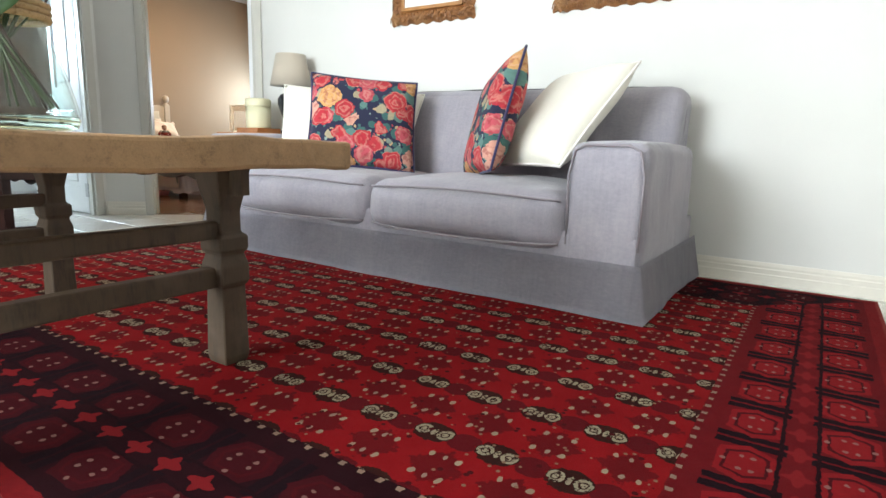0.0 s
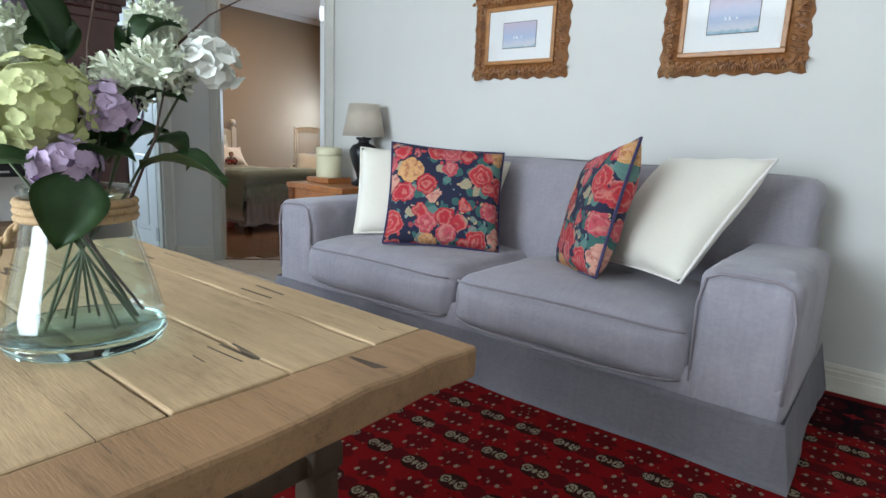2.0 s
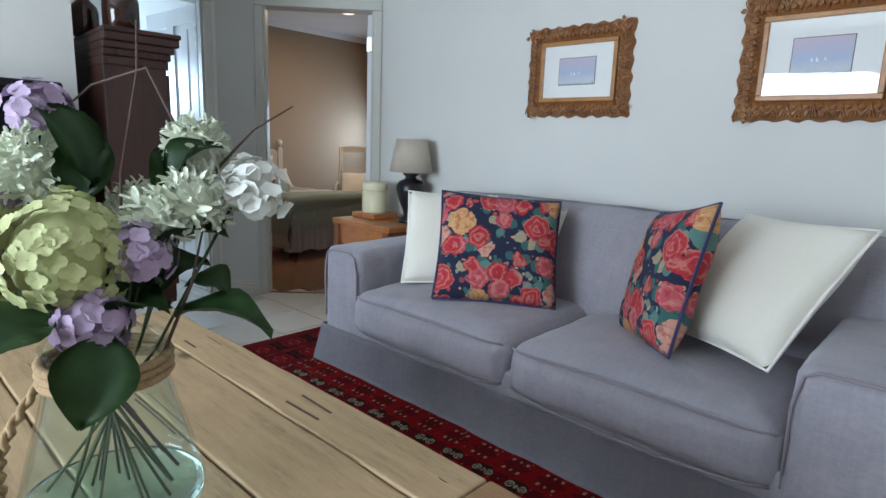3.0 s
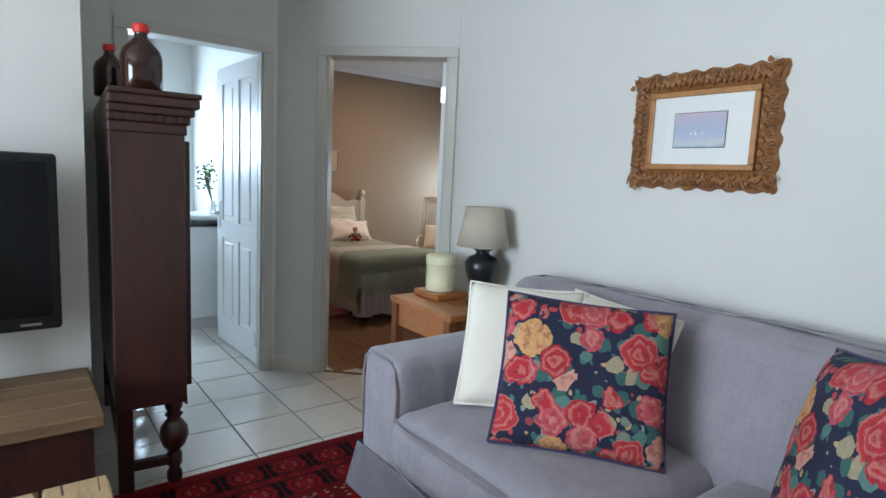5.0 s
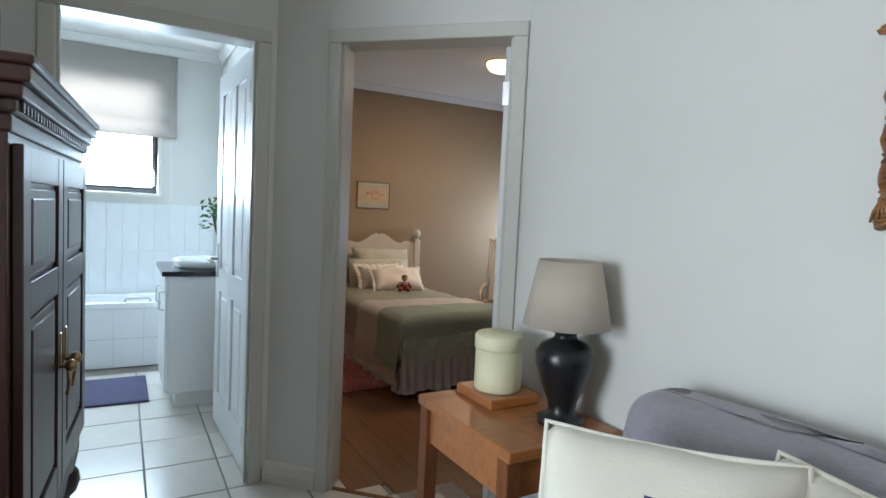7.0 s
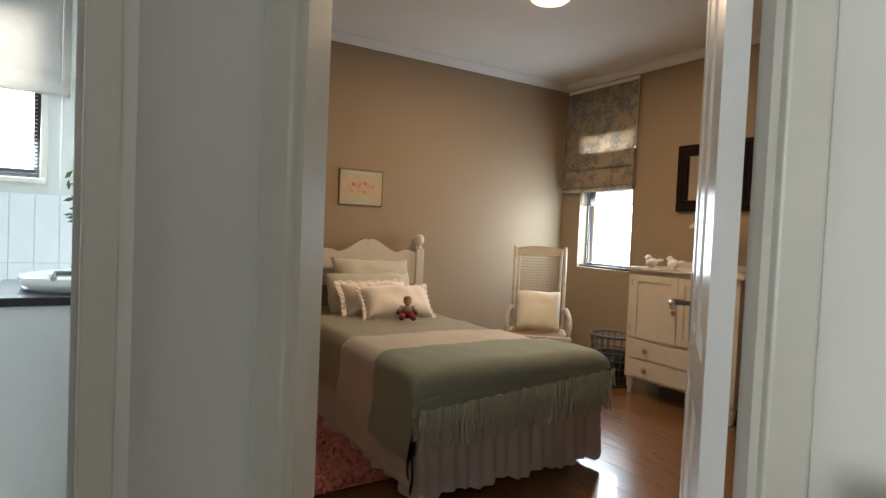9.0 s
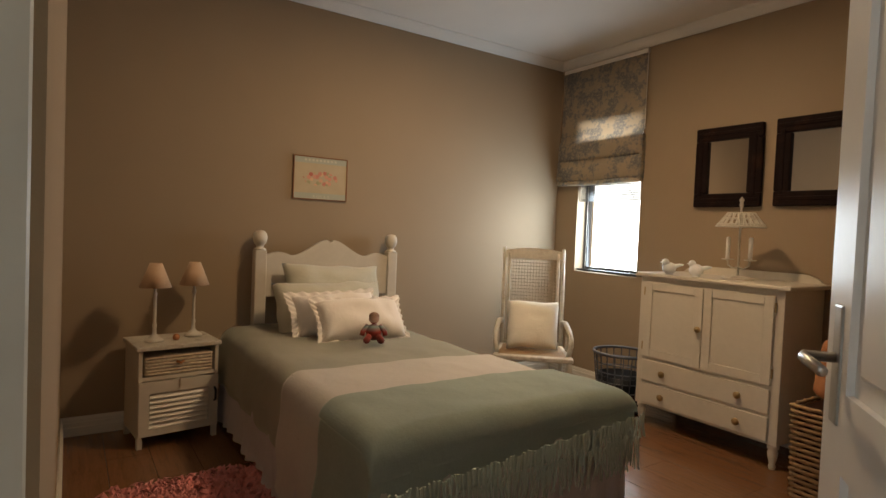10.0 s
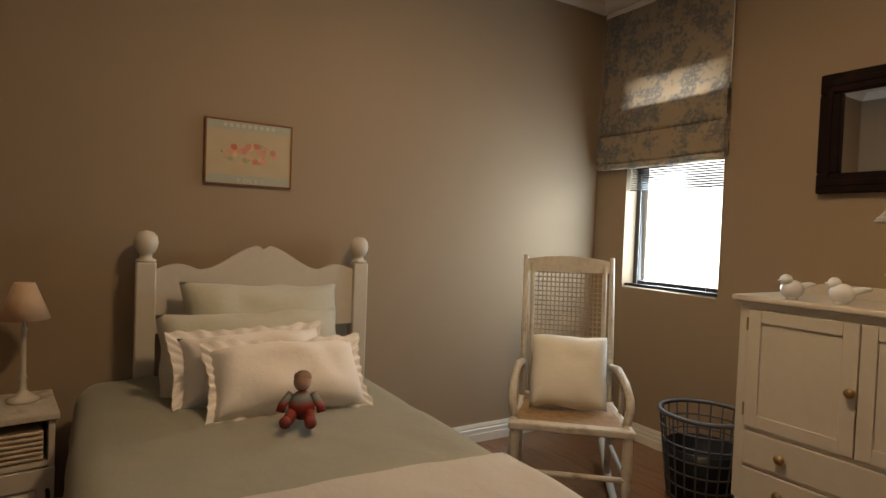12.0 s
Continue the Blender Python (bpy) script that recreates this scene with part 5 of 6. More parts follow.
def bed():
    b = thing("single_bed", pose(0, 0, 0), "single bed with a cream painted scalloped headboard and valance", "bed")
    for y in (3.432, 4.318):
        p = part("post", bx(-7.135, -7.065, y - 0.035, y + 0.035, 0, 1.0, 0.006), PAINTW, b)
        part("finial", turned([(0.0, 1.0), (0.036, 1.0), (0.036, 1.008), (0.022, 1.015), (0.022, 1.03), (0.032, 1.038), (0.040, 1.056), (0.043, 1.076), (0.039, 1.098), (0.025, 1.116), (0.0, 1.122)], 28, (-7.10, y, 0)), PAINTW, p, "turned ball finial", smooth=True)
    bm = bmesh.new()
    n = 60
    cols = []
    for i in range(n + 1):
        f = -1 + 2 * i / n
        y = 3.875 + 0.41 * f
        a = abs(f)
        z = 0.97 + (0.105 * (0.5 + 0.5 * math.cos(math.pi * min(1, a / 0.62))) if a < 0.62 else 0.022 * math.sin(math.pi * (a - 0.62) / 0.38)) - 0.02 * math.exp(-(f / 0.035) ** 2)
        cols.append([bm.verts.new((x, y, zz)) for x, zz in ((-7.115, 0.72), (-7.085, 0.72), (-7.085, z), (-7.115, z))])
    for a, c in zip(cols, cols[1:]):
        for k in range(4):
            bm.faces.new((a[k], c[k], c[(k + 1) % 4], a[(k + 1) % 4]))
    bm.faces.new(cols[0]), bm.faces.new(cols[-1])
    part("headboard", bm, PAINTW, b, "scalloped cream headboard panel")
    part("lower_rail", bx(-7.115, -7.085, 3.485, 4.28, 0.40, 0.47, 0.004), PAINTW, b)
    part("mattress", soft(-7.05, -5.07, 3.235, 4.245, 0.28, 0.53, 0.05, 12), WHITEC, b, smooth=True)
    part("base", bx(-7.04, -5.10, 3.26, 4.22, 0.12, 0.28, 0.01), SKIRTC, b)
    for x in (-6.95, -5.2):
        for y in (3.32, 4.16):
            part("leg", bx(x - 0.03, x + 0.03, y - 0.03, y + 0.03, 0, 0.12), DARKW, b)
    # gathered valance
    bm = bmesh.new()
    path = [(-7.0, 3.215), (-5.05, 3.215), (-5.05, 4.265), (-7.0, 4.265)]
    ring = []
    for (ax, ay), (cx, cy) in zip(path, path[1:]):
        m = 90
        for i in range(m):
            f = i / m
            x, y = ax + (cx - ax) * f, ay + (cy - ay) * f
            nx, ny = (cy - ay), -(cx - ax)
            ln = math.hypot(nx, ny)
            col = []
            for j in range(6):
                k = j / 5
                o = (0.012 * math.sin(i * 1.05) + 0.008 * math.sin(i * 0.43 + 1)) * k + 0.02 * k
                col.append(bm.verts.new((x + nx / ln * o, y + ny / ln * o, 0.34 - (0.285 + 0.012 * math.sin(i * 0.3)) * k)))
            ring.append(col)
    for a, c in zip(ring, ring[1:]):
        for j in range(5):
            bm.faces.new((a[j], c[j], c[j + 1], a[j + 1]))
    bmesh.ops.solidify(bm, geom=bm.faces[:], thickness=0.004)
    part("valance", bm, SKIRTC, b, "gathered pale lilac valance", smooth=True)


bed()
tagged(sheet(-7.06, -5.06, 3.215, 4.265, 0.548, 0.30, 0.26, 0.2, SAGE, "duvet", ""), "smooth sage green duvet cover on the single bed", "duvet")
tagged(sheet(-5.84, -5.045, 3.21, 4.27, 0.553, 0.46, 0.25, 0.22, BLANKET, "white_blanket", "", lift=0.008, seed=2.0, skew=0.05), "cream white blanket spread across the foot of the bed", "blanket")


def fringe(edge, length, parent, material):
    bm = bmesh.new()
    rnd = random.Random(3)
    for p, down in edge:
        for q in range(2):
            a = Vector(p) + Vector((rnd.uniform(-0.004, 0.004), rnd.uniform(-0.006, 0.006), 0))
            pts = [a, a + Vector((rnd.uniform(-0.004, 0.008), rnd.uniform(-0.008, 0.008), -length * 0.5)), a + Vector((rnd.uniform(-0.008, 0.012), rnd.uniform(-0.014, 0.014), -length * rnd.uniform(0.8, 1.1)))]
            tube(bm, pts, 0.0035, 4, 0.0022)
    return tagged(part("fringe", bm, material, parent, "knotted wool fringe"), kind="stuff")


def throws():
    lo = tagged(sheet(-5.44, -5.04, 3.205, 4.275, 0.556, 0.36, 0.16, 0.165, GREEN, "green_throw", "", lift=0.016, seed=3.0, wave=0.007, tilt=0.05), "sea green woven throw with a fringe over the bed end", "throw")
    fringe([((-5.005, 3.20 + 1.08 * i / 74, 0.425 - 0.05 * (1 - i / 74) + 0.006 * math.sin(i)), 1) for i in range(75)], 0.12, lo, GREEN)
    up = tagged(sheet(-5.43, -5.035, 3.20, 4.28, 0.560, 0.05, 0.05, 0.07, GREEN, "green_throw", "", lift=0.024, seed=5.0, wave=0.005, tilt=0.075), "upper fold of the sea green fringed throw", "throw")
    fringe([((-4.995, 3.20 + 1.09 * i / 74, 0.505 - 0.075 * (1 - i / 74) + 0.005 * math.sin(i * 1.3)), 1) for i in range(75)], 0.085, up, GREEN)


throws()


def bed_pillow(origin, ex, ey, w, h, t, material, label, seed, frill=0.0, name="bed_pillow"):
    p = thing(name, basis(origin, ex, ey), label, "pillow", "pillows on the bed")
    part("case", pillow(w, h, t, 24, 0.035, 0.016, seed), material, p, smooth=True)
    if frill:
        bm = bmesh.new()
        inner, outer = [], []
        m = 160
        for i in range(m):
            a = 4 * i / m
            k, f = int(a), -1 + 2 * (a - int(a))
            u, v = ((f, -1), (1, f), (-f, 1), (-1, -f))[k]
            x, y = u * w / 2, v * h / 2
            inner.append(bm.verts.new((x * 0.90, y * 0.86, 0)))
            fl = frill * (1 + 0.35 * noise.noise((x * 14, y * 14, seed)))
            cx, cy = 1 - 0.10 * (1 - v * v), 1 - 0.10 * (1 - u * u)
            outer.append(bm.verts.new((x * cx + fl * u, y * cy + fl * v, 0.009 * math.sin(i * 1.25) + 0.012 * noise.noise((x * 9, y * 9, seed + 3)))))
        for i in range(m):
            j = (i + 1) % m
            bm.faces.new((inner[i], inner[j], outer[j], outer[i]))
        part("frill", bm, material, p, smooth=True)


bed_pillow((-6.97, 3.86, 0.75), (0, 1, -0.04), (-0.10, 0, 0.36), 0.64, 0.35, 0.15, SAGE, "sage green pillow standing against the headboard", 1)
bed_pillow((-6.84, 3.79, 0.675), (0, 1, 0.0), (-0.16, 0, 0.30), 0.68, 0.33, 0.18, SAGE, "sage green pillow leaning on the one behind", 2)
bed_pillow((-6.65, 3.74, 0.665), (0.05, 1, 0.03), (-0.15, 0, 0.2), 0.48, 0.25, 0.16, WHITEC, "white cotton pillow with frilled ends and ribbon ties", 3, 0.035)
bed_pillow((-6.49, 3.825, 0.655), (0.03, 1, -0.01), (-0.17, 0, 0.2), 0.50, 0.25, 0.17, WHITEC, "small white cotton pillow with a soft frilled border", 4, 0.03)


def doll():
    bm = bmesh.new()
    ball(bm, (0, 0, 0.045), 0.04, 14, (1, 1, 1.1))
    ball(bm, (0, 0, 0.115), 0.027, 14)
    ball(bm, (-0.005, 0, 0.128), 0.026, 10, (1, 1.05, 0.8))
    for s in (-1, 1):
        tube(bm, [(0.01, 0.02 * s, 0.03), (0.05, 0.03 * s, 0.02), (0.075, 0.035 * s, 0.016)], 0.017, 8)
        ball(bm, (0.08, 0.036 * s, 0.018), 0.018, 8)
        tube(bm, [(0, 0.03 * s, 0.08), (0.015, 0.055 * s, 0.05), (0.02, 0.06 * s, 0.03)], 0.013, 8)
    n = Nodes("painted_doll")
    z = n.node("ShaderNodeSeparateXYZ", {0: n.co}).outputs[2]
    c = n.ramp(n.math("MULTIPLY", z, 6.0), [(0.0, (0.10, 0.02, 0.015)), (0.30, (0.28, 0.03, 0.02)), (0.46, (0.18, 0.26, 0.26)), (0.56, (0.35, 0.03, 0.03)), (0.60, (0.62, 0.42, 0.34)), (0.78, (0.26, 0.15, 0.10))])
    ob = part("clown_doll", bm, n.done(c, 0.7), smooth=True)
    ob.matrix_world = pose(-6.285, 3.80, 0.578, 0, 0, -25)
    tagged(ob, "small clown doll in dark red and teal on the bed", "doll")


doll()


def wall_sign():
    s = thing("wall_sign", pose(-7.176, 3.826, 1.463), "faded enamel rose sign on the wall over the bed", "sign")
    part("plate", bx(0.0, 0.006, -0.178, 0.178, -0.136, 0.136, 0.002), ROSES, s)
    bm = bmesh.new()
    for a in ((-0.180, 0.180, 0.132, 0.138), (-0.180, 0.180, -0.138, -0.132), (-0.182, -0.176, -0.138, 0.138), (0.176, 0.182, -0.138, 0.138)):
        box(bm, 0.0, 0.009, a[0], a[1], a[2], a[3])
    part("rim", bm, DARKTAN, s)
    for k in range(9):
        part("letter_bar", bx(0.006, 0.0075, -0.11 + 0.025 * k, -0.096 + 0.025 * k, 0.108, 0.122), SAGE, s)
    for k, ch in enumerate("ROSES"):
        cu = bpy.data.curves.new("letter", "FONT")
        cu.body, cu.size, cu.extrude = ch, 0.028, 0.0006
        lt = new("letter", bpy.data.meshes.new_from_object(bpy.data.objects.new("t", cu)))
        lt.data.materials.append(SAGE)
        lt.parent = s
        lt.matrix_basis = basis((0.0068, -0.052 + 0.025 * k, -0.127), (0, 1, 0), (0, 0, 1))


wall_sign()


def nightstand():
    m = Matrix.Translation((-6.985, 2.95, 0)) @ Matrix.Rotation(radians(7), 4, "Z")
    s = thing("nightstand", m, "white slatted bedside cabinet with a wicker drawer beside the bed", "nightstand")
    w, d, h = 0.195, 0.15, 0.52
    part("top", bx(-d - 0.01, d + 0.012, -w - 0.012, w + 0.012, h - 0.022, h, 0.004), CHIPPED, s)
    for y in (-w, w - 0.018):
        part("side_panel", bx(-d, d, y, y + 0.018, 0.05, h - 0.022, 0.002), PAINTW, s)
    part("back_panel", bx(-d, -d + 0.01, -w + 0.018, w - 0.018, 0.06, h - 0.022), PAINTW, s)
    for z in (0.06, 0.345):
        part("shelf", bx(-d + 0.01, d - 0.004, -w + 0.018, w - 0.018, z, z + 0.018), PAINTW, s)
    for y in (-w + 0.012, w - 0.012):
        for x in (-d + 0.015, d - 0.015):
            part("leg", bx(x - 0.014, x + 0.014, y - 0.012, y + 0.012, 0, 0.05), PAINTW, s)
    door = bmesh.new()
    box(door, d - 0.004, d + 0.012, -w + 0.002, -w + 0.05, 0.065, 0.34), box(door, d - 0.004, d + 0.012, w - 0.05, w - 0.002, 0.065, 0.34)
    box(door, d - 0.004, d + 0.012, -w + 0.05, w - 0.05, 0.065, 0.10), box(door, d - 0.004, d + 0.012, -w + 0.05, w - 0.05, 0.28, 0.34)
    dr = part("door", door, PAINTW, s)
    for k in range(7):
        sl = part("slat", bx(-0.003, 0.003, -w + 0.052, w - 0.052, -0.015, 0.015), PAINTW, dr)
        sl.matrix_basis = pose(d + 0.003, 0, 0.115 + 0.025 * k, 0, -35, 0)
    part("handle", rod((d + 0.01, w - 0.02, 0.20), (d + 0.03, w - 0.02, 0.21), (d + 0.03, w - 0.02, 0.26), (d + 0.01, w - 0.02, 0.27), r=0.006), BLACKP, dr, smooth=True)
    part("drop_pull", rod((d + 0.015, 0, 0.35), (d + 0.02, 0, 0.30), r=0.004), WICKERL, dr)
    b = part("wicker_drawer", bx(-d + 0.03, d - 0.012, -w + 0.03, w - 0.03, 0.366, 0.465, 0.01), WICKERL, s, "woven pale wicker drawer")
    for r in range(6):
        bm = bmesh.new()
        tube(bm, [(d - 0.008 + 0.006 * math.sin(i * math.pi + r * math.pi), -w + 0.032 + (2 * w - 0.064) * i / 30, 0.374 + r * 0.0165) for i in range(31)], 0.0075, 6)
        part("weave", bm, WICKERL, b, smooth=True)
    part("toggle", rod((d, -0.015, 0.43), (d + 0.02, 0.0, 0.425), (d, 0.015, 0.43), r=0.007), ORANGEW, b)
    for x, y, lb in ((-6.94, 2.856, "slim white candlestick lamp with a peach cone shade"), (-7.03, 3.06, "slim white candlestick lamp with a peach shade, set back")):
        l = thing("bedside_lamp", pose(x, y, 0.521), lb, "lamp", "bedside lamps")
        part("base", turned([(0.0, 0.0), (0.046, 0.0), (0.048, 0.008), (0.036, 0.016), (0.02, 0.028), (0.011, 0.04), (0.009, 0.07), (0.012, 0.08), (0.008, 0.10), (0.008, 0.24), (0.012, 0.25), (0.006, 0.26), (0.006, 0.36), (0.0, 0.36)], 24), PAINTW, l, smooth=True)
        part("shade", turned([(0.078, 0.285), (0.030, 0.41), (0.028, 0.41), (0.076, 0.285)], 36), SHADE_P, l, "peach fabric shade", smooth=True)
    o = thing("ornament", pose(-6.93, 2.96, 0.521), "tiny red and gold ornament on the nightstand", "ornament")
    part("body", ball(bmesh.new(), (0, 0, 0.018), 0.018, 10, (1.3, 1, 1)), TERRA, o, smooth=True)


nightstand()


def rocking_chair():
    m = basis((-6.43, 5.04, 0), (-0.65, -0.76, 0), (0.76, -0.65, 0))
    c = thing("rocking_chair", m, "white chipped-paint rocking chair with a cane back", "rocking chair")
    tops = 1.06
    for s in (-1, 1):
        part("back_post", rod((0.20 * s, -0.18, 0.40), (0.205 * s, -0.26, 0.72), (0.21 * s, -0.37, tops), r=0.016, r1=0.012), CHIPPED, c, smooth=True)
        part("inner_post", rod((0.165 * s, -0.185, 0.42), (0.17 * s, -0.262, 0.72), (0.175 * s, -0.36, 1.03), r=0.011), CHIPPED, c, smooth=True)
        part("front_leg", turned([(0.0, 0.09), (0.014, 0.09), (0.019, 0.20), (0.015, 0.22), (0.022, 0.26), (0.02, 0.38), (0.016, 0.43), (0.0, 0.43)], 14, (0.225 * s, 0.20, 0)), CHIPPED, c, smooth=True)
        part("rear_leg", rod((0.205 * s, -0.17, 0.43), (0.205 * s, -0.20, 0.07), r=0.016), CHIPPED, c, smooth=True)
        part("rocker", rod(*[(0.215 * s, -0.48 + 0.9 * i / 14, 0.02 + 0.42 * (i / 14 - 0.52) ** 2) for i in range(15)], r=0.018), CHIPPED, c, smooth=True)
        arm = [(0.205 * s, -0.22, 0.615), (0.222 * s, -0.10, 0.63), (0.235 * s, 0.04, 0.605), (0.24 * s, 0.12, 0.565), (0.238 * s, 0.145, 0.525), (0.232 * s, 0.14, 0.48), (0.225 * s, 0.14, 0.44)]
        part("arm", rod(*arm, r=0.017), CHIPPED, c, smooth=True)
        part("spindle", rod((0.225 * s, -0.02, 0.43), (0.228 * s, -0.02, 0.615), r=0.010), CHIPPED, c, smooth=True)
        part("side_stretcher", rod((0.215 * s, -0.18, 0.22), (0.222 * s, 0.20, 0.22), r=0.010), CHIPPED, c, smooth=True)
    part("front_stretcher", rod((-0.22, 0.20, 0.22), (0.22, 0.20, 0.22), r=0.013), CHIPPED, c, smooth=True)
    bm = bmesh.new()
    cols = []
    for i in range(21):
        f = -1 + i / 10
        z = 1.045 + 0.018 * (1 - f * f)
        cols.append([bm.verts.new((0.2 * f, y, zz)) for y, zz in ((-0.372, 0.995), (-0.347, 0.995), (-0.36, z), (-0.385, z))])
    for a, b in zip(cols, cols[1:]):
        for k in range(4):
            bm.faces.new((a[k], b[k], b[(k + 1) % 4], a[(k + 1) % 4]))
    bm.faces.new(cols[0]), bm.faces.new(cols[-1])
    part("crest_rail", bm, CHIPPED, c)
    part("lower_rail", rod((-0.19, -0.19, 0.46), (0.19, -0.19, 0.46), r=0.014), CHIPPED, c, smooth=True)
    # woven cane back
    def bp(u, v):
        return (0.165 * u, -0.20 - 0.155 * v - 0.03 * math.sin(math.pi * v), 0.47 + 0.53 * v)
    for k in range(17):
        u = -1 + k / 8
        part("cane_strand", rod(*[bp(u, j / 6) for j in range(7)], r=0.0032, seg=4), CANE, c)
    for k in range(26):
        v = (k + 0.5) / 26
        part("cane_strand", rod(*[bp(-1 + j / 2, v) for j in range(5)], r=0.0032, seg=4), CANE, c)
    bm = bmesh.new()
    for a in ((-0.25, 0.25, 0.17, 0.225), (-0.22, 0.22, -0.21, -0.16)):
        box(bm, a[0], a[1], a[2], a[3], 0.415, 0.45, 0.008)
    for s in (-1, 1):
        tube(bm, [(0.232 * s, 0.19, 0.433), (0.20 * s, -0.18, 0.433)], 0.02, 8)
    part("seat_frame", bm, CHIPPED, c)
    for ob in c.children:
        for v in ob.data.vertices:
            z = v.co.z
            v.co.z = z * 0.89 if z < 0.6 else 0.534 + (z - 0.6) * 1.143
    part("cane_seat", soft(-0.22, 0.22, -0.17, 0.18, 0.380, 0.400, 0.008, 10, (0, 0, -0.01)), WICKER, c, "brown woven cane seat", smooth=True)
    p = thing("chair_cushion", m @ basis((0, -0.07, 0.555), (1, 0, 0), (0, -0.12, 0.30)), "plain cream square cushion on the rocking chair", "cushion")
    part("cover", pillow(0.34, 0.33, 0.12, 18, 0.03, 0.012, 8), CREAM, p, smooth=True)


rocking_chair()


def wire_basket():
    b = thing("wire_basket", pose(-6.16, 5.62, 0), "round dark grey wire waste basket on the floor", "basket")
    def ring(r, z):
        return [(r * math.cos(a), r * math.sin(a), z) for a in [2 * math.pi * i / 28 for i in range(29)]]
    for k in range(7):
        f = k / 6
        part("hoop", rod(*ring(0.145 + 0.045 * f, 0.02 + 0.37 * f), r=0.010 if k == 6 else 0.004, seg=6), WIRE, b, smooth=True)
    for k in range(22):
        a = 2 * math.pi * k / 22
        part("wire", rod((0.145 * math.cos(a), 0.145 * math.sin(a), 0.01), (0.19 * math.cos(a), 0.19 * math.sin(a), 0.39), r=0.004, seg=5), WIRE, b)
    part("liner", turned([(0.0, 0.005), (0.138, 0.005), (0.165, 0.24), (0.16, 0.24), (0.13, 0.012), (0.0, 0.012)], 28), BLACKP, b, "dark liner", smooth=True)


wire_basket()


def dresser():
    d = thing("dresser", pose(-5.95, 5.50, 0), "cream painted cabinet with two doors over two drawers", "dresser")
    W, Dp = 0.865, 0.43
    part("body", bx(0.0, W, 0.0, Dp, 0.13, 0.93, 0.004), PAINTW, d)
    part("top", bx(-0.02, W + 0.04, -0.035, Dp + 0.005, 0.931, 0.955, 0.008, 3), PAINTW, d)
    bm = bmesh.new()
    cols = []
    for i in range(31):
        f = i / 30
        z = 0.956 + 0.045 * min(1, 9 * f) ** 0.5 * min(1, 9 * (1 - f)) ** 0.5
        cols.append([bm.verts.new((0.02 + (W - 0.02) * f, y, zz)) for y, zz in ((Dp - 0.025, 0.954), (Dp - 0.005, 0.954), (Dp - 0.005, z), (Dp - 0.025, z))])
    for a, b in zip(cols, cols[1:]):
        for k in range(4):
            bm.faces.new((a[k], b[k], b[(k + 1) % 4], a[(k + 1) % 4]))
    bm.faces.new(cols[0]), bm.faces.new(cols[-1])
    part("gallery", bm, PAINTW, d, "low shaped back rail")
    for x0, x1, kx in ((0.045, 0.43, 0.405), (0.435, 0.82, 0.46)):
        z0, z1, st = 0.435, 0.90, 0.05
        dr = part("door", bx(x0 + 0.003, x1 - 0.003, -0.007, -0.001, z0 + 0.003, z1 - 0.003), PAINTW, d)
        for a in (x0, x1 - st):
            part("stile", bx(a, a + st, -0.016, -0.001, z0, z1, 0.002, 1), PAINTW, dr)
        for a in (z0, z1 - st):
            part("rail", bx(x0 + st, x1 - st, -0.0155, -0.001, a, a + st, 0.002, 1), PAINTW, dr)
        if kx < 0.43:
            part("knob", turned([(0.0, 0.0), (0.008, 0.0), (0.008, 0.012), (0.018, 0.018), (0.017, 0.026), (0.0, 0.03)], 16), BRASS, dr, "antique brass knob", smooth=True).matrix_basis = basis((0.418, -0.016, 0.66), (1, 0, 0), (0, 0, 1))
        for z in (0.50, 0.84):
            hx_ = x0 - 0.006 if x0 < 0.2 else x1 + 0.006
            part("hinge", rod((hx_, -0.010, z - 0.025), (hx_, -0.010, z + 0.025), r=0.005), BRASS, dr)
    for z0, z1 in ((0.285, 0.415), (0.145, 0.27)):
        dr = part("drawer", bx(0.045, 0.82, -0.014, -0.001, z0, z1, 0.004), PAINTW, d)
        for x in (0.20, 0.665):
            k = part("knob", turned([(0.0, 0.0), (0.008, 0.0), (0.008, 0.012), (0.02, 0.018), (0.019, 0.026), (0.0, 0.03)], 16), BRASS, dr, "antique brass knob", smooth=True)
            k.matrix_basis = basis((x, -0.014, (z0 + z1) / 2), (1, 0, 0), (0, 0, 1))
    for x in (0.03, W - 0.03):
        for y in (0.03, Dp - 0.03):
            part("leg", turned([(0.0, 0.0), (0.014, 0.0), (0.018, 0.015), (0.014, 0.03), (0.022, 0.06), (0.026, 0.09), (0.02, 0.10), (0.028, 0.11), (0.028, 0.135), (0.0, 0.135)], 18, (x, y, 0)), PAINTW, d, smooth=True)


dresser()


def bird(x, y, turn, label):
    b = thing("ceramic_bird", Matrix.Translation((x, y, 0.956)) @ Matrix.Rotation(radians(turn), 4, "Z") @ Matrix.Scale(0.86, 4), label, "ornament", "ceramic birds")
    bm = ball(bmesh.new(), (0, 0, 0.045), 0.042, 16, (1.15, 0.9, 1.0))
    ball(bm, (0.028, 0, 0.085), 0.026, 14)
    tube(bm, [(-0.03, 0, 0.055), (-0.075, 0, 0.068), (-0.10, 0, 0.07)], 0.018, 8, 0.006)
    tube(bm, [(0.05, 0, 0.085), (0.066, 0, 0.082)], 0.007, 6, 0.001)
    lathe(bm, [(0.0, 0.0), (0.024, 0.0), (0.024, 0.012), (0.0, 0.012)], 14)
    part("body", bm, PORC, b, smooth=True)


bird(-5.75, 5.49, -120, "white glazed ceramic bird on the dresser")
bird(-5.60, 5.53, 190, "white glazed ceramic bird with its tail out")


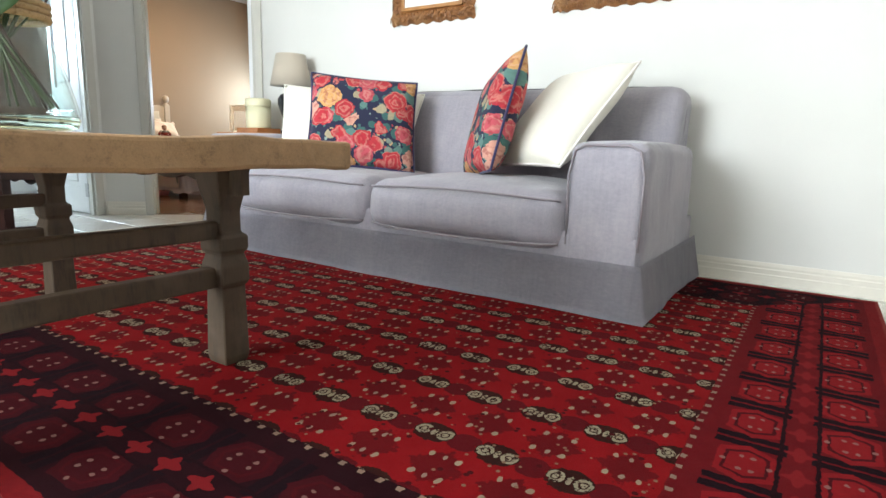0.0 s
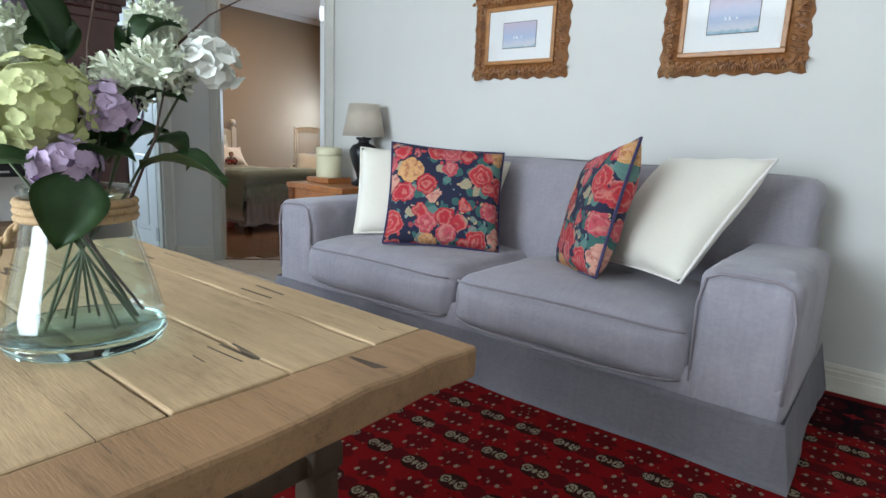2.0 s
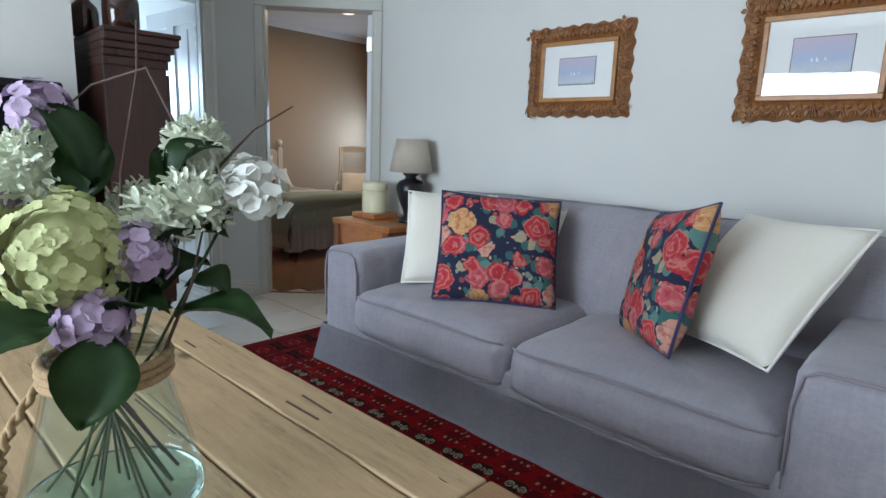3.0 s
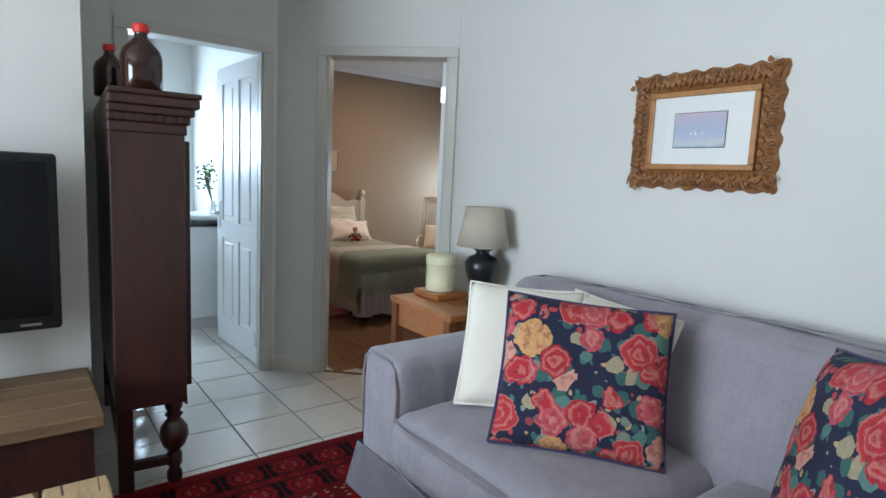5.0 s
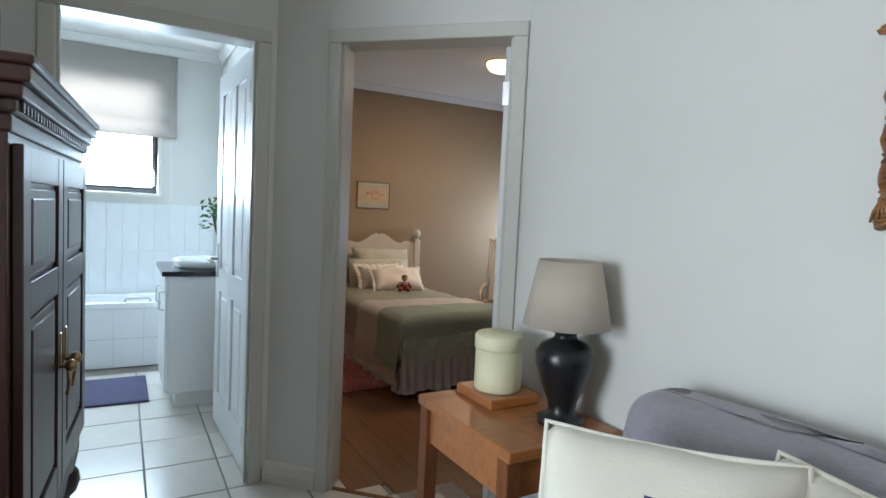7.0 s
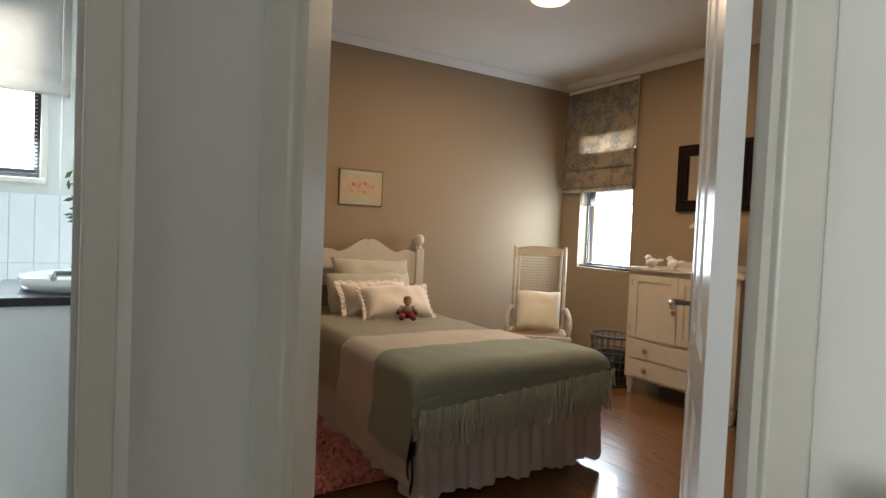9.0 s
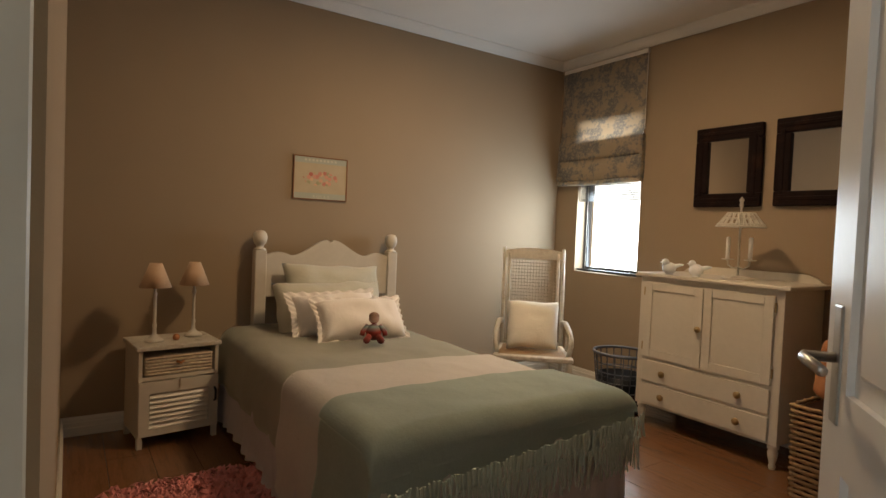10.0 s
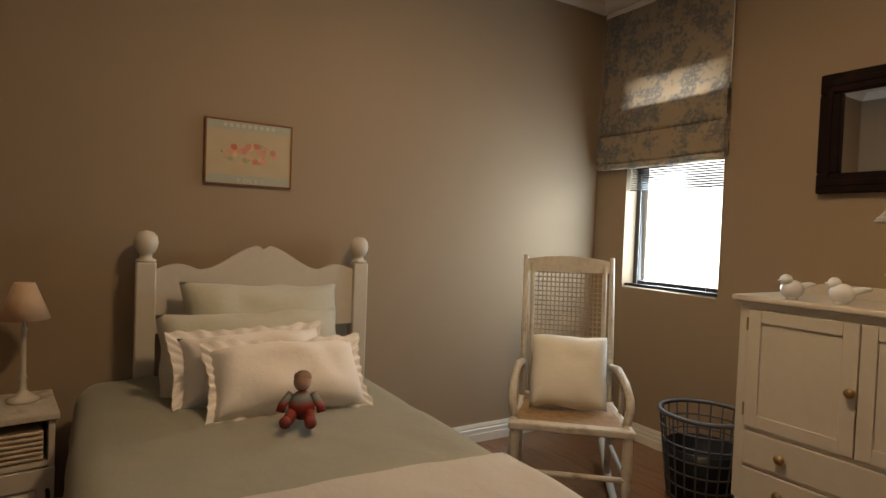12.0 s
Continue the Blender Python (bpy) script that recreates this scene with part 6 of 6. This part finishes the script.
def candelabra():
    c = thing("candelabra", pose(-5.42, 5.65, 0.956), "cream wire candelabra with two candles under a pierced shade", "candle holder")
    part("base", turned([(0.0, 0.0), (0.085, 0.0), (0.085, 0.008), (0.07, 0.012), (0.02, 0.02), (0.0, 0.02)], 28), CHIPPED, c, smooth=True)
    part("stem", turned([(0.006, 0.0), (0.006, 0.40), (0.012, 0.42), (0.008, 0.435), (0.014, 0.45), (0.0, 0.47)], 12), CHIPPED, c, smooth=True)
    for s in (-1, 1):
        part("arm", rod((0, 0, 0.07), (0.03 * s, 0, 0.06), (0.06 * s, 0, 0.08), (0.065 * s, 0, 0.105), r=0.005), CHIPPED, c, smooth=True)
        part("drip_pan", turned([(0.0, 0.105), (0.032, 0.11), (0.033, 0.114), (0.0, 0.112)], 18, (0.065 * s, 0, 0)), CHIPPED, c, smooth=True)
        part("candle", turned([(0.0, 0.112), (0.011, 0.112), (0.011, 0.235), (0.004, 0.24), (0.0, 0.24)], 14, (0.065 * s, 0, 0)), WHITEC, c, "white taper candle", smooth=True)
    bm = bmesh.new()
    for z, r in ((0.30, 0.135), (0.312, 0.128), (0.345, 0.10), (0.375, 0.075)):
        tube(bm, [(r * math.cos(a), 0.7 * r * math.sin(a), z) for a in [2 * math.pi * i / 30 for i in range(31)]], 0.0045, 5)
    for k in range(40):
        a = 2 * math.pi * k / 40
        b2 = a + (0.16 if k % 2 else -0.16)
        tube(bm, [(0.133 * math.cos(a), 0.093 * math.sin(a), 0.30), (0.074 * math.cos(b2), 0.052 * math.sin(b2), 0.375)], 0.0045, 5)
    part("shade", bm, CHIPPED, c, "pierced cream metal shade")


candelabra()


def mirror(x0, x1, z0, z1, band, label):
    m = thing("wall_mirror", pose((x0 + x1) / 2, 5.942, (z0 + z1) / 2), label, "mirror", "dark framed mirrors")
    w, h = (x1 - x0) / 2, (z1 - z0) / 2
    for a in ((-w, w, h - band, h), (-w, w, -h, -h + band), (-w, -w + band, -h + band, h - band), (w - band, w, -h + band, h - band)):
        bm = bmesh.new()
        box(bm, a[0], a[1], -0.035, 0.0, a[2], a[3], 0.008)
        if a[1] - a[0] > a[3] - a[2]:
            box(bm, a[0] + 0.01, a[1] - 0.01, -0.042, -0.03, (a[2] + a[3]) / 2 - 0.012, (a[2] + a[3]) / 2 + 0.012, 0.005)
        else:
            box(bm, (a[0] + a[1]) / 2 - 0.012, (a[0] + a[1]) / 2 + 0.012, -0.042, -0.03, a[2] - 0.02, a[3] + 0.02, 0.005)
        part("frame_rail", bm, DARKF, m, "distressed dark wooden rail")
    part("glass_plate", bx(-w + band - 0.004, w - band + 0.004, -0.014, -0.010, -h + band - 0.004, h - band + 0.004), MIRROR, m, "mirror glass")


mirror(-5.89, -5.46, 1.385, 1.892, 0.085, "square mirror in a heavy distressed dark frame")
mirror(-5.385, -4.865, 1.387, 1.895, 0.085, "wide mirror in a heavy distressed dark frame")


def bedroom_window():
    w = thing("window_2", pose(-6.64, 6.06, 0), "small black framed bedroom window with venetian blind", "window", kind="structure")
    for a in ((-0.305, -0.265, 0.875, 2.07), (0.265, 0.305, 0.875, 2.07), (-0.265, 0.265, 0.875, 0.915), (-0.265, 0.265, 2.04, 2.07)):
        part("window_frame", bx(a[0], a[1], -0.02, 0.02, a[2], a[3], 0.002), BLACKF, w)
    p = part("pane", bx(-0.265, 0.265, -0.003, 0.003, 0.915, 2.04), GLASS, w)
    p.visible_shadow = False
    v = thing("venetian_blind", pose(-6.64, 5.975, 0), "narrow black venetian blind gathered near the window top", "blind")
    for k in range(14):
        s = part("slat", bx(-0.30, 0.30, -0.012, 0.012, -0.0006, 0.0006), BLACKF, v)
        s.matrix_basis = pose(0, 0, 1.45 + 0.0135 * k, 28, 0, 0)
    part("bottom_rail", bx(-0.30, 0.30, -0.012, 0.012, 0.885, 0.90, 0.003), BLACKF, v)
    for x in (-0.22, 0.22):
        part("cord", rod((x, 0, 0.895), (x, 0, 1.6), r=0.0015, seg=5), WHITEC, v)
    # roman blind
    r = thing("roman_blind", pose(-6.72, 5.92, 0), "blue-grey toile roman blind drawn half down", "blind")
    bm = bmesh.new()
    prof = [(0.0, 2.53), (0.0, 2.20), (-0.002, 2.0), (-0.008, 1.945), (-0.024, 1.90), (-0.028, 1.80), (-0.022, 1.775), (-0.004, 1.785), (-0.006, 1.80), (-0.028, 1.765), (-0.036, 1.70), (-0.038, 1.62), (-0.030, 1.612), (-0.008, 1.625), (-0.010, 1.63), (-0.030, 1.60), (-0.034, 1.578), (-0.012, 1.572), (0.0, 1.60), (0.006, 1.74), (0.006, 1.925), (0.012, 1.74), (0.010, 1.60)]
    cols = []
    for i in range(25):
        f = -1 + i / 12
        cols.append([bm.verts.new((0.415 * f, y + 0.003 * math.sin(5 * f + z * 9), z - 0.006 * (1 - f * f))) for y, z in prof])
    for a, b in zip(cols, cols[1:]):
        for k in range(len(prof) - 1):
            bm.faces.new((a[k], b[k], b[k + 1], a[k + 1]))
    bmesh.ops.solidify(bm, geom=bm.faces[:], thickness=0.003)
    part("cloth", bm, TOILE, r, smooth=True)
    part("batten", bx(-0.41, 0.41, -0.004, 0.018, 2.50, 2.53), WHITEC, r)
    part("pull_cord", rod((0.42, -0.01, 2.5), (0.42, -0.012, 2.0), (0.421, -0.012, 1.95), r=0.003), WHITEC, r)


bedroom_window()
tagged(part("backdrop", bx(-9.5, -4.0, 8.2, 8.25, -0.1, 3.2), OUTSIDE), "bright sunlit outdoors beyond the bedroom window", "backdrop", kind="structure")
tagged(part("backdrop", bx(-9.6, -9.55, -0.5, 3.5, 0.2, 3.4), OUTSIDE), "bright sunlit outdoors beyond the bathroom window", "backdrop", kind="structure")


def ceiling_light():
    c = thing("ceiling_light", pose(-5.64, 4.32, 2.618), "round frosted ceiling light, switched on", "ceiling light")
    part("plate", turned([(0.0, 0.0), (0.15, 0.0), (0.15, -0.02), (0.0, -0.02)], 36), BRASS, c, "thin brass rim", smooth=False)
    part("diffuser", turned([(0.135, -0.021), (0.13, -0.05), (0.105, -0.08), (0.06, -0.098), (0.0, -0.104)], 36), LAMPG, c, "glowing frosted glass bowl", smooth=True).visible_shadow = False


ceiling_light()


def corner_baskets():
    b = thing("wicker_hamper", pose(-4.66, 5.52, 0), "brown woven wicker hamper beside the dresser", "basket")
    def path(z, o):
        return [(-0.25 - o, -0.24 - o, z), (0.25 + o, -0.24 - o, z), (0.25 + o, 0.24 + o, z), (-0.25 - o, 0.24 + o, z), (-0.25 - o, -0.24 - o, z)]
    for k in range(18):
        pts = []
        pp = path(0.012 + 0.0245 * k, 0.0006 * k)
        for a, c in zip(pp, pp[1:]):
            for i in range(14):
                f = i / 14
                o = 0.006 * (1 if (i + k) % 2 else -1)
                dx, dy = c[1] - a[1], -(c[0] - a[0])
                ln = math.hypot(dx, dy)
                pts.append((a[0] + (c[0] - a[0]) * f + dx / ln * o, a[1] + (c[1] - a[1]) * f + dy / ln * o, a[2]))
        pts.append(pts[0])
        part("weave", rod(*pts, r=0.010, seg=6), WICKER, b, smooth=True)
    part("lining", bx(-0.24, 0.24, -0.23, 0.23, 0.005, 0.42), DARKW, b)
    t = thing("cloth_bag", pose(-4.64, 5.52, 0.455), "terracotta cloth bag resting on the hamper", "bag")
    bm = soft(-0.24, 0.22, -0.17, 0.17, 0.0, 0.30, 0.05, 14, (0.03, 0.03, -0.05), 0.02, 5)
    for v in bm.verts:
        v.co.x += 0.12 * v.co.z
    part("body", bm, TERRA, t, smooth=True)
    part("contents", soft(-0.10, 0.20, -0.10, 0.10, 0.25, 0.34, 0.03, 8, rough=0.02), SAGE, t, smooth=True)


corner_baskets()


def shag_rug():
    r = thing("shag_rug", pose(-5.82, 3.0, 0), "fluffy pink shag rug beside the bed", "rug")
    part("backing", soft(-0.46, 0.46, -0.36, 0.26, 0.002, 0.02, 0.008, 10), PINK, r)
    bm = bmesh.new()
    rnd = random.Random(9)
    for k in range(3600):
        x, y = rnd.uniform(-0.47, 0.47), rnd.uniform(-0.37, 0.26)
        a, ln = rnd.uniform(0, 6.28), rnd.uniform(0.04, 0.07)
        dx, dy = math.cos(a), math.sin(a)
        w = 0.006
        v = [bm.verts.new(p) for p in ((x - dy * w, y + dx * w, 0.015), (x + dy * w, y - dx * w, 0.015), (x + dx * ln * 0.5 + dy * w, y + dy * ln * 0.5 - dx * w, 0.05 + rnd.uniform(-0.012, 0.012)), (x + dx * ln * 0.5 - dy * w, y + dy * ln * 0.5 + dx * w, 0.05), (x + dx * ln * 1.1, y + dy * ln * 1.1, rnd.uniform(0.02, 0.045)))]
        bm.faces.new(v[:4]), bm.faces.new((v[3], v[2], v[4]))
    tagged(part("shag", bm, PINK, r, "long tangled pink pile"), kind="stuff")


shag_rug()


# ---- bathroom ----
def vanity():
    v = thing("vanity_unit", pose(-5.43, 1.76, 0), "white vanity cupboard with a black granite top", "vanity")
    part("body", bx(-0.62, 0.0, 0.02, 0.535, 0.10, 0.84, 0.004), DOORW, v)
    part("plinth", bx(-0.58, -0.04, 0.07, 0.535, 0, 0.10), DOORW, v)
    for x0, x1 in ((-0.615, -0.315), (-0.305, -0.005)):
        d = part("door", bx(x0, x1, 0.0, 0.019, 0.115, 0.83, 0.003), DOORW, v)
        part("handle", rod((x1 - 0.05, 0.0, 0.62), (x1 - 0.05, -0.03, 0.63), (x1 - 0.05, -0.03, 0.73), (x1 - 0.05, 0.0, 0.74), r=0.006), STEEL, d, "chrome bow handle", smooth=True)
    part("countertop", bx(-0.64, 0.02, -0.02, 0.538, 0.841, 0.872, 0.004), GRANITE, v, "polished black granite top")
    b = thing("wash_basin", pose(-5.72, 2.02, 0.873), "white oval basin with a chrome mixer tap", "basin")
    bm = turned([(0.0, 0.012), (0.10, 0.014), (0.17, 0.03), (0.20, 0.05), (0.225, 0.052), (0.232, 0.045), (0.228, 0.02), (0.215, 0.0), (0.0, 0.0)], 40)
    for w in bm.verts:
        w.co.y *= 0.86
    part("bowl", bm, PORC, b, smooth=True)
    part("tap", rod((0.17, 0.15, 0.05), (0.17, 0.15, 0.11), (0.13, 0.12, 0.125), (0.06, 0.07, 0.11), r=0.012, r1=0.009), STEEL, b, "chrome mixer tap", smooth=True)
    part("tap_lever", rod((0.17, 0.15, 0.11), (0.21, 0.16, 0.14), r=0.007), STEEL, b, smooth=True)
    p = thing("potted_plant", pose(-5.62, 2.10, 0.873), "small leafy green plant in a slim white vase", "plant")
    part("pot", turned([(0.0, 0.0), (0.03, 0.0), (0.034, 0.05), (0.02, 0.14), (0.022, 0.16), (0.0, 0.16)], 18), PORC, p, smooth=True)
    rnd = random.Random(4)
    bm = bmesh.new()
    for k in range(60):
        c = Vector((rnd.gauss(0, 0.04), rnd.gauss(-0.05, 0.04), 0.36 + rnd.gauss(0, 0.06)))
        a = Vector((rnd.uniform(-1, 1), rnd.uniform(-1, 1), rnd.uniform(-0.3, 1))).normalized()
        s = a.orthogonal().normalized()
        q = [bm.verts.new(c + d) for d in (-a * 0.02, s * 0.011, a * 0.024, -s * 0.011)]
        bm.faces.new(q)
    tagged(part("foliage", bm, plain("bright_leaf", (0.06, 0.17, 0.04), 0.5, vary=0.4), p), kind="stuff")
    for k in range(5):
        part("stem", rod((0, 0, 0.14), (0.02 * (k - 2), -0.03, 0.26), (0.025 * (k - 2), -0.05, 0.36), r=0.003, seg=5), STEM, p)


vanity()


def bathtub():
    t = thing("bathtub", pose(-6.55, 0, 0), "white built-in bathtub with a tiled front under the window", "bathtub")
    bm = bmesh.new()
    x0, x1, y0, y1 = -0.548, 0.0, 0.25, 2.298
    levels = [(0.0, 0.46, 0.0), (0.0, 0.50, 0.0), (0.006, 0.506, 0.006), (0.06, 0.506, 0.06), (0.075, 0.49, 0.075), (0.12, 0.20, 0.16), (0.16, 0.15, 0.22)]
    rings = [[bm.verts.new(p) for p in ((x0 + a, y0 + c, z), (x1 - a, y0 + c, z), (x1 - a, y1 - c, z), (x0 + a, y1 - c, z))] for a, z, c in levels]
    for a, b in zip(rings, rings[1:]):
        for k in range(4):
            bm.faces.new((a[k], a[(k + 1) % 4], b[(k + 1) % 4], b[k]))
    bm.faces.new(rings[-1])
    part("tub", bm, PORC, t)
    part("front_panel", bx(-0.03, -0.008, 0.25, 2.298, 0, 0.459), GROUTW, t)
    for k in range(10):
        for z0, z1 in ((0.004, 0.225), (0.229, 0.456)):
            part("tile", bx(-0.008, -0.002, 0.252 + 0.2046 * k, 0.454 + 0.2046 * k, z0, z1), WTILE, t)
    part("grab_rail", rod((-0.03, 1.55, 0.507), (-0.03, 1.56, 0.535), (-0.03, 1.72, 0.535), (-0.03, 1.73, 0.507), r=0.009), STEEL, t, smooth=True)


bathtub()


def bathroom_window():
    w = thing("window_3", pose(-7.20, 1.37, 0), "bathroom window with a white frame and pale venetian blind", "window", kind="structure")
    for a in ((-0.42, -0.38, 1.36, 2.3), (0.38, 0.42, 1.36, 2.3), (-0.38, 0.38, 1.36, 1.40), (-0.38, 0.38, 2.26, 2.3)):
        part("window_frame", bx(-0.02, 0.02, a[0], a[1], a[2], a[3], 0.002), BLACKF, w)
    part("sill", bx(0.06, 0.14, -0.45, 0.45, 1.325, 1.358, 0.004), TRIM, w)
    part("sill", bx(0.085, 0.115, 0.42, 0.455, 1.358, 1.86, 0.004), TRIM, w)
    v = thing("venetian_blind", pose(-7.14, 1.37, 0), "pale slatted venetian blind in the bathroom window", "blind")
    for k in range(20):
        s = part("slat", bx(-0.011, 0.011, -0.40, 0.40, -0.0006, 0.0006), WHITEC, v)
        s.matrix_basis = pose(0, 0, 1.43 + 0.0225 * k, 0, 14, 0)
    part("bottom_rail", bx(-0.012, 0.012, -0.40, 0.40, 1.385, 1.41, 0.003), BLACKF, v)
    r = thing("roman_blind", pose(-7.07, 1.37, 0), "plain white roman blind drawn half down", "blind")
    bm = bmesh.new()
    prof = [(0.0, 2.53), (0.003, 2.1), (0.012, 1.99), (0.0, 1.975), (0.02, 1.93), (0.022, 1.86), (0.005, 1.84)]
    cols = [[bm.verts.new((x + 0.002 * math.sin(i), -0.56 + 1.12 * i / 16, z)) for x, z in prof] for i in range(17)]
    for a, b in zip(cols, cols[1:]):
        for k in range(len(prof) - 1):
            bm.faces.new((a[k], b[k], b[k + 1], a[k + 1]))
    bmesh.ops.solidify(bm, geom=bm.faces[:], thickness=0.003)
    part("cloth", bm, WHITEC, r, smooth=True)
    part("cord", rod((0.02, 0.52, 2.4), (0.02, 0.52, 1.30), r=0.003, seg=5), WHITEC, r)


bathroom_window()
bt = thing("bath_mat", pose(-5.93, 1.42, 0), "dark navy bath mat on the tiled floor", "mat")
part("mat_body", soft(-0.30, 0.30, -0.27, 0.27, 0.002, 0.016, 0.006, 14, rough=0.002, grain=30), NAVYC, bt, smooth=True)


# ---- pieces of floors and walls ----
def pieces(owner, name, mesh_bm, material, places):
    bmesh.ops.recalc_face_normals(mesh_bm, faces=mesh_bm.faces)
    me = bpy.data.meshes.new(name)
    mesh_bm.to_mesh(me)
    mesh_bm.free()
    me.materials.append(material)
    for m in places:
        ob = new(name, me)
        ob.parent = owner
        ob.matrix_basis = m


floor_ob = bpy.data.objects["floor"]
TX, TY = 0.355, 0.328
spots, rest = [], []
for i in range(-15, 17):
    for j in range(-13, 8):
        x, y = -3.18 - TX * i, 1.63 + TY * j
        in_hall = -4.42 < x < -3.0 and 0.9 < y < 3.0 and (y - 2.13) < (x + 4.27) + 0.25
        in_bath = -6.6 < x <= -4.42 and 0.5 < y < 2.05
        if in_hall or in_bath:
            spots.append(pose(x + TX / 2, y + TY / 2, 0.0005 * ((i * 7 + j * 3) % 3)))
        elif -3.3 < x < 2.2 and y < 2.95 and not (-2.9 < x < -0.1 and 0.5 < y < 2.4):
            rest.append((x, y))
pieces(floor_ob, "tile", bx(-TX / 2 + 0.004, TX / 2 - 0.004, -TY / 2 + 0.004, TY / 2 - 0.004, -0.008, 0.0, 0.0015, 1), TILE, spots)
bm = bmesh.new()
for x, y in rest:
    box(bm, x + 0.004, x + TX - 0.004, y + 0.004, y + TY - 0.004, -0.008, 0.0)
tagged(part("tiles_far", bm, TILE, floor_ob), kind="stuff")
# bedroom boards
lam = []
for j in range(19):
    y = 2.45 + 0.19 * j
    for k in range(-1, 4):
        xa, xb = -7.18 + 1.3 * k + 0.43 * (j % 3), -7.18 + 1.3 * (k + 1) + 0.43 * (j % 3)
        lim = -4.0 + (y - 2.45) if y < 2.98 else -3.2
        xa, xb = max(xa, -7.18), min(xb, lim)
        if xb - xa > 0.05:
            lam.append((xa, xb, y))
for xa, xb, y in lam:
    board = bx(xa + 0.0007, xb - 0.0007, y + 0.0007, min(5.945, y + 0.19) - 0.0007, -0.008, 0.001, 0.001, 1)
    # cut off along the middle of the diagonal wall
    bmesh.ops.bisect_plane(board, geom=board.verts[:] + board.edges[:] + board.faces[:], plane_co=(-4.27 - D * 0.04, 2.13 + D * 0.04, 0), plane_no=(D, -D, 0), clear_outer=True)
    if board.verts:
        part("plank", board, LAMINATE, floor_ob)
    else:
        board.free()
part("threshold", bx(0.326, 1.084, 0.022, 0.05, -0.006, 0.004, 0.002), LAMINATE, floor_ob).matrix_basis = Matrix.Translation((-4.27, 2.13, 0)) @ Matrix.Rotation(radians(45), 4, "Z")
# bathroom wall tiles
wt = []
for k in range(17):
    for r in range(2):
        wt.append(pose(-7.1, 0.27 + 0.12 * k, 0.72 + 0.4 * r))
wob = bpy.data.objects["wall_bathroom_west"]
inv = wob.matrix_world.inverted()
pieces(wob, "tile", bx(0.0, 0.006, -0.0588, 0.0588, -0.199, 0.199, 0.001, 1), WTILE, [inv @ Matrix.Translation((0.0, 0.0, -0.05)) @ m for m in wt])
